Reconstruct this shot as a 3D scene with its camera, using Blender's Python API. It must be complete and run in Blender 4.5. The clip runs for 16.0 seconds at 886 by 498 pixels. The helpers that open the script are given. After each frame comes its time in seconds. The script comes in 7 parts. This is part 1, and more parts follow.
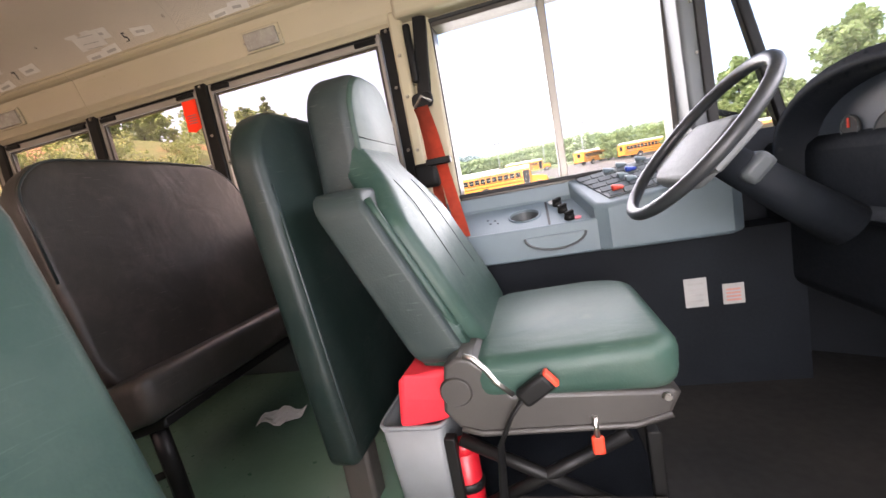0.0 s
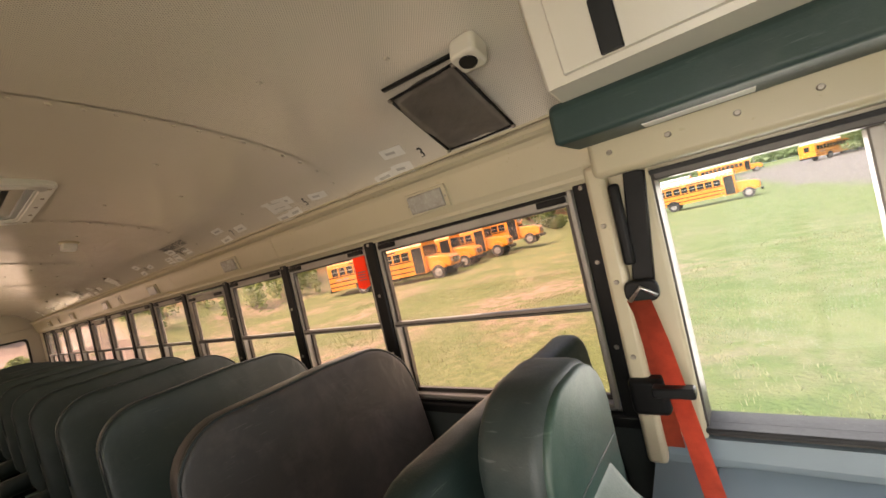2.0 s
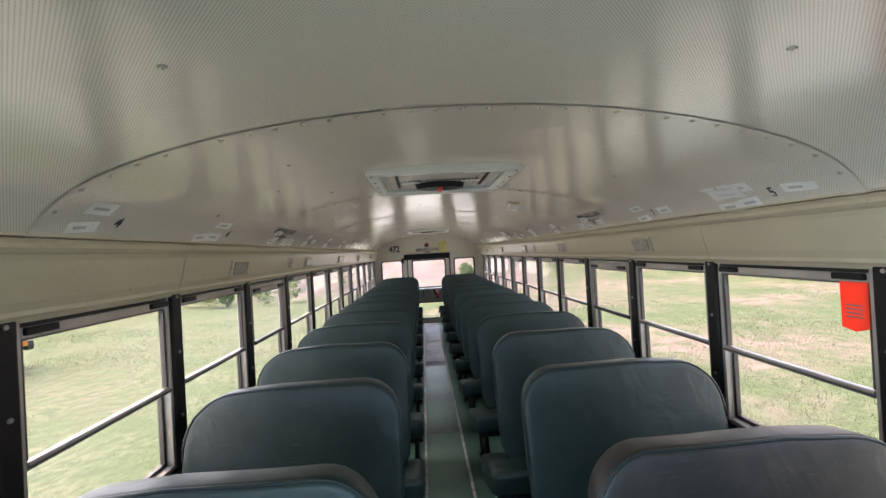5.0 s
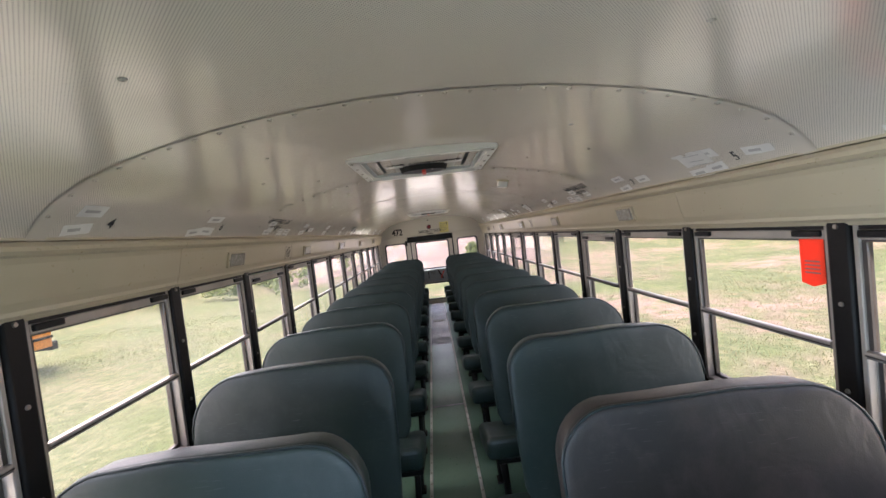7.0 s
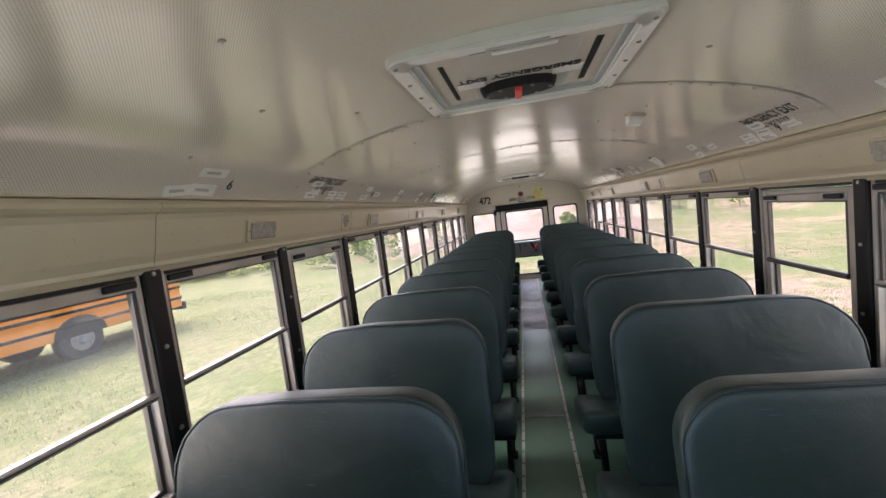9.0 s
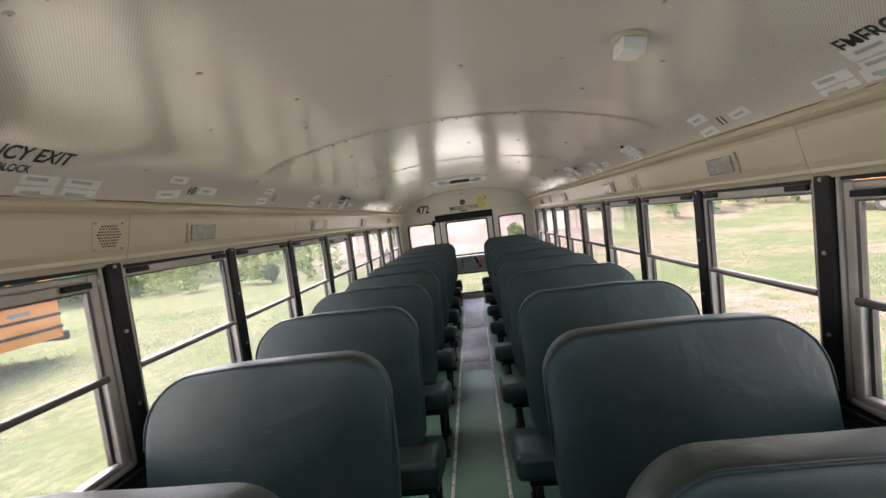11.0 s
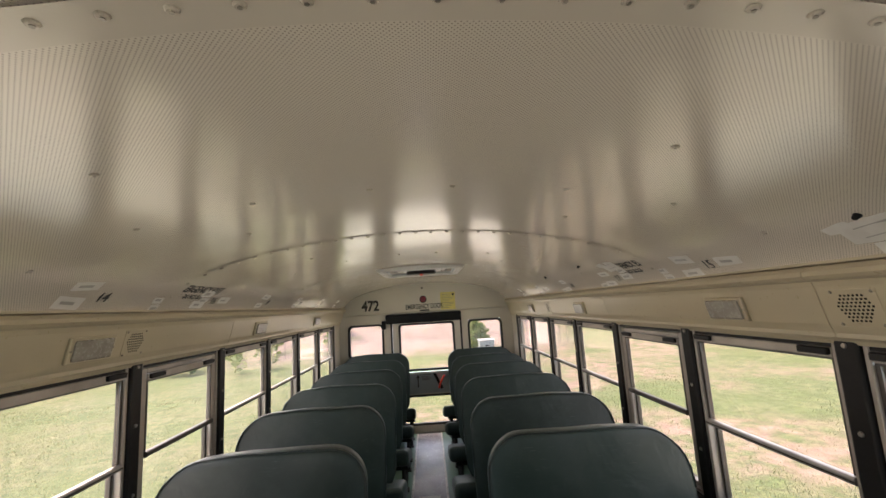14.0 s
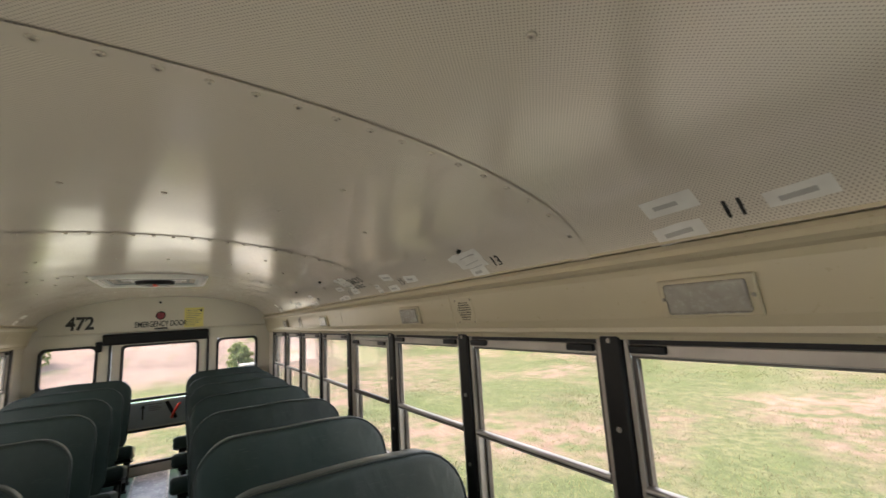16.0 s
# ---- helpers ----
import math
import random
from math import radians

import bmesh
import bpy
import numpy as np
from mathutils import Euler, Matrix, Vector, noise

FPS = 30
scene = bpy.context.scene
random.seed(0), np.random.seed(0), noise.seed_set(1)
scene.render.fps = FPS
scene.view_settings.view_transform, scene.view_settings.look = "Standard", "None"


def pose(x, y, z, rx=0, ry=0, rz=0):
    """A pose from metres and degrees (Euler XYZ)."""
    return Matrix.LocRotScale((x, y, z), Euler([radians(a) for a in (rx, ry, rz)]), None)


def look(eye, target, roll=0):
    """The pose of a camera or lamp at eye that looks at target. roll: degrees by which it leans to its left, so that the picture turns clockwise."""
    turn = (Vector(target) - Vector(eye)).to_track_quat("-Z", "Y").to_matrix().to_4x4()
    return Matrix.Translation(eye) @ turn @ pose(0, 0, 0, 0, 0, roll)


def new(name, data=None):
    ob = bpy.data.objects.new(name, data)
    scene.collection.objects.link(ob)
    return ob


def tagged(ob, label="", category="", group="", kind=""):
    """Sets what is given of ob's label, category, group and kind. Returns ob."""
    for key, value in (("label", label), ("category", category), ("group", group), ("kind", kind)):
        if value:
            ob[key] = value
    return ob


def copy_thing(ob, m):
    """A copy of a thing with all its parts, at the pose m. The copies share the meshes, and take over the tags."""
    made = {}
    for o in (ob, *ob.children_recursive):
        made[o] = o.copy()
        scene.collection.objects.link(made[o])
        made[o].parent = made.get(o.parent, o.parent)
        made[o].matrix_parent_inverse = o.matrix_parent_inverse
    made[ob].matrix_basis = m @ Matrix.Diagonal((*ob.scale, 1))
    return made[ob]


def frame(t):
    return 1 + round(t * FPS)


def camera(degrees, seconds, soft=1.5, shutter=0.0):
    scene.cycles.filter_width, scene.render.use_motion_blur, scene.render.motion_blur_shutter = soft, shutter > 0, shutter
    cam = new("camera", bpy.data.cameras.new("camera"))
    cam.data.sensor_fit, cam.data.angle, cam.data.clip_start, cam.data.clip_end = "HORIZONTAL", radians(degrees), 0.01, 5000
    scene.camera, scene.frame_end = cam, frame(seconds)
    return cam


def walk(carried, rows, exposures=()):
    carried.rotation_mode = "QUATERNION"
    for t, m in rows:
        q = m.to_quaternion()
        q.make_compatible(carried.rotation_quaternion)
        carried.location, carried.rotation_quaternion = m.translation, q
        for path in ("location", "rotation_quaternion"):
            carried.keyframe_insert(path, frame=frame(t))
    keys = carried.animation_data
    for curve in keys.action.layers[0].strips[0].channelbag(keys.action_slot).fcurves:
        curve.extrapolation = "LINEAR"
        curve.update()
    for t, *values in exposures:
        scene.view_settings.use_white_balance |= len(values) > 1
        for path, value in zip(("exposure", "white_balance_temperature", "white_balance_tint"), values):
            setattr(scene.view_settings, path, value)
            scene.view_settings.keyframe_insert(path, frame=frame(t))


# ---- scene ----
cam = camera(95.3, 16.0, shutter=0.12)
PATH = [
    (0, (0.155, -0.556, 0.748), (-0.328, 1.366, 0.483), -10.6),
    (0.5, (0.107, -0.432, 0.867), (-0.609, 1.428, 0.697), -10.2),
    (1, (0.017, -0.361, 1.082), (-0.868, 1.429, 0.969), -11.8),
    (1.5, (0.014, -0.159, 1.129), (-1.005, 1.56, 1.037), -12.8),
    (2, (0.023, -0.075, 1.372), (-1.174, 1.527, 1.356), -13.0),
    (2.5, (-0.114, -0.069, 1.418), (-1.514, 1.359, 1.446), -12.0),
    (3, (-0.219, -0.032, 1.419), (-1.829, 1.153, 1.48), -10.7),
    (3.5, (-0.225, 0.001, 1.436), (-1.985, 0.945, 1.533), -9.0),
    (4, (-0.222, -0.014, 1.453), (-2.102, 0.656, 1.574), -6.7),
    (4.5, (-0.255, -0.099, 1.574), (-2.238, 0.158, 1.623), -3.4),
    (4.7, (-0.244, -0.127, 1.571), (-2.24, 0.0, 1.587), -2.5),
    (6.8, (-0.172, -0.057, 1.581), (-2.169, 0.04, 1.561), -6.1),
    (7, (-0.155, -0.016, 1.56), (-2.153, 0.038, 1.481), -6.6),
    (7.5, (-0.253, 0.015, 1.523), (-2.246, -0.078, 1.384), -7.5),
    (8, (-0.487, -0.055, 1.522), (-2.458, -0.346, 1.349), -7.5),
    (8.2, (-0.566, -0.054, 1.521), (-2.518, -0.454, 1.346), -7.1),
    (10.3, (-1.643, 0.083, 1.476), (-3.609, -0.266, 1.353), -6.8),
    (10.5, (-1.75, 0.11, 1.46), (-3.724, -0.181, 1.321), -7.1),
    (11, (-2.029, 0.079, 1.468), (-4.018, -0.074, 1.324), -7.1),
    (11.5, (-2.402, 0.126, 1.452), (-4.397, 0.037, 1.347), -6.8),
    (12, (-2.705, 0.096, 1.468), (-4.702, 0.035, 1.383), -6.9),
    (12.5, (-3.033, 0.105, 1.491), (-5.033, 0.094, 1.48), -7.0),
    (13, (-3.343, 0.179, 1.497), (-5.34, 0.181, 1.588), -6.6),
    (13.5, (-3.528, 0.137, 1.563), (-5.518, 0.209, 1.747), -5.3),
    (14, (-3.65, 0.042, 1.617), (-5.628, 0.128, 1.898), -3.5),
    (14.5, (-3.664, 0.021, 1.618), (-5.626, 0.182, 1.971), -1.9),
    (15, (-3.597, 0.033, 1.614), (-5.533, 0.335, 2.016), -1.1),
    (15.5, (-3.445, 0.093, 1.587), (-5.307, 0.704, 1.991), -1.7),
    (16, (-3.337, 0.186, 1.543), (-4.993, 1.261, 1.862), -3.5),
]
# ---- exposure ----
EXPO = [(0, 2.36, 6600, 24), (0.5, 2.38, 6800, 24), (1.0, 2.22, 7050, 23), (1.5, 2.12, 6700, 21), (2.0, 2.02, 7100, 17), (2.6, 2.03, 7500, 25), (3.1, 2.16, 6100, 15), (3.6, 2.2, 5900, 18), (4.0, 2.32, 5000, 9),
        (4.5, 2.32, 4900, 4), (7.0, 2.38, 5050, 11), (8.2, 2.36, 5050, 11), (10.5, 2.52, 4950, 5), (12.0, 2.45, 5000, 5), (13.5, 2.32, 5350, 4), (14.8, 2.22, 5350, 4), (16.0, 2.22, 5250, 0)]
walk(cam, [(t, look(eye, target, roll)) for t, eye, target, roll in PATH], EXPO)

# ---- world and sun: a bright overcast sky ----
SUN_UP, SUN_TURN = 58, 215
world = bpy.data.worlds.new("overcast_sky")
scene.world = world
world.use_nodes = True
wn = world.node_tree.nodes
sky = wn.new("ShaderNodeTexSky")
sky.sky_type = 'NISHITA'
sky.sun_disc = False
sky.sun_elevation, sky.sun_rotation = radians(SUN_UP), radians(SUN_TURN)
sky.air_density, sky.dust_density, sky.ozone_density = 1.0, 5.0, 1.0
world.node_tree.links.new(sky.outputs[0], wn["Background"].inputs[0])
wn["Background"].inputs[1].default_value = 0.15
sun = new("sun", bpy.data.lights.new("sun", 'SUN'))
sun.data.energy, sun.data.angle, sun.data.color = 0.9, radians(25), (1, 0.96, 0.9)
sun.matrix_world = look((0, 0, 30), (30 * math.sin(radians(SUN_TURN)) / -math.tan(radians(SUN_UP)),
                                     30 * math.cos(radians(SUN_TURN)) / -math.tan(radians(SUN_UP)), 0))


for side_y, watts in ((1.245, 8.5), (-1.245, 12.0)):
    sky_lamp = new("window_skylight", bpy.data.lights.new("window_skylight", 'AREA'))
    sky_lamp.data.shape, sky_lamp.data.size, sky_lamp.data.size_y = 'RECTANGLE', 8.0, 0.64
    sky_lamp.data.energy, sky_lamp.data.color = watts, (1, 0.96, 0.9)
    sky_lamp.data.spread = radians(155)
    sky_lamp.matrix_world = look((-4.85, side_y, 1.1), (-4.85, 0, 0.8))

for spot, aim, wide, tall, watts in (((0.27, 1.36, 1.07), (0.27, 0, 0.9), 0.8, 0.66, 1.8), ((0.3, -1.28, 0.7), (0.1, 0, 0.35), 0.8, 1.5, 6.0), ((1.54, 0, 1.2), (0.35, 0.25, 0.0), 1.8, 0.8, 4.6), ((-9.3, 0, 1.05), (-5, 0, 1.2), 1.9, 0.6, 0.75)):
    sky_lamp = new("window_skylight", bpy.data.lights.new("window_skylight", 'AREA'))
    sky_lamp.data.shape, sky_lamp.data.size, sky_lamp.data.size_y = 'RECTANGLE', wide, tall
    sky_lamp.data.energy, sky_lamp.data.color = watts, (1, 0.99, 0.97)
    sky_lamp.data.spread = radians(120)
    sky_lamp.matrix_world = look(spot, aim)

# ---- materials ----
def mat(name, col, col2=None, rough=0.5, metal=0.0, scale=6.0, fine=80.0, bump=0.1, dist=0.002, spec=0.5, rvar=0.15, coat=0.0, perisland=0.0):
    """A painted or plain surface: two tones mixed by a coarse noise, a fine grain in gloss and relief."""
    m = bpy.data.materials.new(name)
    m.use_nodes = True
    n, l = m.node_tree.nodes, m.node_tree.links
    b = n["Principled BSDF"]
    co = n.new("ShaderNodeTexCoord")
    big = n.new("ShaderNodeTexNoise")
    big.inputs["Scale"].default_value, big.inputs["Detail"].default_value = scale, 6
    sm = n.new("ShaderNodeTexNoise")
    sm.inputs["Scale"].default_value, sm.inputs["Detail"].default_value = fine, 4
    l.new(co.outputs["Object"], big.inputs["Vector"])
    l.new(co.outputs["Object"], sm.inputs["Vector"])
    mix = n.new("ShaderNodeMix")
    mix.data_type = 'RGBA'
    ramp = n.new("ShaderNodeMapRange")
    ramp.inputs[1].default_value, ramp.inputs[2].default_value = 0.35, 0.7
    l.new(big.outputs["Fac"], ramp.inputs[0])
    l.new(ramp.outputs[0], mix.inputs["Factor"])
    c2 = col2 or tuple(c * 0.82 for c in col)
    mix.inputs["A"].default_value = (*col, 1)
    mix.inputs["B"].default_value = (*c2, 1)
    l.new(mix.outputs["Result"], b.inputs["Base Color"])
    rr = n.new("ShaderNodeMapRange")
    rr.inputs[3].default_value, rr.inputs[4].default_value = max(0.02, rough - rvar), min(1, rough + rvar)
    l.new(sm.outputs["Fac"], rr.inputs[0])
    l.new(rr.outputs[0], b.inputs["Roughness"])
    b.inputs["Metallic"].default_value = metal
    b.inputs["Specular IOR Level"].default_value = spec
    b.inputs["Coat Weight"].default_value = coat
    if bump:
        bp = n.new("ShaderNodeBump")
        bp.inputs["Strength"].default_value, bp.inputs["Distance"].default_value = bump, dist
        l.new(sm.outputs["Fac"], bp.inputs["Height"])
        l.new(bp.outputs[0], b.inputs["Normal"])
    return m


def glass(name, tint, rough=0.0, sheen=0.5, base=0.018, dust=0.013):
    """Thin window glass: tinted see-through with a mirror sheen by Fresnel."""
    m = bpy.data.materials.new(name)
    m.use_nodes = True
    n, l = m.node_tree.nodes, m.node_tree.links
    n.remove(n["Principled BSDF"])
    tr, gl, mx, fr = n.new("ShaderNodeBsdfTransparent"), n.new("ShaderNodeBsdfGlossy"), n.new("ShaderNodeMixShader"), n.new("ShaderNodeLayerWeight")
    pw, sc = n.new("ShaderNodeMath"), n.new("ShaderNodeMath")
    pw.operation, sc.operation = 'POWER', 'MULTIPLY_ADD'
    pw.inputs[1].default_value = 5.0
    sc.inputs[1].default_value, sc.inputs[2].default_value = sheen, base
    tr.inputs[0].default_value = (*tint, 1)
    gl.inputs["Roughness"].default_value = rough
    l.new(fr.outputs["Facing"], pw.inputs[0])
    l.new(pw.outputs[0], sc.inputs[0])
    l.new(sc.outputs[0], mx.inputs[0])
    l.new(tr.outputs[0], mx.inputs[1])
    l.new(gl.outputs[0], mx.inputs[2])
    # a film of dust on the pane
    co, no, dr = n.new("ShaderNodeTexCoord"), n.new("ShaderNodeTexNoise"), n.new("ShaderNodeMapRange")
    no.inputs["Scale"].default_value, no.inputs["Detail"].default_value = 3.0, 7
    l.new(co.outputs["Object"], no.inputs["Vector"])
    dr.inputs[1].default_value, dr.inputs[2].default_value = 0.3, 0.75
    dr.inputs[3].default_value, dr.inputs[4].default_value = dust * 0.5, dust * 1.6
    l.new(no.outputs["Fac"], dr.inputs[0])
    du, dm = n.new("ShaderNodeBsdfTranslucent"), n.new("ShaderNodeMixShader")
    du.inputs[0].default_value = (0.75, 0.72, 0.66, 1)
    l.new(dr.outputs[0], dm.inputs[0])
    l.new(mx.outputs[0], dm.inputs[1])
    l.new(du.outputs[0], dm.inputs[2])
    l.new(dm.outputs[0], n["Material Output"].inputs[0])
    return m


def ceiling_paint():
    """Cream enamel on finely perforated sheet: rows of tiny dark holes, satin gloss, faint grime."""
    m = mat("ceiling_paint", (0.71, 0.655, 0.565), (0.655, 0.6, 0.515), 0.17, 0.0, 1.2, 30, 0.0, rvar=0.03, spec=1.0)
    n, l = m.node_tree.nodes, m.node_tree.links
    b = n["Principled BSDF"]
    co = n.new("ShaderNodeTexCoord")
    sep = n.new("ShaderNodeSeparateXYZ")
    l.new(co.outputs["Object"], sep.inputs[0])
    waves = []
    for axis in (0, 1):
        s = n.new("ShaderNodeMath")
        s.operation = 'MULTIPLY'
        s.inputs[1].default_value = 2 * math.pi / 0.0072
        l.new(sep.outputs[axis], s.inputs[0])
        w = n.new("ShaderNodeMath")
        w.operation = 'SINE'
        l.new(s.outputs[0], w.inputs[0])
        waves.append(w)
    mul = n.new("ShaderNodeMath")
    mul.operation = 'MULTIPLY'
    l.new(waves[0].outputs[0], mul.inputs[0])
    l.new(waves[1].outputs[0], mul.inputs[1])
    hole = n.new("ShaderNodeMapRange")
    hole.inputs[1].default_value, hole.inputs[2].default_value = 0.42, 0.62
    l.new(mul.outputs[0], hole.inputs[0])
    dark = n.new("ShaderNodeMix")
    dark.data_type = 'RGBA'
    l.new(hole.outputs[0], dark.inputs["Factor"])
    old = b.inputs["Base Color"].links[0].from_socket
    l.new(old, dark.inputs["A"])
    dark.inputs["B"].default_value = (0.34, 0.31, 0.262, 1)
    gl = n.new("ShaderNodeMapRange")
    gl.inputs[3].default_value, gl.inputs[4].default_value = 1.0, 0.5
    l.new(hole.outputs[0], gl.inputs[0])
    l.new(gl.outputs[0], b.inputs["Specular IOR Level"])
    l.new(dark.outputs["Result"], b.inputs["Base Color"])
    wav = n.new("ShaderNodeTexNoise")
    wav.inputs["Scale"].default_value, wav.inputs["Detail"].default_value = 2.2, 1.0
    l.new(co.outputs["Object"], wav.inputs["Vector"])
    bp = n.new("ShaderNodeBump")
    bp.inputs["Strength"].default_value, bp.inputs["Distance"].default_value = 0.35, 0.02
    l.new(wav.outputs["Fac"], bp.inputs["Height"])
    l.new(bp.outputs[0], b.inputs["Normal"])
    return m


def rubber_runner():
    """Ribbed floor rubber, grooves along the bus, worn grey over green, the sky's bluish sheen put into its colour."""
    m = mat("ribbed_rubber", (0.44, 0.435, 0.46), (0.22, 0.215, 0.23), 0.24, 0, 5.0, 40, 0.0)
    n, l = m.node_tree.nodes, m.node_tree.links
    b = n["Principled BSDF"]
    co = n.new("ShaderNodeTexCoord")
    sep = n.new("ShaderNodeSeparateXYZ")
    l.new(co.outputs["Object"], sep.inputs[0])
    s = n.new("ShaderNodeMath")
    s.operation = 'MULTIPLY'
    s.inputs[1].default_value = 2 * math.pi / 0.012
    l.new(sep.outputs[1], s.inputs[0])
    w = n.new("ShaderNodeMath")
    w.operation = 'SINE'
    l.new(s.outputs[0], w.inputs[0])
    bp = n.new("ShaderNodeBump")
    bp.inputs["Strength"].default_value, bp.inputs["Distance"].default_value = 0.45, 0.0015
    l.new(w.outputs[0], bp.inputs["Height"])
    l.new(bp.outputs[0], b.inputs["Normal"])
    return m


def vinyl(name, col, col2, rough=0.42, spec=0.35, creased=False, dust=0.3):
    """Seat vinyl: leather grain, broad soft creases and a few scuffs."""
    m = mat(name, col, col2, rough, 0, 3.5, 300, 0.0, rvar=0.1, spec=spec)
    n, l = m.node_tree.nodes, m.node_tree.links
    b = n["Principled BSDF"]
    co = n.new("ShaderNodeTexCoord")
    vo = n.new("ShaderNodeTexVoronoi")
    vo.inputs["Scale"].default_value = 260
    cr = n.new("ShaderNodeTexNoise")
    cr.inputs["Scale"].default_value, cr.inputs["Detail"].default_value, cr.inputs["Distortion"].default_value = 5.0, 3, 0.8
    l.new(co.outputs["Object"], vo.inputs["Vector"])
    l.new(co.outputs["Object"], cr.inputs["Vector"])
    b1, b2 = n.new("ShaderNodeBump"), n.new("ShaderNodeBump")
    b1.inputs["Strength"].default_value, b1.inputs["Distance"].default_value = 0.4, 0.014
    b2.inputs["Strength"].default_value, b2.inputs["Distance"].default_value = 0.2, 0.001
    l.new(cr.outputs["Fac"], b1.inputs["Height"])
    l.new(vo.outputs["Distance"], b2.inputs["Height"])
    l.new(b1.outputs[0], b2.inputs["Normal"])
    l.new(b2.outputs[0], b.inputs["Normal"])
    if creased:
        # pulled vinyl: folds that fan out from the upper corners of the back
        sep = n.new("ShaderNodeSeparateXYZ")
        l.new(co.outputs["Object"], sep.inputs[0])

        def op(kind, a, c=0.0):
            x = n.new("ShaderNodeMath")
            x.operation = kind
            for k, v in ((0, a), (1, c)):
                if isinstance(v, (int, float)):
                    x.inputs[k].default_value = v
                else:
                    l.new(v, x.inputs[k])
            return x.outputs[0]
        # distance across and down from the outer upper corner
        side = op('SUBTRACT', 1.14, op('ABSOLUTE', sep.outputs[1]))
        down = op('SUBTRACT', 1.07, sep.outputs[2])
        fan = op('ARCTAN2', side, down)
        wob = op('MULTIPLY', cr.outputs["Fac"], 9.0)
        fold = op('POWER', op('ABSOLUTE', op('SINE', op('ADD', op('MULTIPLY', fan, 7.0), wob))), 3.0)
        far = op('SQRT', op('ADD', op('MULTIPLY', side, side), op('MULTIPLY', down, down)))
        near = n.new("ShaderNodeMapRange")
        near.interpolation_type = 'SMOOTHSTEP'
        near.inputs[1].default_value, near.inputs[2].default_value = 0.27, 0.1
        l.new(far, near.inputs[0])
        rim = n.new("ShaderNodeMapRange")
        rim.interpolation_type = 'SMOOTHSTEP'
        rim.inputs[1].default_value, rim.inputs[2].default_value = 0.02, 0.06
        l.new(far, rim.inputs[0])
        b3 = n.new("ShaderNodeBump")
        b3.inputs["Strength"].default_value, b3.inputs["Distance"].default_value = 0.22, 0.005
        l.new(op('MULTIPLY', op('MULTIPLY', fold, near.outputs[0]), rim.outputs[0]), b3.inputs["Height"])
        l.new(b2.outputs[0], b3.inputs["Normal"])
        l.new(b3.outputs[0], b.inputs["Normal"])
    # scuffs: thin stretched marks, paler and browner than the vinyl
    mp, sc, sr = n.new("ShaderNodeMapping"), n.new("ShaderNodeTexNoise"), n.new("ShaderNodeMapRange")
    mp.inputs["Scale"].default_value = (9, 34, 12)
    mp.inputs["Rotation"].default_value = (0.5, 0, 0)
    sc.inputs["Scale"].default_value, sc.inputs["Detail"].default_value = 2.0, 5
    l.new(co.outputs["Object"], mp.inputs["Vector"])
    l.new(mp.outputs[0], sc.inputs["Vector"])
    sr.inputs[1].default_value, sr.inputs[2].default_value, sr.inputs[4].default_value = 0.66, 0.82, 0.3
    l.new(sc.outputs["Fac"], sr.inputs[0])
    oi, hs, mx = n.new("ShaderNodeObjectInfo"), n.new("ShaderNodeHueSaturation"), n.new("ShaderNodeMix")
    vr = n.new("ShaderNodeMapRange")
    vr.inputs[3].default_value, vr.inputs[4].default_value = 0.82, 1.2
    l.new(oi.outputs["Random"], vr.inputs[0])
    l.new(vr.outputs[0], hs.inputs["Value"])
    mx.data_type = 'RGBA'
    l.new(b.inputs["Base Color"].links[0].from_socket, hs.inputs["Color"])
    l.new(sr.outputs[0], mx.inputs["Factor"])
    l.new(hs.outputs[0], mx.inputs["A"])
    mx.inputs["B"].default_value = (col[0] * 2.6 + 0.02, col[1] * 1.7 + 0.012, col[2] * 1.5 + 0.008, 1)
    # fine pale scratches, slanting and short
    for turn, seed_at in ((0.75, 0.0), (-0.45, 3.0)):
        sm, sx, sk, so, cl, kk = n.new("ShaderNodeMapping"), n.new("ShaderNodeTexNoise"), n.new("ShaderNodeMapRange"), n.new("ShaderNodeMix"), n.new("ShaderNodeTexNoise"), n.new("ShaderNodeMapRange")
        sm.inputs["Rotation"].default_value = (turn, 0, 0)
        sm.inputs["Scale"].default_value = (20, 16, 240)
        sm.inputs["Location"].default_value = (seed_at, seed_at, 0)
        sx.inputs["Scale"].default_value, sx.inputs["Detail"].default_value = 1.0, 2
        l.new(co.outputs["Object"], sm.inputs["Vector"])
        l.new(sm.outputs[0], sx.inputs["Vector"])
        sk.inputs[1].default_value, sk.inputs[2].default_value, sk.inputs[4].default_value = 0.66, 0.74, 0.45
        l.new(sx.outputs["Fac"], sk.inputs[0])
        cl.inputs["Scale"].default_value, cl.inputs["Detail"].default_value = 4.0, 3
        l.new(co.outputs["Object"], cl.inputs["Vector"])
        kk.inputs[1].default_value, kk.inputs[2].default_value = 0.45, 0.6
        l.new(cl.outputs["Fac"], kk.inputs[0])
        km = n.new("ShaderNodeMath")
        km.operation = 'MULTIPLY'
        l.new(sk.outputs[0], km.inputs[0])
        l.new(kk.outputs[0], km.inputs[1])
        so.data_type = 'RGBA'
        l.new(km.outputs[0], so.inputs["Factor"])
        l.new(mx.outputs["Result"], so.inputs["A"])
        so.inputs["B"].default_value = (col[0] * 2 + 0.07, col[1] * 1.8 + 0.065, col[2] * 1.8 + 0.06, 1)
        mx = so
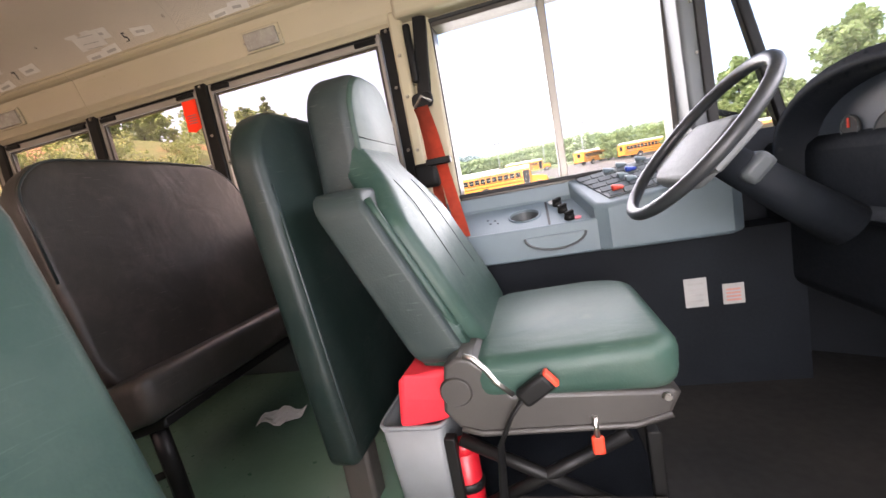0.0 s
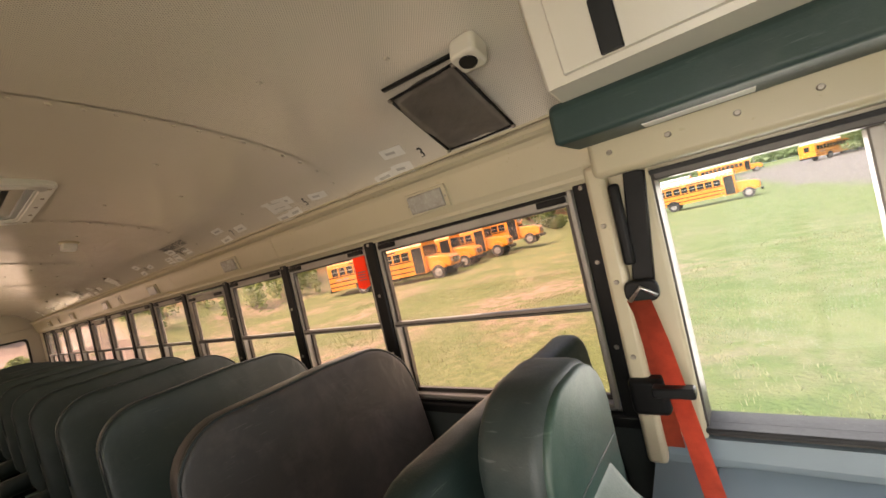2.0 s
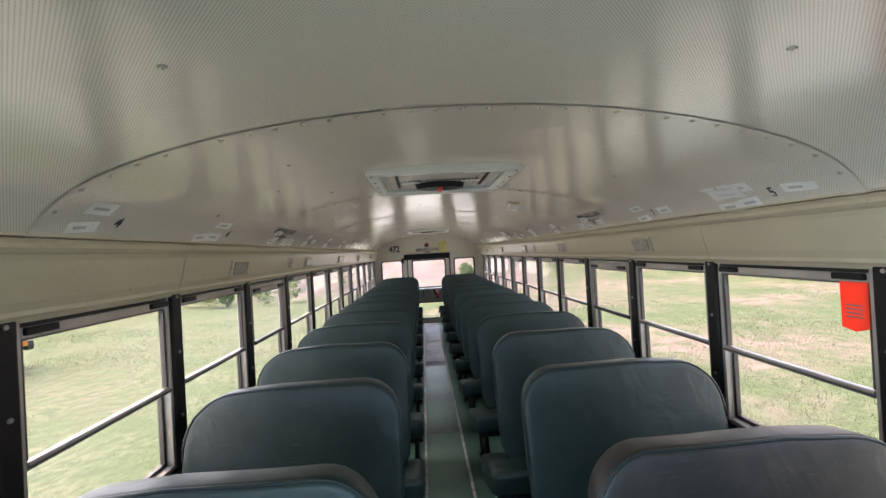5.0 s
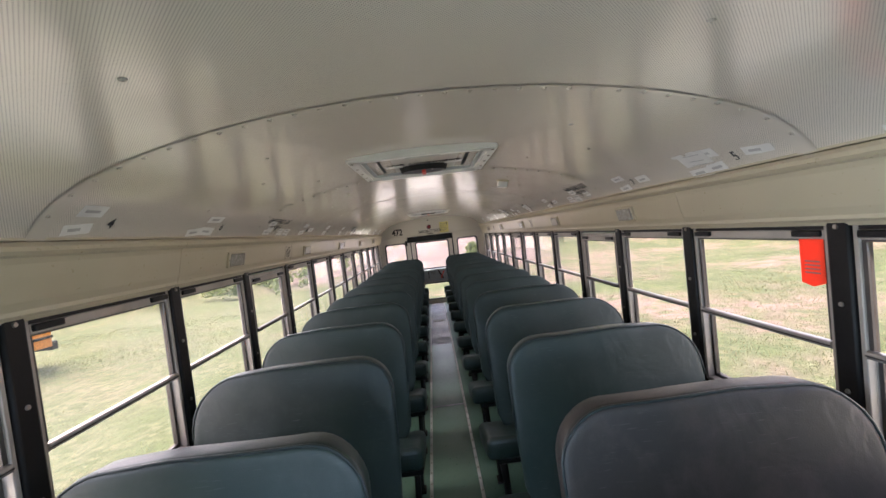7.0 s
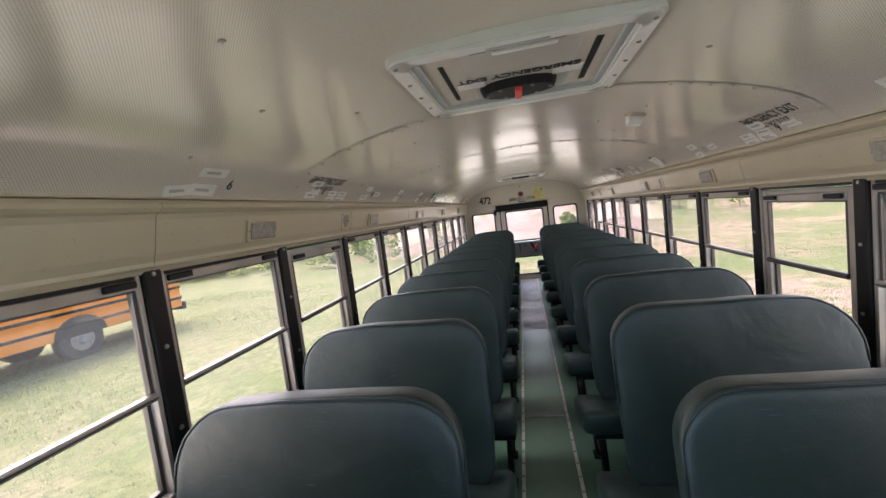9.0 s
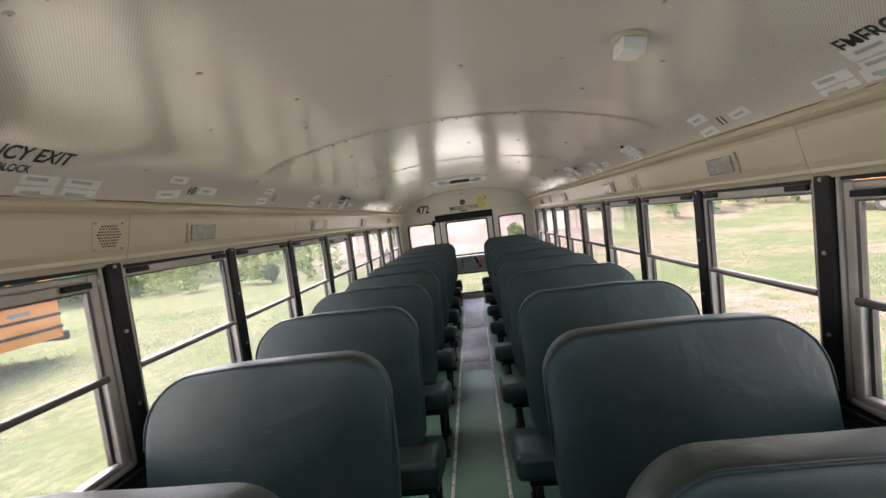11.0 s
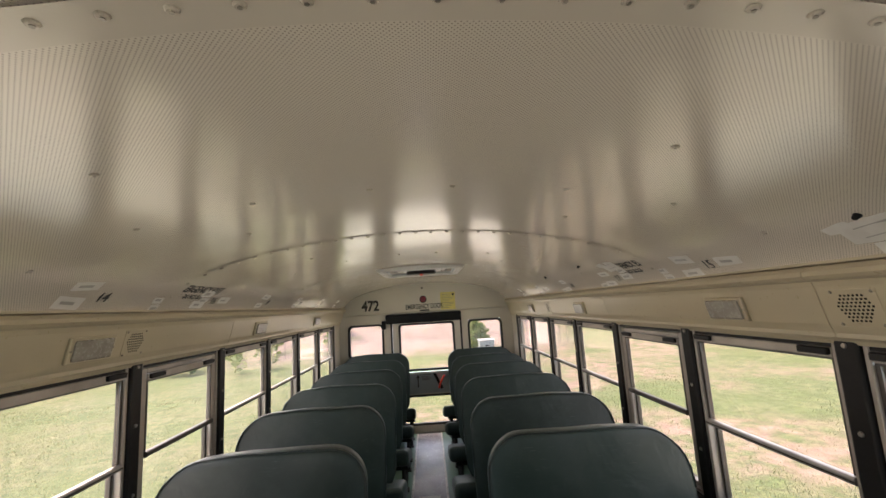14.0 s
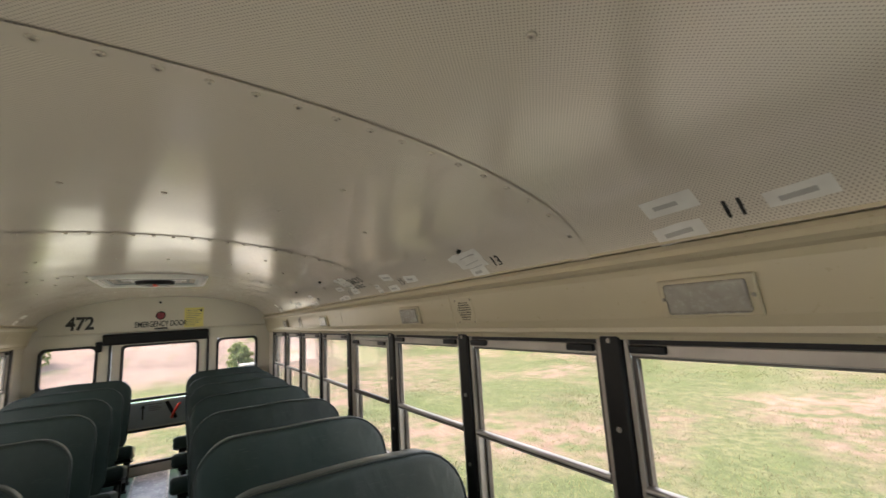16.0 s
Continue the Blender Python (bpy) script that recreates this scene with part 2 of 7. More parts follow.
    # dull dusty patches where the vinyl is handled
    du, dr, dm = n.new("ShaderNodeTexNoise"), n.new("ShaderNodeMapRange"), n.new("ShaderNodeMix")
    du.inputs["Scale"].default_value, du.inputs["Detail"].default_value, du.inputs["Roughness"].default_value = 6.0, 9, 0.68
    l.new(co.outputs["Object"], du.inputs["Vector"])
    dr.inputs[1].default_value, dr.inputs[2].default_value, dr.inputs[4].default_value = 0.47, 0.72, dust
    l.new(du.outputs["Fac"], dr.inputs[0])
    dm.data_type = 'RGBA'
    l.new(dr.outputs[0], dm.inputs["Factor"])
    l.new(mx.outputs["Result"], dm.inputs["A"])
    dm.inputs["B"].default_value = (col[0] * 1.6 + 0.035, col[1] * 1.3 + 0.03, col[2] * 1.3 + 0.028, 1)
    l.new(dm.outputs["Result"], b.inputs["Base Color"])
    return m


def leaf_mat(name, col, col2):
    m = bpy.data.materials.new(name)
    m.use_nodes = True
    n, l = m.node_tree.nodes, m.node_tree.links
    b = n["Principled BSDF"]
    ge = n.new("ShaderNodeNewGeometry")
    mx = n.new("ShaderNodeMix")
    mx.data_type = 'RGBA'
    mx.inputs["A"].default_value, mx.inputs["B"].default_value = (*col, 1), (*col2, 1)
    l.new(ge.outputs["Random Per Island"], mx.inputs["Factor"])
    l.new(mx.outputs["Result"], b.inputs["Base Color"])
    b.inputs["Roughness"].default_value = 0.6
    b.inputs["Specular IOR Level"].default_value = 0.25
    thin, sh = n.new("ShaderNodeBsdfTranslucent"), n.new("ShaderNodeMixShader")
    sh.inputs[0].default_value = 0.45
    l.new(mx.outputs["Result"], thin.inputs[0])
    l.new(b.outputs[0], sh.inputs[1])
    l.new(thin.outputs[0], sh.inputs[2])
    l.new(sh.outputs[0], n["Material Output"].inputs[0])
    return m


def ground_mat():
    """Rough field: grass in two greens, bare clay patches, red clay on the bank, gravel on the lot."""
    m = bpy.data.materials.new("field_ground")
    m.use_nodes = True
    n, l = m.node_tree.nodes, m.node_tree.links
    b = n["Principled BSDF"]
    b.inputs["Roughness"].default_value = 0.95
    b.inputs["Specular IOR Level"].default_value = 0.1
    co = n.new("ShaderNodeTexCoord")
    sep = n.new("ShaderNodeSeparateXYZ")
    l.new(co.outputs["Object"], sep.inputs[0])

    def noise_node(scale, detail=5, lo=0.4, hi=0.6):
        t = n.new("ShaderNodeTexNoise")
        t.inputs["Scale"].default_value, t.inputs["Detail"].default_value = scale, detail
        l.new(co.outputs["Object"], t.inputs["Vector"])
        r = n.new("ShaderNodeMapRange")
        r.inputs[1].default_value, r.inputs[2].default_value = lo, hi
        l.new(t.outputs["Fac"], r.inputs[0])
        return r.outputs[0]

    def blend(fac, a, c):
        x = n.new("ShaderNodeMix")
        x.data_type = 'RGBA'
        l.new(fac, x.inputs["Factor"])
        for k, v in (("A", a), ("B", c)):
            if isinstance(v, tuple):
                x.inputs[k].default_value = (*v, 1)
            else:
                l.new(v, x.inputs[k])
        return x.outputs["Result"]

    def math_node(op, a, c):
        x = n.new("ShaderNodeMath")
        x.operation = op
        for k, v in ((0, a), (1, c)):
            if isinstance(v, (int, float)):
                x.inputs[k].default_value = v
            else:
                l.new(v, x.inputs[k])
        return x.outputs[0]

    def ramp(v, lo, hi):
        r = n.new("ShaderNodeMapRange")
        r.interpolation_type = 'SMOOTHSTEP'
        r.inputs[1].default_value, r.inputs[2].default_value = lo, hi
        l.new(v, r.inputs[0])
        return r.outputs[0]

    grass = blend(noise_node(0.9), (0.157, 0.192, 0.078), (0.212, 0.222, 0.114))
    grass = blend(noise_node(6.0, 6), grass, (0.131, 0.162, 0.066))
    clay = blend(noise_node(3.0), (0.33, 0.255, 0.195), (0.28, 0.212, 0.16))
    fade = math_node('MULTIPLY', ramp(sep.outputs[1], 30.0, 14.0), math_node('ADD', math_node('MULTIPLY', ramp(sep.outputs[1], -4.0, 1.0), 0.8), 0.2))
    patches = math_node('MULTIPLY', fade, math_node('MULTIPLY', noise_node(0.28, 7, 0.43, 0.59), noise_node(2.6, 6, 0.35, 0.58)))
    # lusher grass beside the front of the bus
    lush = math_node('MULTIPLY', ramp(sep.outputs[0], -3.5, 0.5), ramp(sep.outputs[1], 0.0, 2.0))
    grass = blend(lush, grass, blend(noise_node(1.6, 6), (0.105, 0.155, 0.055), (0.15, 0.18, 0.075)))
    patches = math_node('MULTIPLY', patches, math_node('SUBTRACT', 1.0, math_node('MULTIPLY', lush, 0.7)))
    field = blend(patches, grass, clay)
    # gravel lot beyond the driver's window
    edge = math_node('ADD', sep.outputs[0], math_node('MULTIPLY', sep.outputs[1], 0.116))
    edge = math_node('ADD', edge, math_node('MULTIPLY', noise_node(0.15, 5, 0.0, 1.0), 4.0))
    lot = math_node('MULTIPLY', ramp(edge, 12.0, 14.0), ramp(sep.outputs[1], 14.0, 20.0))
    lot = math_node('MULTIPLY', lot, ramp(sep.outputs[1], 112.0, 100.0))
    gravel = blend(noise_node(25.0, 4), (0.175, 0.165, 0.145), (0.14, 0.13, 0.118))
    field = blend(lot, field, gravel)
    # raw clay on the cut bank
    red = blend(noise_node(0.35, 6), (0.33, 0.15, 0.085), (0.29, 0.19, 0.11))
    bank = math_node('MULTIPLY', ramp(sep.outputs[2], 0.4, 2.2), noise_node(0.22, 7, 0.49, 0.63))
    slope = ramp(math_node('SUBTRACT', math_node('MULTIPLY', sep.outputs[0], -0.8), math_node('MULTIPLY', sep.outputs[1], -0.2)), 23.0, 30.0)
    field = blend(math_node('MULTIPLY', bank, slope), field, red)
    pale = blend(noise_node(0.5, 6), (0.33, 0.262, 0.222), (0.26, 0.212, 0.178))
    cut = math_node('MULTIPLY', ramp(math_node('MULTIPLY', sep.outputs[0], -1.0), 24.5, 28.0), ramp(math_node('ABSOLUTE', math_node('ADD', sep.outputs[1], 1.5), 0.0), 11.0, 8.0))
    field = blend(math_node('MULTIPLY', cut, noise_node(0.6, 6, 0.3, 0.48)), field, pale)
    l.new(field, b.inputs["Base Color"])
    bp = n.new("ShaderNodeBump")
    bp.inputs["Strength"].default_value, bp.inputs["Distance"].default_value = 0.6, 0.08
    l.new(noise_node(14.0, 6, 0.2, 0.8), bp.inputs["Height"])
    l.new(bp.outputs[0], b.inputs["Normal"])
    return m


CEIL = ceiling_paint()
CREAM = mat("cream_enamel", (0.52, 0.46, 0.315), (0.47, 0.415, 0.285), 0.33, 0, 2.5, 60, 0.04, spec=0.55)
CREAM_PALE = mat("pale_cream_enamel", (0.66, 0.62, 0.52), (0.6, 0.56, 0.47), 0.36, 0, 2.0, 60, 0.04)
WALL_DARK = mat("dark_wall_panel", (0.036, 0.044, 0.043), (0.025, 0.032, 0.031), 0.45, 0, 4, 90, 0.1)
BLACK = mat("black_enamel", (0.006, 0.006, 0.006), (0.01, 0.01, 0.0095), 0.45, 0, 8, 90, 0.06, spec=0.22)
RUBBER = mat("black_rubber", (0.015, 0.015, 0.015), (0.025, 0.024, 0.023), 0.7, 0, 8, 120, 0.15)
ALU = mat("brushed_aluminium", (0.62, 0.6, 0.56), (0.5, 0.48, 0.45), 0.32, 1.0, 6, 150, 0.08)
RAIL_ALU = mat("dull_sash_rail", (0.4, 0.385, 0.36), (0.3, 0.285, 0.265), 0.38, 0.8, 6, 150, 0.06)
FRAME_ALU = mat("weathered_aluminium_frame", (0.42, 0.385, 0.34), (0.3, 0.275, 0.24), 0.45, 0.3, 6, 120, 0.06)
ALU_STRIP = mat("scuffed_aluminium_strip", (0.72, 0.71, 0.67), (0.45, 0.45, 0.42), 0.4, 0.3, 9, 60, 0.1)
ALU_DARK = mat("dark_anodised_frame", (0.1, 0.09, 0.08), (0.06, 0.055, 0.05), 0.45, 0.5, 6, 100, 0.05)
SCREW_PAINT = mat("painted_screw_head", (0.6, 0.55, 0.46), (0.46, 0.41, 0.34), 0.3, 0.1, 30, 200, 0.05)
STEEL = mat("screw_steel", (0.4, 0.37, 0.32), (0.25, 0.22, 0.19), 0.4, 0.9, 30, 200, 0.1)
SEAT = vinyl("green_black_seat_vinyl", (0.0175, 0.033, 0.0285), (0.0125, 0.025, 0.0215), 0.43, 0.52, creased=True)
SEAT_EDGE = vinyl("seat_piping_vinyl", (0.021, 0.033, 0.033), (0.016, 0.026, 0.026), 0.42, 0.45)
DRV_VINYL = vinyl("sea_green_driver_vinyl", (0.028, 0.06, 0.046), (0.02, 0.045, 0.035), 0.44, 0.33, dust=0.4)
DRV_SIDE = vinyl("grey_green_driver_vinyl", (0.024, 0.035, 0.033), (0.018, 0.027, 0.025), 0.5)
ENTRY_VINYL = vinyl("green_entry_vinyl", (0.017, 0.044, 0.032), (0.012, 0.032, 0.025), 0.5, 0.3)
# dusty seat vinyl again, browner: the first bench's warm sheen is in the colour
SEAT_WARM = vinyl("worn_warm_sheen_vinyl", (0.036, 0.033, 0.029), (0.026, 0.0245, 0.022), 0.46, 0.45, creased=True, dust=0.55)
BARRIER = vinyl("dark_green_barrier_vinyl", (0.011, 0.022, 0.019), (0.008, 0.016, 0.014), 0.42)
FLOOR = mat("green_floor_rubber", (0.115, 0.205, 0.143), (0.075, 0.14, 0.1), 0.33, 0, 2.5, 40, 0.08)
FLOOR_DARK = mat("dirty_cab_floor", (0.014, 0.014, 0.014), (0.032, 0.029, 0.026), 0.7, 0, 3, 40, 0.15)
RUNNER = rubber_runner()
RIB = mat("ceiling_rib_enamel", (0.64, 0.59, 0.505), (0.59, 0.54, 0.46), 0.2, 0.0, 1.2, 30, 0.0, rvar=0.04, spec=0.9)
GAP = mat("joint_shade", (0.5, 0.455, 0.38), (0.4, 0.36, 0.3), 0.7, 0, 20, 120, 0.0)
WHITE = mat("white_label", (0.75, 0.74, 0.7), (0.66, 0.64, 0.6), 0.5, 0, 20, 90, 0.02)
DULL_LABEL = mat("greyed_label", (0.46, 0.455, 0.44), (0.4, 0.395, 0.38), 0.55, 0, 20, 90, 0.02)
HATCH_LID = mat("dull_hatch_lid", (0.5, 0.48, 0.44), (0.42, 0.4, 0.36), 0.45, 0, 5, 90, 0.05)
OFFWHITE = mat("white_plastic", (0.76, 0.75, 0.72), (0.68, 0.67, 0.63), 0.4, 0, 6, 90, 0.03)
INK = mat("black_ink", (0.02, 0.02, 0.02), (0.03, 0.03, 0.03), 0.5, 0, 20, 90, 0.0)
INK_GREY = mat("grey_ink", (0.25, 0.25, 0.24), (0.18, 0.18, 0.17), 0.5, 0, 20, 90, 0.0)
FAINT_INK = mat("faded_ink", (0.46, 0.45, 0.43), (0.36, 0.35, 0.33), 0.6, 0, 20, 90, 0.0)
FADED_RED = mat("faded_red_print", (0.62, 0.3, 0.26), (0.55, 0.26, 0.22), 0.6, 0, 20, 90, 0.0)
YELLOW_PAPER = mat("yellow_notice_paper", (0.75, 0.68, 0.22), (0.7, 0.62, 0.2), 0.6, 0, 10, 60, 0.02)
RED = mat("bright_red_plastic", (0.72, 0.06, 0.025), (0.6, 0.045, 0.02), 0.45, 0, 10, 120, 0.08)
DEEP_RED = mat("deep_red_enamel", (0.5, 0.012, 0.02), (0.4, 0.01, 0.016), 0.35, 0, 10, 120, 0.04)
RED_TAG = leaf_mat("fluorescent_red_card", (0.95, 0.12, 0.04), (0.9, 0.11, 0.04))
POUCH_RED = mat("pink_red_fabric", (0.8, 0.035, 0.05), (0.68, 0.025, 0.04), 0.7, 0, 10, 260, 0.2)
BELT = mat("red_orange_webbing", (0.62, 0.1, 0.05), (0.5, 0.075, 0.04), 0.6, 0, 40, 260, 0.25)
CONSOLE = mat("grey_blue_console_plastic", (0.155, 0.205, 0.232), (0.13, 0.173, 0.198), 0.46, 0, 4, 260, 0.15)
CONSOLE_DK = mat("charcoal_switch_plastic", (0.07, 0.08, 0.085), (0.05, 0.058, 0.06), 0.45, 0, 6, 200, 0.12)
KEY = mat("grey_switch_key", (0.085, 0.1, 0.108), (0.07, 0.082, 0.09), 0.62, 0, 8, 200, 0.1, spec=0.25)
# bluish glare of the gauge cover is put into the face's colour
CLUSTER = mat("glare_tinted_gauge_face", (0.085, 0.105, 0.13), (0.055, 0.07, 0.09), 0.4, 0, 6, 160, 0.05)
RIM_GRIP = mat("worn_wheel_grip", (0.03, 0.033, 0.035), (0.02, 0.022, 0.024), 0.42, 0, 8, 160, 0.08)
PILLAR = mat("grey_pillar_trim", (0.15, 0.165, 0.172), (0.12, 0.132, 0.138), 0.5, 0, 4, 160, 0.1)
CAB_DARK = mat("black_cab_panel", (0.009, 0.012, 0.016), (0.006, 0.008, 0.011), 0.7, 0, 5, 120, 0.12, spec=0.2)
GREY_PLASTIC = mat("light_grey_plastic", (0.42, 0.44, 0.44), (0.34, 0.36, 0.36), 0.42, 0, 6, 150, 0.08)
HUB_GREY = mat("grey_hub_vinyl", (0.14, 0.148, 0.15), (0.11, 0.117, 0.12), 0.58, 0, 6, 150, 0.08)
BIN_GREY = mat("grey_bin_plastic", (0.2, 0.215, 0.22), (0.16, 0.172, 0.178), 0.45, 0, 6, 120, 0.06)
SEAT_BASE = mat("grey_brown_seat_base", (0.05, 0.046, 0.041), (0.036, 0.033, 0.03), 0.45, 0, 6, 120, 0.1)
VISOR = vinyl("dark_green_padding", (0.03, 0.055, 0.05), (0.02, 0.04, 0.036), 0.5)
GLASS_TINT = glass("tinted_window_glass", (0.96, 0.835, 0.75))
GLASS_CLEAR = glass("clear_window_glass", (0.96, 0.97, 0.96), sheen=0.2, base=0.004, dust=0.012)
POUCH = mat("clear_vinyl_pouch", (0.26, 0.23, 0.2), (0.19, 0.165, 0.14), 0.13, 0, 5, 22, 0.45, 0.012)
LENS = mat("lamp_lens", (0.4, 0.38, 0.33), (0.3, 0.28, 0.24), 0.25, 0, 25, 90, 0.2)
BUS_YELLOW = mat("school_bus_yellow", (0.8, 0.29, 0.025), (0.73, 0.26, 0.025), 0.35, 0, 2, 40, 0.02, coat=0.3)
BUS_WHITE = mat("white_roof_paint", (0.72, 0.72, 0.7), (0.62, 0.62, 0.6), 0.45, 0, 2, 40, 0.02)
BUS_GLASS = mat("dark_bus_glass", (0.02, 0.022, 0.024), (0.03, 0.03, 0.03), 0.08, 0, 3, 40, 0.0)
TYRE = mat("dusty_tyre", (0.05, 0.047, 0.044), (0.03, 0.028, 0.026), 0.85, 0, 8, 60, 0.2)
RIM = mat("grey_rim", (0.35, 0.34, 0.33), (0.22, 0.2, 0.19), 0.5, 0.3, 8, 60, 0.05)
BARK = mat("bark", (0.11, 0.085, 0.065), (0.06, 0.048, 0.038), 0.9, 0, 4, 30, 0.6, 0.03)
LEAF = leaf_mat("broad_leaves", (0.22, 0.3, 0.11), (0.32, 0.39, 0.17))
LEAF_PALE = leaf_mat("young_leaves", (0.22, 0.3, 0.1), (0.36, 0.4, 0.17))
LEAF_DARK = leaf_mat("pine_needles", (0.13, 0.19, 0.085), (0.22, 0.27, 0.12))
# paled leaf colour stands in for haze on the farther trees
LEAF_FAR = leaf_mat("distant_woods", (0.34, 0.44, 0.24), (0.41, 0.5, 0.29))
# air haze over the far hill is mixed into its leaf colour
LEAF_HAZE = leaf_mat("haze_tinted_woods", (0.33, 0.43, 0.42), (0.37, 0.47, 0.46))
BLADE = leaf_mat("grass_blades", (0.25, 0.29, 0.13), (0.33, 0.335, 0.19))
GROUND = ground_mat()


# ---- mesh helpers ----
def sstep(a, c, v):
    t = min(1.0, max(0.0, (v - a) / (c - a)))
    return t * t * (3 - 2 * t)


def link_mesh(name, bm, materials, parent=None, label=""):
    me = bpy.data.meshes.new(name)
    bm.normal_update()
    bm.to_mesh(me)
    bm.free()
    for m in (materials if isinstance(materials, (list, tuple)) else [materials]):
        me.materials.append(m)
    ob = new(name, me)
    if parent:
        ob.parent = parent
    if label:
        ob["label"] = label
    return ob


def part(name, bm, material, parent, label=""):
    return link_mesh(name, bm, material, parent, label)


def smooth(ob):
    for p in ob.data.polygons:
        p.use_smooth = True
    return ob


def thing(name, label, category, m=None, group="", kind=""):
    e = new(name)
    e.empty_display_size = 0.1
    if m is not None:
        e.matrix_basis = m
    return tagged(e, label, category, group, kind)


def box(bm, x0, x1, y0, y1, z0, z1, bevel=0.0, seg=2, mi=0):
    r = bmesh.ops.create_cube(bm, size=1, matrix=Matrix.LocRotScale(((x0 + x1) / 2, (y0 + y1) / 2, (z0 + z1) / 2), None, (abs(x1 - x0), abs(y1 - y0), abs(z1 - z0))))
    vs = r["verts"]
    fs = list({f for v in vs for f in v.link_faces})
    for f in fs:
        f.material_index = mi
    if bevel:
        es = list({e for v in vs for e in v.link_edges})
        rb = bmesh.ops.bevel(bm, geom=es, offset=bevel, segments=seg, affect='EDGES', profile=0.5)
        for f in rb["faces"]:
            f.material_index = mi
            f.smooth = True
    return bm


def boxm(x0, x1, y0, y1, z0, z1, bevel=0.0, seg=2):
    return box(bmesh.new(), x0, x1, y0, y1, z0, z1, bevel, seg)


def cyl(bm, a, c, r, r2=None, n=12, caps=True, mi=0):
    a, c = Vector(a), Vector(c)
    m = Matrix.Translation((a + c) / 2) @ (c - a).to_track_quat("Z", "Y").to_matrix().to_4x4()
    res = bmesh.ops.create_cone(bm, cap_ends=caps, segments=n, radius1=r, radius2=r if r2 is None else r2, depth=(c - a).length, matrix=m)
    for f in {f for v in res["verts"] for f in v.link_faces}:
        f.material_index = mi
        f.smooth = len(f.verts) == 4
    return bm


def tube(bm, pts, r, n=8, closed=False, flat=1.0, mi=0):
    """A tube swept along points."""
    pts = [Vector(p) for p in pts]
    rings, k = [], len(pts)
    up = Vector((0.0123, 0.017, 1)).normalized()
    for i, p in enumerate(pts):
        a = pts[(i - 1) % k] if (closed or i) else p
        c = pts[(i + 1) % k] if (closed or i < k - 1) else p
        d = (c - a).normalized()
        s = d.cross(up)
        if s.length < 1e-3:
            s = d.cross(Vector((1, 0, 0)))
        s.normalize()
        u = s.cross(d)
        rings.append([bm.verts.new(p + r * (math.cos(2 * math.pi * j / n) * s + flat * math.sin(2 * math.pi * j / n) * u)) for j in range(n)])
    for i in range(k if closed else k - 1):
        A, B = rings[i], rings[(i + 1) % k]
        for j in range(n):
            f = bm.faces.new((A[j], A[(j + 1) % n], B[(j + 1) % n], B[j]))
            f.smooth, f.material_index = True, mi
    if not closed:
        bm.faces.new(rings[0][::-1]).material_index = mi
        bm.faces.new(rings[-1]).material_index = mi
    return bm


def prism(bm, prof, axis, a, c, bevel=0.0, mi=0, smooth_faces=False, seg=2):
    """A closed outline (pairs in the two other axes) drawn out along an axis from a to c."""
    def at(u, v, w):
        return {"x": (w, u, v), "y": (u, w, v), "z": (u, v, w)}[axis]
    A = [bm.verts.new(at(u, v, a)) for u, v in prof]
    B = [bm.verts.new(at(u, v, c)) for u, v in prof]
    k = len(prof)
    fs = [bm.faces.new(A), bm.faces.new(B[::-1])]
    for i in range(k):
        f = bm.faces.new((A[i], B[i], B[(i + 1) % k], A[(i + 1) % k]))
        f.smooth = smooth_faces
        fs.append(f)
    for f in fs:
        f.material_index = mi
    bmesh.ops.recalc_face_normals(bm, faces=fs)
    if bevel:
        es = list({e for f in fs[:2] for e in f.edges})
        rb = bmesh.ops.bevel(bm, geom=es, offset=bevel, segments=seg, affect='EDGES', profile=0.5)
        for f in rb["faces"]:
            f.smooth, f.material_index = True, mi
    return bm


def rounded(u0, u1, v0, v1, r, n=6):
    """The outline of a rounded rectangle; r may be one radius or four (from u0 v0 round to u0 v1)."""
    rs = r if isinstance(r, (list, tuple)) else (r,) * 4
    out = []
    for (cu, cv, a0), q in zip(((u0, v0, 180), (u1, v0, 270), (u1, v1, 0), (u0, v1, 90)), rs):
        su, sv = (1 if cu == u0 else -1), (1 if cv == v0 else -1)
        for i in range(n + 1):
            a = radians(a0 + 90 * i / n)
            out.append((cu + su * q + q * math.cos(a), cv + sv * q + q * math.sin(a)))
    return out


def ring_frame(bm, axis, a, c, outer, inner, mi=0):
    """A frame between two outlines with equal counts, drawn out from a to c."""
    def at(u, v, w):
        return {"x": (w, u, v), "y": (u, w, v), "z": (u, v, w)}[axis]
    k = len(outer)
    L = [[bm.verts.new(at(u, v, w)) for u, v in o] for o, w in ((outer, a), (inner, a), (inner, c), (outer, c))]
    fs = []
    for q in range(4):
        P, Q = L[q], L[(q + 1) % 4]
        for i in range(k):
            fs.append(bm.faces.new((P[i], P[(i + 1) % k], Q[(i + 1) % k], Q[i])))
    for f in fs:
        f.material_index = mi
    bmesh.ops.recalc_face_normals(bm, faces=fs)
    return bm


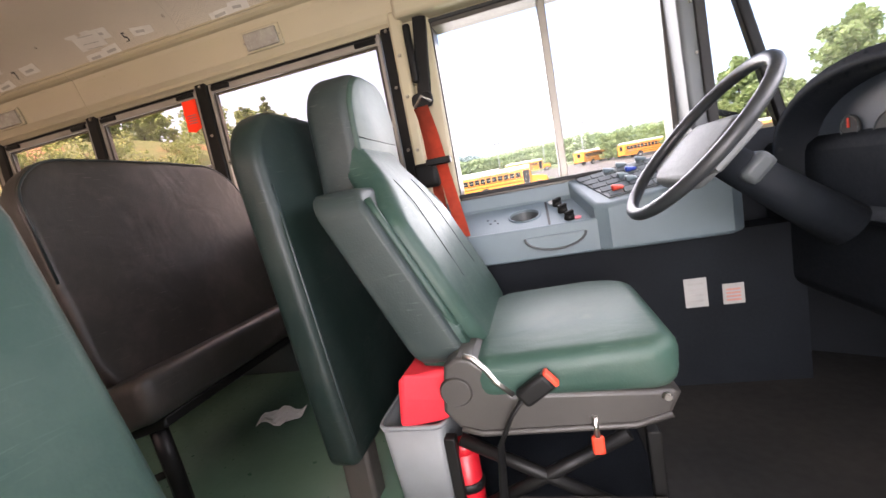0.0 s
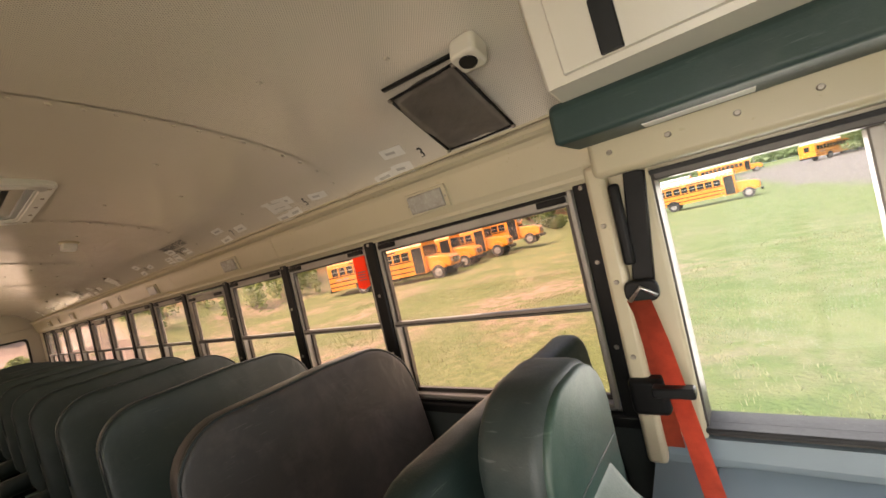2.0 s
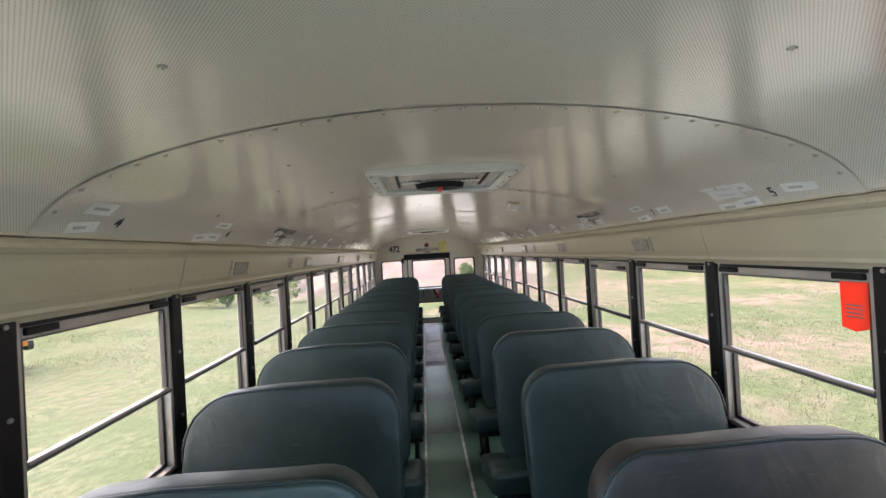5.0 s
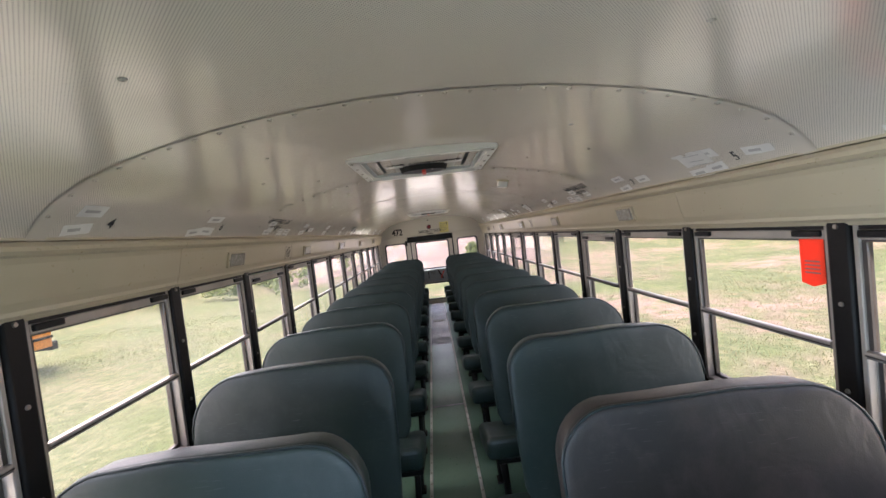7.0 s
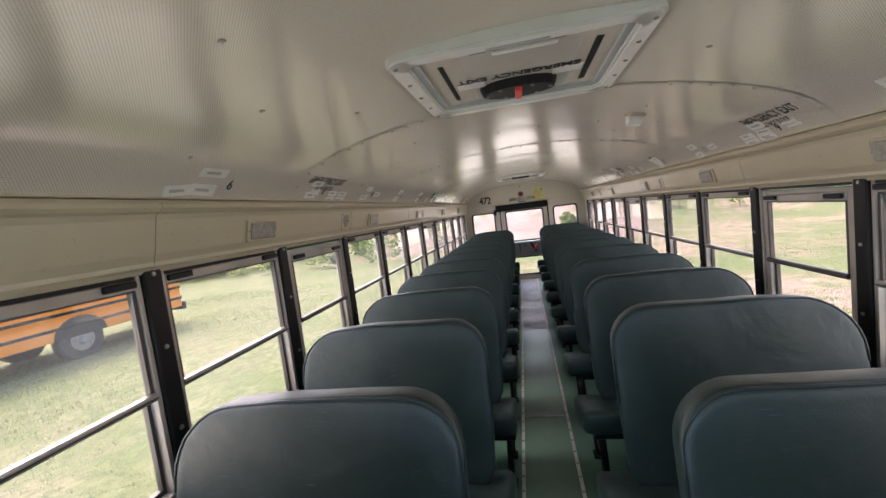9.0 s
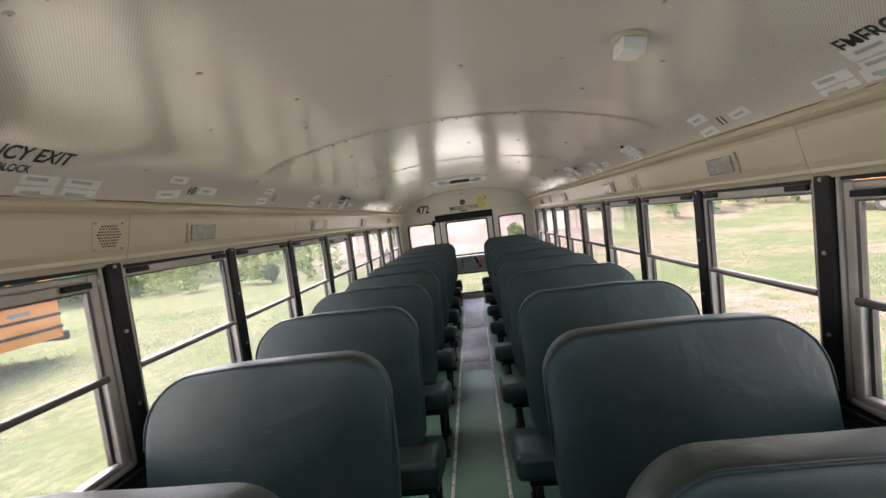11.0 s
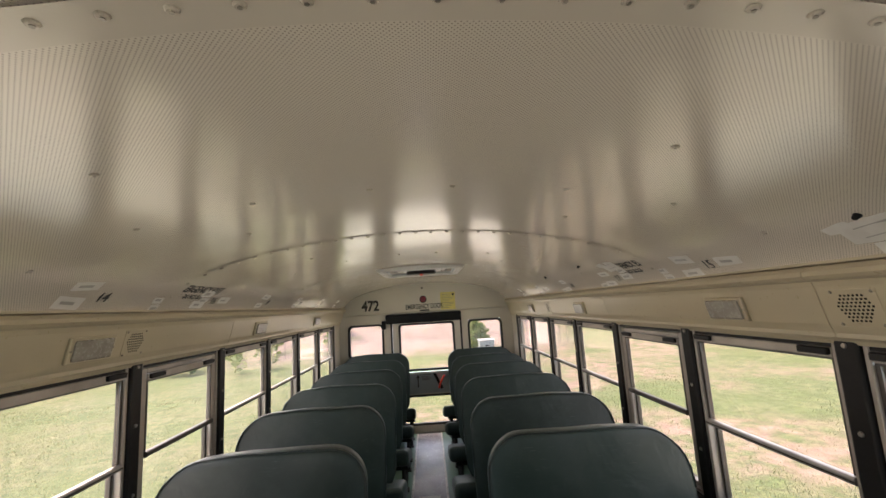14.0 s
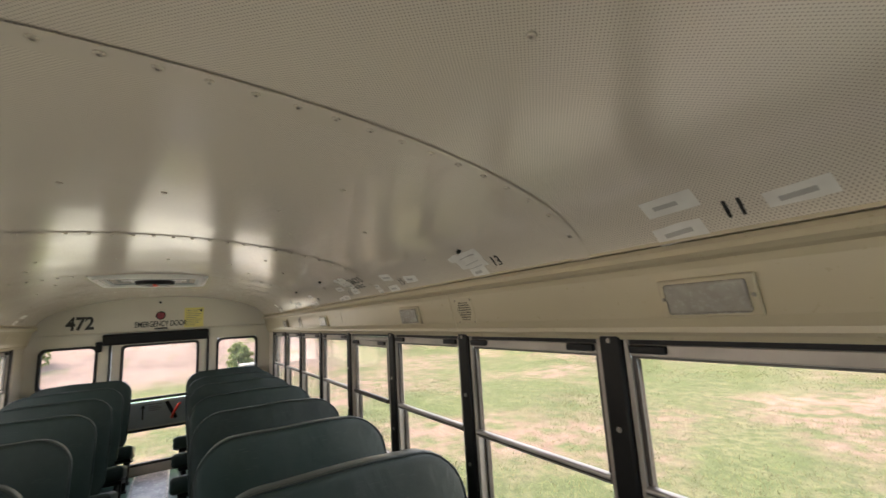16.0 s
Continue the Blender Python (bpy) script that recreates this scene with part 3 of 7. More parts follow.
def text_mesh(words, size, m, material, parent, name="lettering", align='CENTER', extrude=0.0006, bold=0.0, xscale=1.0):
    cu = bpy.data.curves.new(name, 'FONT')
    cu.body, cu.size, cu.align_x, cu.align_y, cu.extrude, cu.offset = words, size, align, 'CENTER', extrude, bold
    tmp = bpy.data.objects.new(name, cu)
    scene.collection.objects.link(tmp)
    me = bpy.data.meshes.new_from_object(tmp.evaluated_get(bpy.context.evaluated_depsgraph_get()))
    scene.collection.objects.unlink(tmp)
    bpy.data.objects.remove(tmp)
    me.transform(m @ Matrix.Diagonal((xscale, 1, 1, 1)))
    me.materials.clear()
    me.materials.append(material)
    ob = new(name, me)
    ob.parent = parent
    return ob


# ---- plan of the bus: x ahead, y to the driver's side, floor at z = 0 ----
PITCH, FIRST = 0.687, -1.29
POSTS = [-0.345] + [FIRST - PITCH * k for k in range(12)]
POSTS_DOOR = [x + 0.024 for x in POSTS]
REAR, FRONT = -9.2, 1.42
WALL, SILL, HEAD, BAR = 1.165, 0.765, 1.45, 1.083
CEIL_TOP, EDGE_Y = 1.951, 1.102
ROW0, ROW_PITCH, ROWS_N = -1.225, 0.711, 12


def ceil_z(y):
    """A shallow arch in the middle that turns down faster towards the headers."""
    return CEIL_TOP - 0.135 * y ** 2 - 0.03 * y ** 4 - 0.0158 * y ** 16


def ceil_a(y):
    """The ceiling's slope at y, as an angle."""
    return math.atan(0.27 * y + 0.12 * y ** 3 + 0.2528 * y ** 15)


def on_ceiling(x, y, lift=0.002, turn=0.0):
    """A pose on the ceiling at x, y: its z points down out of the sheet, its y up towards the middle line."""
    a = ceil_a(y)
    n = Vector((0, -math.sin(a), -math.cos(a)))
    side = 1 if y >= 0 else -1
    up = Vector((0, -side * math.cos(a), side * math.sin(a))) if y >= 0 else Vector((0, math.cos(a), math.sin(-a)))
    xx = up.cross(n)
    m = Matrix((xx, up, n)).transposed().to_4x4()
    return Matrix.Translation(Vector((x, y, ceil_z(y))) + n * lift) @ m @ pose(0, 0, 0, 0, 0, turn)
# ---- shell of the bus ----
floor = link_mesh("floor", boxm(REAR - 0.05, -0.25, -1.22, 1.22, -0.06, 0), FLOOR)
tagged(floor, "green rubber bus floor, worn and dusty", "floor", kind="structure")
cab = bmesh.new()
box(cab, -0.25, 1.25, -0.15, 1.26, -0.06, 0.002)
box(cab, -0.25, 1.25, -1.22, -0.15, -0.36, -0.3)
tagged(link_mesh("floor_cab", cab, FLOOR_DARK), "dirty dark cab floor and entry step", "floor", kind="structure")

runner = thing("aisle_runner", "grey worn ribbed rubber runner along the aisle", "floor runner", kind="structure")
part("runner_mat", boxm(REAR + 0.02, -5.8, -0.178, 0.108, 0, 0.006), RUNNER, runner, "worn grey ribbed rubber")
part("front_mat", boxm(-5.798, -0.25, -0.178, 0.108, 0, 0.005), FLOOR, runner, "smooth green rubber")
for yy in (-0.188, 0.118):
    part("trim_strip", boxm(REAR + 0.02, -0.25, yy - 0.01, yy + 0.01, 0, 0.009, 0.003, 1), ALU_STRIP, runner, "dull aluminium trim strip")
scr = bmesh.new()
cyl(scr, (0, 0, 0), (0, 0, 0.0035), 0.0075, 0.006, 8)
scr_me = link_mesh("strip_screw", scr, STEEL, runner)
scr_me.location = (-0.4, -0.188, 0.009)
for k in range(1, 75):
    for yy in (-0.188, 0.118):
        o = new("strip_screw", scr_me.data)
        o.parent, o.location = runner, (-0.4 - 0.117 * k, yy, 0.009)
fp = thing("floor_plate", "small pale metal access plate in the aisle floor", "floor plate")
part("plate", boxm(-7.4, -7.28, -0.125, 0.055, 0.006, 0.010, 0.002, 1), HATCH_LID, fp)
for a in (-7.385, -7.295):
    for c in (-0.11, 0.04):
        part("screw", cyl(bmesh.new(), (a, c, 0.01), (a, c, 0.013), 0.006, 0.004, 8), STEEL, fp)
for xx in (-3.75, -6.02):
    part("runner_joint", boxm(xx - 0.012, xx + 0.012, -0.175, 0.105, 0.005, 0.0075), RUNNER, runner)


def side(s, name):
    """One side wall below the windows, its header panel above them and the posts between (s = 1 driver's side, -1 door side)."""
    w = bmesh.new()
    a, c = sorted((s * WALL, s * 1.225))
    box(w, REAR, POSTS[0] + 0.03, a, c, -0.1, SILL - 0.02)
    wall = tagged(link_mesh("wall_" + name, w, WALL_DARK), "dark grey-green lower side wall panel", "wall", kind="structure")
    a, c = sorted((s * (WALL - 0.02), s * 1.235))
    part("sill", boxm(REAR, POSTS[0] + 0.03, a, c, SILL - 0.055, SILL - 0.018, 0.006, 2), BLACK, wall, "black window sill")
    a, c = sorted((s * 1.176, s * 1.24))
    part("sill_edge", boxm(REAR, POSTS[0] + 0.03, a, c, SILL - 0.018, SILL - 0.004, 0.003, 1), ALU, wall, "bare aluminium sill edge")
    a, c = sorted((s * (WALL - 0.012), s * WALL))
    part("rub_strip", boxm(REAR, POSTS[0], a, c, 0.33, 0.4, 0.004, 1), ALU_DARK, wall)
    prof = [(1.112, 1.668), (1.088, 1.662), (1.074, 1.65), (1.072, 1.638), (1.082, 1.628), (1.098, 1.622), (1.104, 1.606), (1.112, 1.57),
            (1.128, 1.505), (1.138, 1.482), (1.139, 1.47), (1.15, 1.462), (1.158, 1.45), (1.24, 1.45), (1.24, 1.668)]
    cuts = [REAR + 0.02, -8.5, -6.1, -4.73, -3.37, -1.95, POSTS[0] + 0.06]
    for x0, x1 in zip(cuts, cuts[1:]):
        h = prism(bmesh.new(), [(s * u, v) for u, v in prof], "x", x0 + 0.0012, x1 - 0.0012)
        part("header_panel", h, CREAM, wall, "cream enamelled header panel over the windows")
    for k, x in enumerate(POSTS_DOOR if s < 0 else POSTS):
        post_on(wall, s, x, k)
    # closing pieces above the header and at the rear corner
    a, c = sorted((s * 1.165, s * 1.24))
    part("corner_panel", boxm(REAR, POSTS[-1] - 0.03, a, c, SILL - 0.02, 1.46), CREAM_PALE, wall, "cream rear corner panel")
    return wall


def post_on(wall, s, x, k):
    a, c = sorted((s * 1.1525, s * 1.206))
    p = part("window_post", boxm(x - (0.033 if k or s < 0 else 0.027), x + (0.033 if k or s < 0 else 0.024), a, c, SILL - 0.05, 1.468, 0.008, 2), BLACK, wall, "black bolted window post")
    for z in (1.447, 1.22, 0.96):
        part("bolt", cyl(bmesh.new(), (x, s * 1.1535, z), (x, s * 1.1475, z), 0.008, 0.006, 10), STEEL, p)


def window(name, width, emergency, s):
    """A bus window between two posts, built about its middle at the sill, on the driver's side for s = 1."""
    w = thing(name, "tinted push-out emergency window in a heavy frame" if emergency else "tinted split-sash bus window in a grey aluminium frame", "window", kind="structure")
    h = width / 2
    z0, z1 = SILL - 0.004, HEAD
    bar = BAR

    def yb(a, c):
        return sorted((s * a, s * c))
    f = bmesh.new()
    t = 0.016
    for x0, x1, q0, q1 in ((-h, -h + t, z0, z1), (h - t, h, z0, z1), (-h + t, h - t, z0, z0 + t)):
        box(f, x0, x1, *yb(1.163, 1.2), q0, q1, 0.003, 1)
    part("window_frame", f, FRAME_ALU, w, "weathered grey aluminium window frame")
    part("top_seal", boxm(-h + t, h - t, *yb(1.166, 1.2), z1 - 0.012, z1), BLACK, w, "black rubber seal")
    inset, drop = (0.05, 0.04) if emergency else (t, 0.012)
    if emergency:
        e = bmesh.new()
        for x0, x1, q0, q1 in ((-h + t, -h + inset, z0 + t, z1 - t), (h - inset, h - t, z0 + t, z1 - t), (-h + inset, h - inset, z0 + t, z0 + 0.035), (-h + inset, h - inset, z1 - drop, z1 - t)):
            box(e, x0, x1, *yb(1.17, 1.2), q0, q1, 0.006, 2)
        part("push_out_frame", e, FRAME_ALU, w, "heavy metal push-out frame")
    ztop = z1 - drop
    tr = bmesh.new()
    box(tr, -h + inset, h - inset, *yb(1.164, 1.2), ztop - 0.03, ztop, 0.003, 1)
    part("top_track", tr, FRAME_ALU, w)
    for x0 in (-h + inset + 0.004, h - inset - 0.1):
        part("latch", boxm(x0, x0 + 0.096, *yb(1.152, 1.166), ztop - 0.022, ztop - 0.002, 0.003, 1), BLACK, w, "black sash latch")
    up = bmesh.new()
    i2 = inset + 0.012
    for x0, x1, q0, q1 in ((-h + inset, -h + i2, bar, ztop - 0.03), (h - i2, h - inset, bar, ztop - 0.03), (-h + i2, h - i2, ztop - 0.036, ztop - 0.03)):
        box(up, x0, x1, *yb(1.172, 1.19), q0, q1)
    part("upper_sash", up, ALU_DARK, w)
    lo = bmesh.new()
    for x0, x1, q0, q1 in ((-h + inset, -h + i2, z0 + t, bar - 0.012), (h - i2, h - inset, z0 + t, bar - 0.012), (-h + i2, h - i2, z0 + t, z0 + t + 0.016)):
        box(lo, x0, x1, *yb(1.194, 1.212), q0, q1)
    part("lower_sash", lo, ALU_DARK, w)
    rail = bmesh.new()
    prism(rail, [(s * u, v) for u, v in rounded(1.158, 1.184, bar - 0.012, bar + 0.012, 0.008, 3)], "x", -h + inset, h - inset)
    part("meeting_rail", rail, ALU_DARK if emergency else RAIL_ALU, w, "polished sash rail")
    part("rail_groove", boxm(-h + inset, h - inset, *yb(1.1565, 1.16), bar - 0.0035, bar + 0.0005), ALU_DARK, w)
    part("pane", boxm(-h + i2, h - i2, *yb(1.179, 1.182), bar, ztop - 0.036), GLASS_TINT, w)
    part("pane", boxm(-h + i2, h - i2, *yb(1.201, 1.204), z0 + t + 0.016, bar), GLASS_TINT, w)
    return w


side(1, "driver_side")
side(-1, "door_side")
for s in (1, -1):
    first = None
    wide = None
    for k in range(len(POSTS) - 1):
        x0, x1 = (POSTS_DOOR if s < 0 else POSTS)[k:k + 2]
        mid, wd = (x0 + x1) / 2, x0 - x1 - 0.068
        if k == 0:
            ob = window("window_1", wd, False, s)
        elif k in (3, 7):
            ob = window("window_2", wd, True, s) if wide is None else copy_thing(wide, pose(mid, 0, 0))
            wide = wide or ob
        else:
            ob = window("window_3", wd, False, s) if first is None else copy_thing(first, pose(mid, 0, 0))
            first = first or ob
        ob.matrix_basis = pose(mid, 0, 0)


# ---- ceiling ----
def build_ceiling():
    bm = bmesh.new()
    N = 56
    ys = [-EDGE_Y + 2 * EDGE_Y * i / N for i in range(N + 1)]

    def arc(x, lift, y_in=0.0):
        out = []
        for y in ys:
            a = ceil_a(y)
            out.append(bm.verts.new((x, y + math.sin(a) * lift, ceil_z(y) + math.cos(a) * lift)))
        return out

    def sheet(x0, x1, lift, mi, top=False):
        A, B = arc(x0, lift), arc(x1, lift)
        for i in range(N):
            f = bm.faces.new((A[i], A[i + 1], B[i + 1], B[i]))
            f.smooth, f.material_index = True, mi
    # panels
    sheet(FRONT + 0.1, REAR - 0.02, 0.0, 0)
    sheet(REAR - 0.05, FRONT + 0.15, 0.06, 1)
    # joint ribs: a flat lapped strip; a thin darker sheet gives its front joint's shade
    for k in range(6):
        x = FIRST - 2 * PITCH * k
        sheet(x + 0.018, x - 0.04, -0.003, 4)
        sheet(x + 0.0205, x + 0.018, -0.0012, 5)
        for i in range(31):
            y = 1.05 * (i - 15) / 15
            a = ceil_a(y)
            n = Vector((0, -math.sin(a), -math.cos(a)))
            p = Vector((x - 0.005, y, ceil_z(y)))
            cyl(bm, p + n * 0.0024, p + n * 0.0065, 0.0085, 0.0055, 8, mi=2)
            cyl(bm, p + n * 0.0064, p + n * 0.0075, 0.0032, 0.003, 6, mi=3)
    # lone screws between the ribs
    for k in range(-1, 6):
        for dx, ys_at in ((0.37, (0.565,)), (0.705, (0.115, 0.435, 0.74, 1.0)), (1.01, (0.555,))):
            for y0 in ys_at:
                for sy in (1, -1):
                    x, y = FIRST - 2 * PITCH * k - dx, sy * y0 + 0.012 * math.sin(9 * k + 20 * y0)
                    if x < REAR + 0.2 or (abs(y) < 0.5 and (-2.75 < x < -1.85 or -7.65 < x < -6.7)):
                        continue
                    aa = ceil_a(y)
                    n = Vector((0, -math.sin(aa), -math.cos(aa)))
                    p = Vector((x, y, ceil_z(y)))
                    cyl(bm, p, p + n * 0.004, 0.0085, 0.006, 8, mi=2)
                    cyl(bm, p + n * 0.0038, p + n * 0.005, 0.003, 0.0026, 6, mi=3)
    ob = link_mesh("ceiling", bm, [CEIL, CREAM_PALE, SCREW_PAINT, STEEL, RIB, GAP])
    return tagged(ob, "glossy cream perforated metal ceiling with screwed joint ribs", "ceiling", kind="structure")


build_ceiling()
roof_caps = bmesh.new()
for s in (1, -1):
    a, c = sorted((s * 1.096, s * 1.25))
    box(roof_caps, REAR - 0.05, FRONT + 0.15, a, c, 1.6685, 1.76)
tagged(link_mesh("roof_rail", roof_caps, CREAM), "cream roof rail above the header panels", "roof", kind="structure")

# ---- rear wall with the emergency door ----
rear = bmesh.new()
box(rear, REAR - 0.05, REAR, -1.22, -1.045, -0.05, 2.05)
box(rear, REAR - 0.05, REAR, 1.01, 1.22, -0.05, 2.05)
box(rear, REAR - 0.05, REAR, -1.045, 1.01, 1.42, 2.05)
for y0, y1 in ((-1.045, -0.59), (0.565, 1.01)):
    box(rear, REAR - 0.05, REAR, y0, y1, -0.05, 1.0)
for y0, y1 in ((-0.59, -0.465), (0.455, 0.565)):
    box(rear, REAR - 0.05, REAR, y0, y1, -0.05, 1.42)
rear_wall = tagged(link_mesh("wall_rear", rear, CREAM_PALE), "pale cream rear wall round the emergency door", "wall", kind="structure")
part("top_ledge", boxm(REAR, REAR + 0.02, -1.1, 1.1, 1.555, 1.568, 0.004, 1), CREAM_PALE, rear_wall)


def pane_in(name, y0, y1, z0, z1, r, label, x=REAR, depth=0.05):
    w = thing(name, label, "window", kind="structure")
    o, i = rounded(y0 - 0.012, y1 + 0.012, z0 - 0.012, z1 + 0.012, r + 0.012), rounded(y0 + 0.014, y1 - 0.014, z0 + 0.014, z1 - 0.014, r)
    part("gasket", ring_frame(bmesh.new(), "x", x - depth - 0.004, x + 0.008, o, i), RUBBER, w, "black rubber gasket")
    part("pane", prism(bmesh.new(), rounded(y0, y1, z0, z1, r), "x", x - depth / 2 - 0.002, x - depth / 2 + 0.002), GLASS_TINT, w)
    return w


pane_in("window_4", -1.045, -0.59, 1.0, 1.42, 0.05, "small rear window in a black rubber gasket")
pane_in("window_5", 0.565, 1.01, 1.0, 1.41, 0.05, "small rear window in a black rubber gasket")
door = thing("door_1", "cream rear emergency door with two panes and a red handle, closed", "door", kind="structure")
d = bmesh.new()
XD0, XD1 = REAR - 0.045, REAR - 0.008
for y0, y1, z0, z1 in ((-0.46, -0.37, 0.0, 1.42), (0.36, 0.45, 0.0, 1.42), (-0.37, 0.36, 0.0, 0.11), (-0.37, 0.36, 0.47, 0.77), (-0.37, 0.36, 1.405, 1.42)):
    box(d, XD0, XD1, y0, y1, z0, z1)
part("door_leaf", d, CREAM_PALE, door)
for z0, z1 in ((0.8, 1.405), (0.11, 0.47)):
    o, i = rounded(-0.382, 0.372, z0 - 0.012, z1 + 0.012, 0.045), rounded(-0.355, 0.345, z0 + 0.014, z1 - 0.014, 0.035)
    part("gasket", ring_frame(bmesh.new(), "x", XD0 - 0.004, XD1 + 0.008, o, i), RUBBER, door, "black rubber gasket")
    part("pane", prism(bmesh.new(), rounded(-0.37, 0.36, z0, z1, 0.04), "x", REAR - 0.028, REAR - 0.024), GLASS_TINT, door)
part("inner_panel", boxm(XD1, XD1 + 0.006, -0.34, 0.33, 0.5, 0.75, 0.003, 1), GREY_PLASTIC, door, "pale grey inner panel")
for yy in (-0.475, 0.462):
    part("door_jamb", boxm(REAR - 0.006, REAR + 0.012, yy - 0.012, yy + 0.012, 0.0, 1.45, 0.003, 1), RUBBER, door)
hd = tube(bmesh.new(), [(XD1 + 0.01, 0.2, 0.71), (XD1 + 0.045, 0.18, 0.7), (XD1 + 0.05, 0.13, 0.6), (XD1 + 0.05, 0.12, 0.56)], 0.014, 8)
part("handle", hd, RED, door, "red latch handle")
lever = prism(bmesh.new(), [(0.05, 0.745), (0.085, 0.755), (0.18, 0.56), (0.145, 0.545)], "x", XD1 + 0.012, XD1 + 0.03, 0.004)
part("lever", lever, BLACK, door, "black release lever")
arrow = prism(bmesh.new(), [(-0.16, 0.58), (-0.145, 0.58), (-0.145, 0.7), (-0.128, 0.7), (-0.1525, 0.74), (-0.177, 0.7), (-0.16, 0.7)], "x", XD1 + 0.0065, XD1 + 0.0075)
part("arrow", arrow, INK, door, "black arrow decal")
for yy, zz, ln in ((-0.06, 0.735, 0.16), (-0.06, 0.71, 0.1), (-0.04, 0.69, 0.12), (-0.05, 0.67, 0.1)):
    part("notice_bar", boxm(XD1 + 0.0062, XD1 + 0.007, yy - ln / 2, yy + ln / 2, zz - 0.006, zz + 0.006), INK_GREY, door)

bar = thing("header_bar", "black padded header bar over the rear door", "door header")
part("pad", boxm(REAR + 0.002, REAR + 0.06, -0.545, 0.47, 1.425, 1.545, 0.018, 3), BLACK, bar)
part("hinge_block", boxm(REAR + 0.002, REAR + 0.05, -0.6, -0.547, 1.36, 1.47, 0.008, 2), BLACK, bar)

# lettering faces forward, read by someone looking to the rear
FACE_FWD = pose(0, 0, 0, 90, 0, 90)
sign = thing("unit_number", "black bus number decal on the cream rear wall", "decal")
text_mesh("472", 0.19, Matrix.Translation((REAR + 0.002, -0.745, 1.672)) @ FACE_FWD, INK, sign, bold=0.006, xscale=0.82)
sign = thing("door_sign", "black emergency door lettering above the rear door", "decal")
text_mesh("EMERGENCY DOOR", 0.088, Matrix.Translation((REAR + 0.002, -0.02, 1.632)) @ FACE_FWD, INK, sign, bold=0.002, xscale=0.64)
for yy in (-0.05, -0.01, 0.03):
    part("small_line", boxm(REAR + 0.001, REAR + 0.002, yy - 0.033, yy + 0.017, 1.572, 1.592), INK, sign)
rl = thing("warning_lamp", "dark red round warning lamp above the rear door", "lamp")
part("lens", cyl(bmesh.new(), (REAR, -0.03, 1.73), (REAR + 0.02, -0.03, 1.73), 0.042, 0.036, 20), mat("dark_red_lens", (0.28, 0.02, 0.02), (0.1, 0.012, 0.012), 0.25, 0, 40, 120, 0.1), rl)
part("bezel", tube(bmesh.new(), [(REAR + 0.004, -0.03 + 0.045 * math.cos(a * math.pi / 10), 1.73 + 0.045 * math.sin(a * math.pi / 10)) for a in range(20)], 0.005, 6, True), BLACK, rl)
nt = thing("notice_sheet", "yellow printed notice sheet taped to the rear wall", "notice")
part("sheet", boxm(REAR, REAR + 0.002, 0.205, 0.405, 1.575, 1.81), YELLOW_PAPER, nt)
for i in range(9):
    ln = (0.15, 0.12, 0.16, 0.14, 0.1, 0.16, 0.15, 0.13, 0.09)[i]
    part("print_line", boxm(REAR + 0.002, REAR + 0.0026, 0.225, 0.225 + ln, 1.775 - 0.022 * i, 1.781 - 0.022 * i), INK_GREY, nt)
part("tape_mark", boxm(REAR + 0.002, REAR + 0.003, 0.365, 0.39, 1.76, 1.79), INK, nt)
hk = thing("ceiling_hook", "small black hook at the top of the rear wall", "hook")
part("stub", cyl(bmesh.new(), (REAR, -0.04, 1.885), (REAR + 0.03, -0.04, 1.88), 0.014, 0.01, 10), BLACK, hk)


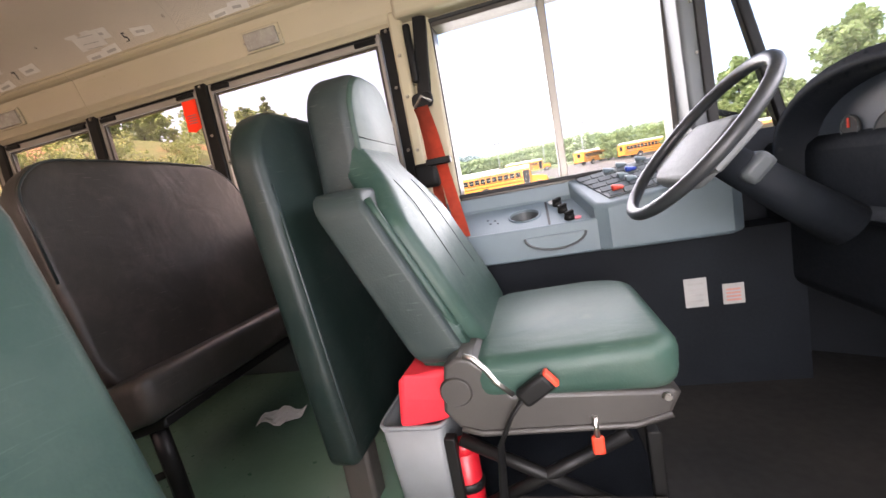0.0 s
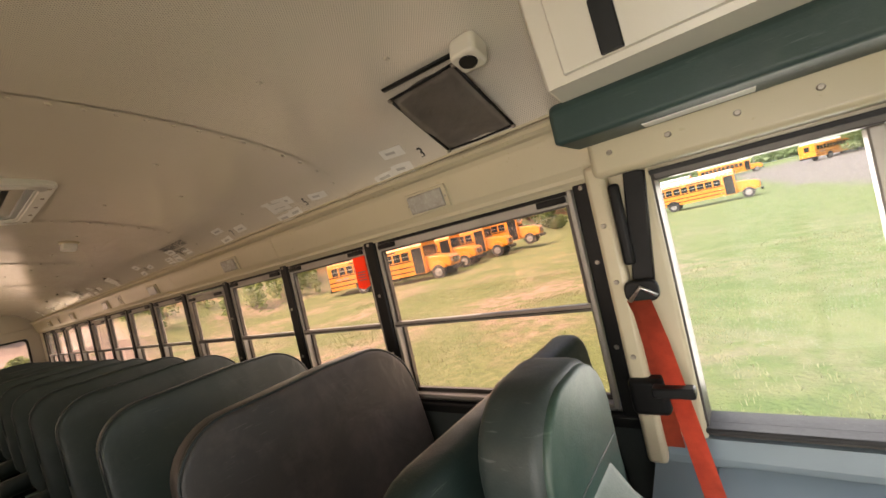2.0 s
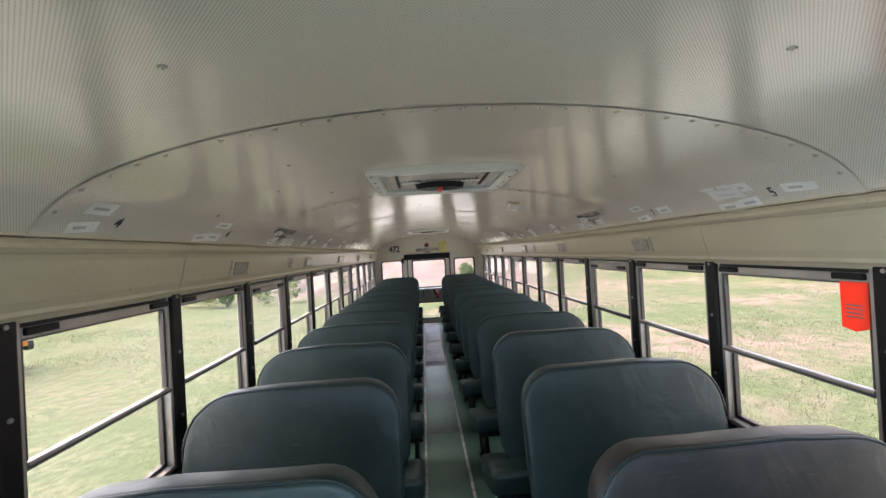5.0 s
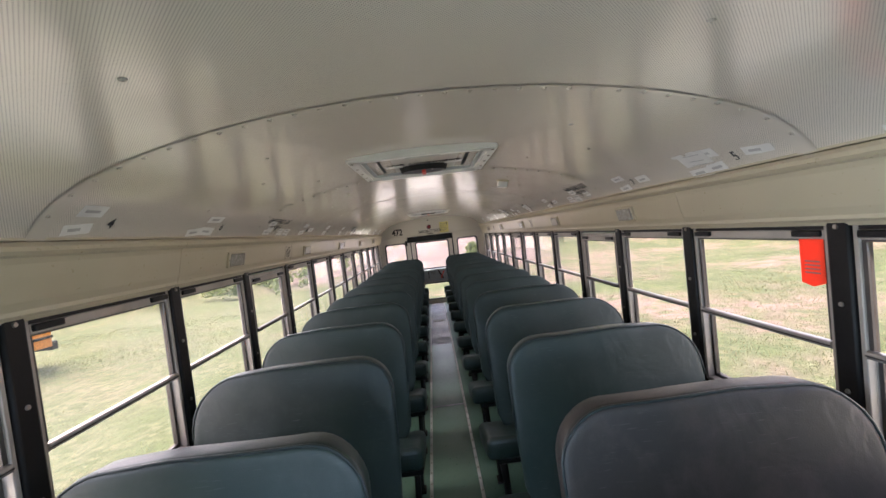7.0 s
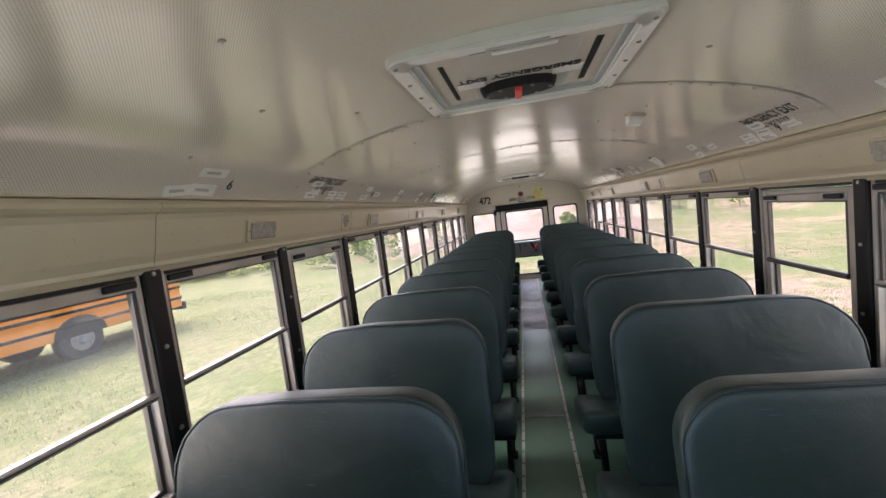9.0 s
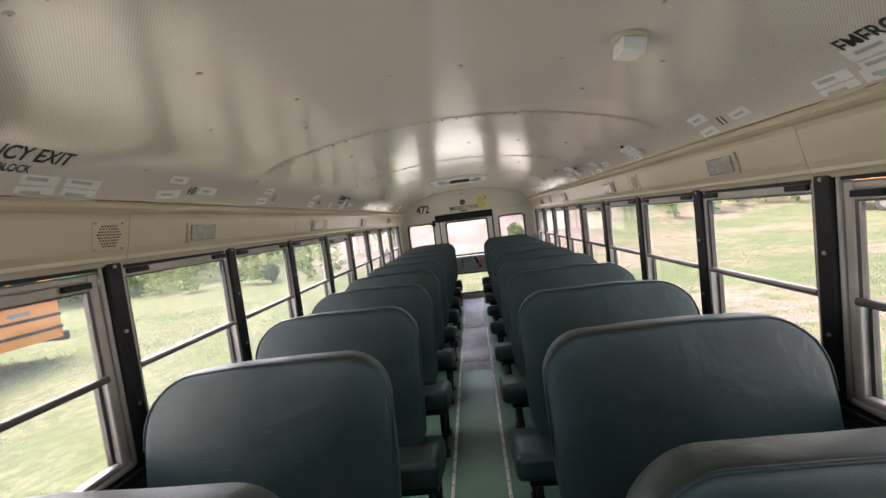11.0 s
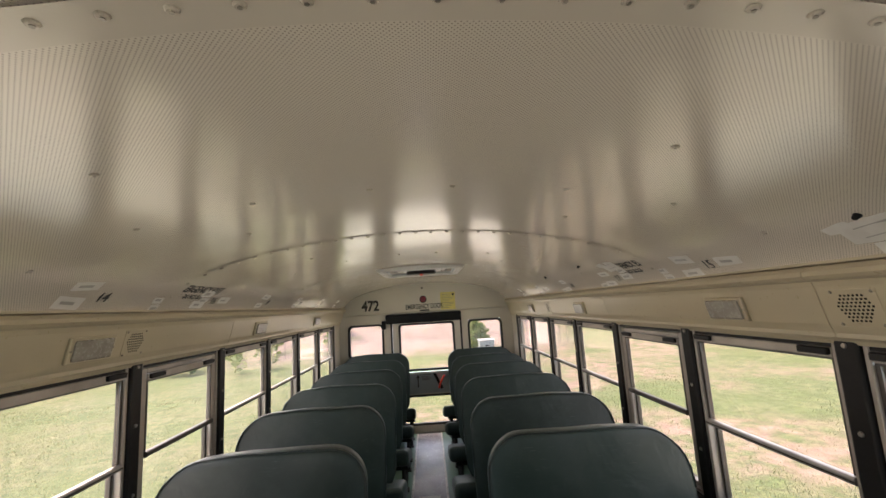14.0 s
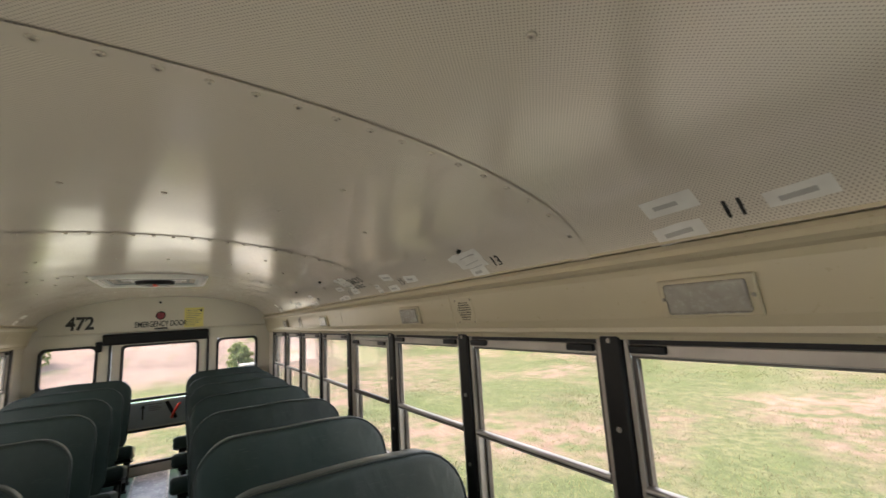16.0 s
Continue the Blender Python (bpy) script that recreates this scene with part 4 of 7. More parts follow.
# ---- bench seats ----
def bench(s, seed=0, cover=None):
    """A two-place bench, built about its row's line, facing +x; s = 1 stands on the driver's side."""
    b = thing("bench_seat", "dark green-black vinyl bus bench with a high rounded back", "bench seat", group="bench seats")
    cover = cover or SEAT
    yi, yo, top = 0.245, 1.105, 1.062

    def yy(v):
        return s * v
    # back: an outline drawn out in x, leaned to the rear
    out = [(yi + 0.05, 0.36), (yo - 0.03, 0.36)]
    out += [(yo, 0.5), (yo, 0.82)]
    for i in range(9):
        a = radians(90 * i / 8)
        out.append((yo - 0.19 + 0.19 * math.cos(a), 0.86 + 0.195 * math.sin(a)))
    out += [(0.75, top + 0.003), (0.55, top)]
    for i in range(9):
        a = radians(90 + 90 * i / 8)
        out.append((yi + 0.155 + 0.155 * math.cos(a), top - 0.15 + 0.15 * math.sin(a)))
    out += [(yi, 0.7), (yi + 0.012, 0.45)]
    bk = prism(bmesh.new(), [(yy(u), v) for u, v in (out if s > 0 else out[::-1])], "x", -0.05, 0.055, 0.019, seg=3)
    bk.normal_update()
    for sg in (1, -1):
        bmesh.ops.inset_region(bk, faces=[f for f in bk.faces if f.normal.x * sg > 0.95 and f.calc_area() > 0.2], thickness=0.016)
    for axis, spots in ((1, [0.3 + 0.075 * q for q in range(11)]), (2, [0.5 + 0.065 * q for q in range(8)])):
        for q in spots:
            no = Vector((0, 1, 0)) if axis == 1 else Vector((0, 0, 1))
            bmesh.ops.bisect_plane(bk, geom=bk.verts[:] + bk.edges[:] + bk.faces[:], plane_co=no * (yy(q) if axis == 1 else q), plane_no=no)

    def settle(v):
        """Leans the back, pads its front and lets the worn padding sag."""
        front = v.co.x > 0
        slim = min(1.0, max(0.0, (0.05 - v.co.x) / 0.1))
        v.co.y += yy(0.016 * slim) * (sstep(0.6, 0.25, abs(v.co.y)) - sstep(0.8, 1.1, abs(v.co.y)))
        v.co.z -= 0.012 * slim * sstep(0.8, 1.05, v.co.z)
        t = max(0.0, (v.co.z - 0.45) / 0.6)
        v.co.x -= (v.co.z - 1.0) * 0.16 - (0.01 * math.sin(math.pi * min(1, t)) if front else 0)
        v.co.x += 0.007 * noise.noise((v.co.y * 4, v.co.z * 4, seed * 3.7)) + 0.003 * noise.noise((v.co.y * 13, v.co.z * 10, seed * 1.9))
        v.co.z += 0.007 * noise.noise((v.co.y * 3.5, seed * 2.3, 1.0)) * sstep(0.8, 0.98, v.co.z)
    for v in bk.verts:
        settle(v)
    backrest = smooth(part("backrest", bk, cover, b))
    # piping round the front edge
    pipe = tube(bmesh.new(), [(0.0512, yy(u + (0.005 if u < 0.4 else -0.005 if u > 0.95 else 0.0)), z - (0.005 if z > 0.97 else 0.0)) for u, z in out[3:-1]], 0.0042, 6)
    for v in pipe.verts:
        settle(v)
    part("piping", pipe, SEAT_EDGE, backrest, "raised vinyl piping")
    cu = boxm(-0.02, 0.42, *sorted((yy(0.145 if s > 0 else 0.19), yy(1.13))), 0.275, 0.4, 0.035, 4)
    bmesh.ops.bisect_plane(cu, geom=cu.verts[:] + cu.edges[:] + cu.faces[:], plane_co=(0.2, 0, 0), plane_no=(1, 0, 0))
    for q in range(6):
        bmesh.ops.bisect_plane(cu, geom=cu.verts[:] + cu.edges[:] + cu.faces[:], plane_co=(0, yy(0.25 + 0.15 * q), 0), plane_no=(0, 1, 0))
    for v in cu.verts:
        v.co.z += 0.26 * (v.co.x - 0.2) + (0.006 * noise.noise((v.co.x * 7, v.co.y * 6, seed * 2.1)) if v.co.z > 0.36 else 0)
    smooth(part("cushion", cu, cover, b))
    fr = boxm(0.0, 0.39, *sorted((yy(0.2), yy(1.12))), 0.245, 0.275, 0.006, 1)
    for v in fr.verts:
        v.co.z += 0.26 * (v.co.x - 0.2)
    part("seat_frame", fr, BLACK, b)
    for x0 in (0.05, 0.31):
        leg = tube(bmesh.new(), [(x0, yy(0.24), 0.25 + 0.26 * (x0 - 0.2)), (x0 + 0.005, yy(0.245), 0.16), (x0 + 0.01, yy(0.25), 0.012)], 0.016, 8, flat=1.4)
        lg = part("leg", leg, BLACK, b, "black steel leg")
        part("foot", boxm(x0 - 0.03, x0 + 0.05, *sorted((yy(0.22), yy(0.28))), 0.0, 0.012, 0.003, 1), BLACK, lg)
    part("cross_tube", tube(bmesh.new(), [(0.06, yy(0.25), 0.14), (0.19, yy(0.25), 0.1), (0.315, yy(0.25), 0.14)], 0.011, 8), BLACK, b)
    part("wall_bracket", boxm(0.05, 0.33, *sorted((yy(1.12), yy(1.164))), 0.2, 0.26, 0.004, 1), BLACK, b)
    return b


for s in (1, -1):
    kinds = []
    for k in range(ROWS_N):
        m = pose(ROW0 - ROW_PITCH * k, 0, 0, 0, 0, 0.5 * math.sin(7 * k + s))
        worn = s > 0 and k < 1
        if worn or len(kinds) < 3:
            o = bench(s, k + (5 if s < 0 else 0), SEAT_WARM if worn else SEAT)
            o.matrix_basis = m
            if worn:
                o["label"] = "worn dusty black vinyl bus bench with a high rounded back, warm sheen in its colour"
            else:
                kinds.append(o)
        else:
            o = copy_thing(kinds[(k * 2 + 1) % 3], m)
        if k == ROWS_N - 1:
            o["label"] = "dark green-black vinyl bench against the rear wall"
# ---- things on the ceiling and headers ----
def hatch(x0, x1, label):
    """Roof escape hatch: a raised white frame, a recessed lid, a black dished handle with a red latch."""
    h = thing("roof_hatch", label, "roof hatch", group="roof hatches")
    xm, z = (x0 + x1) / 2, ceil_z(0.0)
    o, i = rounded(x0, x1, -0.36, 0.34, 0.05), rounded(x0 + 0.055, x1 - 0.055, -0.305, 0.285, 0.04)
    fr = ring_frame(bmesh.new(), "z", z - 0.035, z + 0.02, o, i)
    bmesh.ops.bevel(fr, geom=[e for e in fr.edges if abs(e.verts[0].co.z - (z - 0.035)) < 1e-4 and abs(e.verts[1].co.z - (z - 0.035)) < 1e-4], offset=0.008, segments=2, affect='EDGES')
    part("frame", fr, OFFWHITE, h, "white moulded frame")
    o2, i2 = rounded(x0 + 0.055, x1 - 0.055, -0.305, 0.285, 0.04), rounded(x0 + 0.075, x1 - 0.075, -0.285, 0.265, 0.035)
    part("lip", ring_frame(bmesh.new(), "z", z - 0.02, z + 0.01, o2, i2), GREY_PLASTIC, h)
    lid = part("lid", boxm(x0 + 0.05, x1 - 0.05, -0.31, 0.29, z - 0.004, z + 0.012, 0.004, 1), HATCH_LID, h, "dull greyish lid")
    for yy in (-0.235, 0.215):
        part("slot", boxm(x0 + 0.13, x1 - 0.17, yy - 0.01, yy + 0.01, z - 0.008, z - 0.003), BLACK, h, "black hinge slot")
        part("pad", boxm(xm - 0.1, xm - 0.04, yy * 0.72 - 0.05, yy * 0.72 + 0.05, z - 0.007, z - 0.003, 0.004, 1), OFFWHITE, lid)
    dish = bmesh.new()
    bmesh.ops.create_cone(dish, cap_ends=True, segments=28, radius1=0.12, radius2=0.13, depth=0.03, matrix=Matrix.Translation((xm - 0.14, -0.01, z - 0.018)) @ Matrix.Diagonal((0.62, 1.05, 1, 1)))
    dh = part("handle_dish", dish, BLACK, h, "black dished handle plate")
    part("latch_handle", boxm(xm - 0.2, xm - 0.08, -0.022, 0.002, z - 0.045, z - 0.03, 0.006, 2), RED, dh, "red latch handle")
    for a in range(6):
        t = radians(60 * a + 25)
        p = (xm - 0.14 + 0.06 * math.cos(t), -0.01 + 0.11 * math.sin(t))
        part("screw", cyl(bmesh.new(), (*p, z - 0.033), (*p, z - 0.037), 0.006, 0.004, 8), STEEL, dh)
    for k in range(5):
        for yy in (-0.335, 0.315):
            xx = x0 + 0.05 + (x1 - x0 - 0.1) * k / 4
            part("screw", cyl(bmesh.new(), (xx, yy, z - 0.034), (xx, yy, z - 0.038), 0.008, 0.006, 8), STEEL, h)
    part("slot", boxm(x1 - 0.125, x1 - 0.105, -0.14, 0.12, z - 0.008, z - 0.003), BLACK, h, "black hinge slot")
    part("slot_cover", boxm(x1 - 0.15, x1 - 0.128, -0.08, 0.1, z - 0.014, z - 0.003, 0.004, 1), OFFWHITE, h)
    part("vent", boxm(x1 - 0.045, x1 - 0.03, -0.09, 0.07, z - 0.037, z - 0.033), GREY_PLASTIC, h)
    text_mesh("EMERGENCY EXIT", 0.05, Matrix.Translation((xm - 0.02, -0.01, z - 0.006)) @ pose(0, 0, 0, 180, 0, -90), INK, h, bold=0.001)
    return h


hatch(-2.65, -1.97, "white roof escape hatch with a black handle dish")
hatch(-7.55, -6.83, "white roof escape hatch near the rear")

# seat numbers and name stickers along the edge of the ceiling
def stickers(x, y, number, seed, n, group):
    rnd = random.Random(seed)
    t = thing("seat_labels", "black seat number with white name stickers on the ceiling edge", "seat label", group=group)
    sgn = 1 if y > 0 else -1
    yb = y
    text_mesh(str(number), 0.062, on_ceiling(x, yb - sgn * 0.0, 0.0012), INK, t, "seat_number", bold=0.001, xscale=0.8)
    spots = [(-0.105, 0.034), (-0.115, -0.016), (0.1, 0.004), (-0.21, -0.02)]
    if rnd.random() < 0.4:
        spots[2], spots[3] = spots[3], spots[2]
    for dx, dy in spots[:n]:
        m = on_ceiling(x + sgn * dx, yb - sgn * dy, 0.001, rnd.uniform(-7, 7))
        w, hh = rnd.uniform(0.09, 0.118), rnd.uniform(0.034, 0.048)
        st = boxm(-w / 2, w / 2, -hh / 2, hh / 2, 0, 0.0009)
        st.transform(m)
        so = part("sticker", st, WHITE, t, "white paper sticker")
        ln = boxm(-w * 0.3, w * rnd.uniform(0.1, 0.32), -0.006, 0.005, 0.0009, 0.0014)
        ln.transform(m)
        part("name_line", ln, FAINT_INK, so)
    return t


for k in range(11):
    stickers(-0.83 - 0.709 * k, 1.072, 3 + 2 * k, 31 + k, (3, 4, 3, 2, 3, 2, 3, 4, 3, 3, 2)[k], "seat labels on the driver's side")
for k in range(11):
    stickers(-1.53 - 0.709 * k, -1.064, 4 + 2 * k, 71 + k, (2, 3, 2, 3, 2, 2, 3, 2, 2, 2, 2)[k], "seat labels on the door side")
# torn white placards
for x, y, ang in ((-4.5, 1.052, 8), (-1.72, 1.045, -4), (-5.72, 1.0, 5)):
    t = thing("torn_placard", "torn white paper placard peeling off the ceiling edge", "placard")
    pl = prism(bmesh.new(), [(-0.078, -0.05), (0.078, -0.046), (0.074, 0.03), (0.04, 0.036), (0.03, 0.05), (-0.006, 0.052), (-0.012, 0.026), (-0.03, 0.022), (-0.036, 0.05), (-0.105, 0.044), (-0.1, 0.022), (-0.076, 0.018)], "z", 0, 0.001)
    pl.transform(on_ceiling(x, y, 0.002, ang))
    part("paper", pl, WHITE, t)
    for q in (0.02, -0.012, -0.034):
        ln = boxm(-0.04, 0.045, q - 0.0014, q + 0.0014, 0.001, 0.0015)
        ln.transform(on_ceiling(x, y, 0.002, ang))
        part("print_line", ln, FAINT_INK, t)

# emergency exit lettering over the push-out windows
for xm, cards in ((-2.905, ((-0.29, 1.082, 0.11), (-0.165, 1.082, 0.1), (0.04, 1.07, 0.09))), (-5.565, ((-0.12, 1.05, 0.075), (0.2, 1.08, 0.06)))):
    for s in (1, -1):
        t = thing("exit_sign", "black emergency exit lettering on the ceiling edge", "decal", group="exit signs")
        text_mesh("EMERGENCY EXIT", 0.066, on_ceiling(xm - 0.02, s * 1.013, 0.001), INK, t, bold=0.0012, xscale=0.69)
        text_mesh("DO NOT BLOCK", 0.034, on_ceiling(xm - 0.03, s * 1.05, 0.001), INK, t, bold=0.0008, xscale=0.7)
        rnd = random.Random(int(-xm * 10) + s)
        for dx, y, w in cards:
            for q in (0.021, -0.021):
                c = boxm(-w / 2, w / 2, -0.0185, 0.0185, 0, 0.0009)
                mm = on_ceiling(xm + dx, s * y, 0.001, rnd.uniform(-4, 4)) @ Matrix.Translation((rnd.uniform(-0.01, 0.01), q, 0))
                c.transform(mm)
                st = part("card", c, WHITE, t, "white instruction card")
                ln = boxm(-w * 0.36, w * rnd.uniform(0.1, 0.34), -0.006, 0.005, 0.0009, 0.0014)
                ln.transform(mm)
                part("print_line", ln, FAINT_INK, st)

# header lamps and speaker grilles
def header_pose(x, s, v):
    """On the slanted face of the header panel, v from 0 at its foot to 1 at its top; z points into the bus."""
    y0, z0, y1, z1 = 1.128, 1.505, 1.104, 1.606
    n = Vector((0, -s * (z1 - z0), (y0 - y1) * -1)).normalized()
    up = Vector((0, s * (y1 - y0), z1 - z0)).normalized()
    xx = up.cross(n)
    return Matrix.Translation((x, s * (y0 + (y1 - y0) * v), z0 + (z1 - z0) * v)) @ Matrix((xx, up, n)).transposed().to_4x4()


def dome_lamp(x, s):
    t = thing("dome_lamp", "rectangular frosted dome lamp in the header, unlit", "lamp", group="dome lamps")
    m = header_pose(x, s, 0.42)
    b = boxm(-0.095, 0.095, -0.043, 0.043, 0, 0.012, 0.004, 2)
    b.transform(m)
    base = part("base", b, CREAM, t, "cream lamp base")
    b = boxm(-0.08, 0.08, -0.034, 0.034, 0.012, 0.019, 0.006, 3)
    b.transform(m)
    part("lens", b, LENS, t, "frosted lens")
    for dx in (-0.087, 0.087):
        b = cyl(bmesh.new(), (dx, 0, 0.012), (dx, 0, 0.015), 0.0045, 0.003, 8)
        b.transform(m)
        part("screw", b, STEEL, base)
    return t


def grille(x, s):
    t = thing("speaker_grille", "perforated speaker grille in the header panel", "speaker", group="speaker grilles")
    m = header_pose(x, s, 0.45)
    b = boxm(-0.06, 0.06, -0.05, 0.05, 0, 0.0025, 0.001, 1)
    b.transform(m)
    pl = part("plate", b, CREAM, t, "cream grille plate")
    hole = cyl(bmesh.new(), (0, 0, 0.0022), (0, 0, 0.0032), 0.0032, None, 8)
    first = None
    for i in range(9):
        for j in range(8):
            u, v = (i - 4) * 0.0105 + (0.005 if j % 2 else 0), (j - 3.5) * 0.0095
            if u * u + v * v > 0.043 ** 2:
                continue
            if first is None:
                first = part("hole", hole, BLACK, pl)
                o = first
            else:
                o = new("hole", first.data)
                o.parent = pl
            o.matrix_basis = m @ Matrix.Translation((u, v, 0))
    for dx, dy in ((-0.05, -0.043), (0.05, -0.043), (-0.05, 0.043), (0.05, 0.043)):
        b = cyl(bmesh.new(), (dx, dy, 0.002), (dx, dy, 0.005), 0.005, 0.003, 8)
        b.transform(m)
        part("screw", b, STEEL, pl)
    return t


for s, xs in ((1, (-0.885, -2.45, -3.76, -5.09, -6.52, -7.9)), (-1, (-2.45, -3.75, -5.1, -6.5, -7.9))):
    for x in xs:
        dome_lamp(x, s)
for s, xs in ((1, (-4.64, -7.3)), (-1, (-3.29, -5.31))):
    for x in xs:
        grille(x, s)

# alarm box on the ceiling
t = thing("ceiling_sensor_box", "small white box with a round base on the ceiling", "sensor")
m = on_ceiling(-3.22, 0.575, 0.0)
b = cyl(bmesh.new(), (0, 0, 0), (0, 0, 0.012), 0.05, 0.045, 24)
b.transform(m)
part("base", b, CREAM, t)
b = boxm(-0.036, 0.036, -0.034, 0.034, 0.01, 0.052, 0.006, 2)
b.transform(m)
part("cover", b, OFFWHITE, t, "white plastic cover")
# small black hooks
for x, y in ((-4.5, 1.01), (-6.0, 0.94), (-6.75, 0.96)):
    t = thing("ceiling_clip", "small black clip on the ceiling edge", "clip")
    b = cyl(bmesh.new(), (0, 0, 0), (0, 0.003, 0.012), 0.009, 0.006, 10)
    b.transform(on_ceiling(x, y, 0.0))
    part("clip", b, BLACK, t)

# clear document pouch over the first seat
t = thing("document_pouch", "clear vinyl document pouch with black binding under the ceiling edge", "pouch")
corners = [on_ceiling(-0.735, 0.852, 0.008).translation, on_ceiling(-0.5, 0.848, 0.008).translation, on_ceiling(-0.478, 1.088, 0.006).translation, on_ceiling(-0.722, 1.086, 0.006).translation]
bm = bmesh.new()
N = 10
grid = []
for i in range(N + 1):
    row = []
    for j in range(N + 1):
        u, v = i / N, j / N
        p = corners[0] * (1 - u) * (1 - v) + corners[1] * u * (1 - v) + corners[2] * u * v + corners[3] * (1 - u) * v
        p = p + Vector((0, 0, -0.012 * math.sin(math.pi * v) * (0.6 + 0.4 * math.sin(7 * u + 2)) - 0.004 * math.sin(9 * u + 6 * v)))
        row.append(bm.verts.new(p))
    grid.append(row)
for i in range(N):
    for j in range(N):
        f = bm.faces.new((grid[i][j], grid[i + 1][j], grid[i + 1][j + 1], grid[i][j + 1]))
        f.smooth = True
bmesh.ops.solidify(bm, geom=bm.faces[:], thickness=0.002)
part("sheet", bm, POUCH, t, "smoky clear vinyl sheet")
for a, c in ((0, 1), (1, 2), (2, 3), (3, 0)):
    part("binding", tube(bmesh.new(), [corners[a] + Vector((0, 0, -0.004)), (corners[a] + corners[c]) / 2 + Vector((0, 0, -0.006)), corners[c] + Vector((0, 0, -0.004))], 0.0065, 6, flat=0.5), BLACK, t, "black binding")
part("top_strip", tube(bmesh.new(), [on_ceiling(-0.722, 0.816, 0.006).translation, on_ceiling(-0.482, 0.828, 0.006).translation], 0.012, 6, flat=0.4), BLACK, t, "black hanging strip")
for c in corners:
    part("stud", cyl(bmesh.new(), c + Vector((0, 0, -0.004)), c + Vector((0, 0, -0.012)), 0.008, 0.006, 8), STEEL, t)

# small camera housing beside the pouch
t = thing("camera_housing", "cream housing with a round black grille on the ceiling", "camera")
m = on_ceiling(-0.435, 0.826, 0.0)
b = prism(bmesh.new(), rounded(-0.037, 0.037, -0.037, 0.037, 0.016), "z", 0, 0.055, 0.008)
b.transform(m)
part("housing", b, CREAM_PALE, t)
b = cyl(bmesh.new(), (0.0, 0.002, 0.054), (0.0, 0.002, 0.0585), 0.024, 0.022, 20)
b.transform(m)
part("grille", b, BLACK, t, "round black grille")

# red card stuck to the window
t = thing("window_tag", "bright red card hanging in the window beside a post", "tag")
card = prism(bmesh.new(), [(-1.425, 1.268), (-1.385, 1.258), (-1.345, 1.272), (-1.345, 1.41), (-1.425, 1.41)], "y", 1.166, 1.168)
part("card", card, RED_TAG, t)
for i in range(4):
    part("print_line", boxm(-1.41, -1.36, 1.165, 1.1665, 1.3 + 0.012 * i, 1.304 + 0.012 * i), INK_GREY, t)

# ---- driver's cab ----
cabw = bmesh.new()
box(cabw, -0.345, -0.215, 1.19, 1.28, -0.05, 1.7)
box(cabw, -0.215, 0.535, 1.19, 1.28, -0.05, 0.735)
box(cabw, -0.215, 0.80, 1.19, 1.28, 1.4, 1.7)
box(cabw, 0.535, 0.80, 1.19, 1.28, -0.05, 0.8)
wall_cab = tagged(link_mesh("wall_cab", cabw, CREAM), "cream cab side wall round the driver's window", "wall", kind="structure")
part("corner_post", boxm(-0.347, -0.3, 1.13, 1.2, 0.66, 1.46, 0.012, 2), CREAM, wall_cab, "cream corner post")
part("post_face", boxm(-0.302, -0.21, 1.165, 1.2, 0.66, 1.46, 0.01, 2), CREAM, wall_cab, "cream post face")
part("head_panel", boxm(-0.318, 0.8, 1.1, 1.2, 1.42, 1.53, 0.015, 2), CREAM, wall_cab, "cream panel over the driver's window")
for i in range(9):
    xx = -0.27 + 0.12 * i
    part("screw", cyl(bmesh.new(), (xx, 1.1, 1.475), (xx, 1.094, 1.475), 0.007, 0.005, 8), STEEL, wall_cab)
for z in (0.8, 0.95, 1.15, 1.3):
    part("screw", cyl(bmesh.new(), (-0.325, 1.13, z), (-0.325, 1.124, z), 0.007, 0.005, 8), STEEL, wall_cab)
plain = bmesh.new()
box(plain, POSTS_DOOR[0] + 0.036, -0.1, -1.26, -1.165, -0.4, 1.7)
box(plain, 0.72, FRONT + 0.1, -1.26, -1.165, -0.4, 1.7)
box(plain, -0.1, 0.72, -1.26, -1.165, 1.5, 1.7)
box(plain, -0.1, 0.72, -1.26, -1.165, -0.4, -0.1)
tagged(link_mesh("wall_entry", plain, CREAM), "plain cream wall beside the entry", "wall", kind="structure")

ed = thing("door_2", "glazed entry door, closed", "door", kind="structure")
part("pane", boxm(-0.1, 0.72, -1.2, -1.196, -0.1, 1.5), GLASS_CLEAR, ed)
part("stile", boxm(0.28, 0.34, -1.215, -1.18, -0.1, 1.5, 0.006, 1), BLACK, ed)
dw = thing("window_6", "clear sliding driver's window with a centre mullion", "window", kind="structure")
f = bmesh.new()
for x0, x1, z0, z1 in ((-0.225, -0.205, 0.725, 1.41), (0.515, 0.535, 0.725, 1.41), (-0.205, 0.515, 0.725, 0.745), (-0.205, 0.515, 1.385, 1.41)):
    box(f, x0, x1, 1.18, 1.275, z0, z1, 0.003, 1)
part("window_frame", f, ALU_DARK, dw, "dull dark metal frame")
part("mullion", boxm(0.153, 0.18, 1.215, 1.262, 0.745, 1.385, 0.004, 1), FRAME_ALU, dw, "grey sliding mullion")
part("sill_cover", boxm(-0.215, 0.535, 1.168, 1.212, 0.735, 0.749, 0.004, 1), RUBBER, dw, "dark grey sill cover")
part("sill_tray", boxm(-0.205, 0.515, 1.212, 1.272, 0.745, 0.7475), RUBBER, dw)
part("black_seal", boxm(-0.225, 0.535, 1.172, 1.182, 1.4, 1.412), RUBBER, dw)
part("pane", boxm(-0.205, 0.165, 1.238, 1.241, 0.745, 1.385), GLASS_CLEAR, dw)
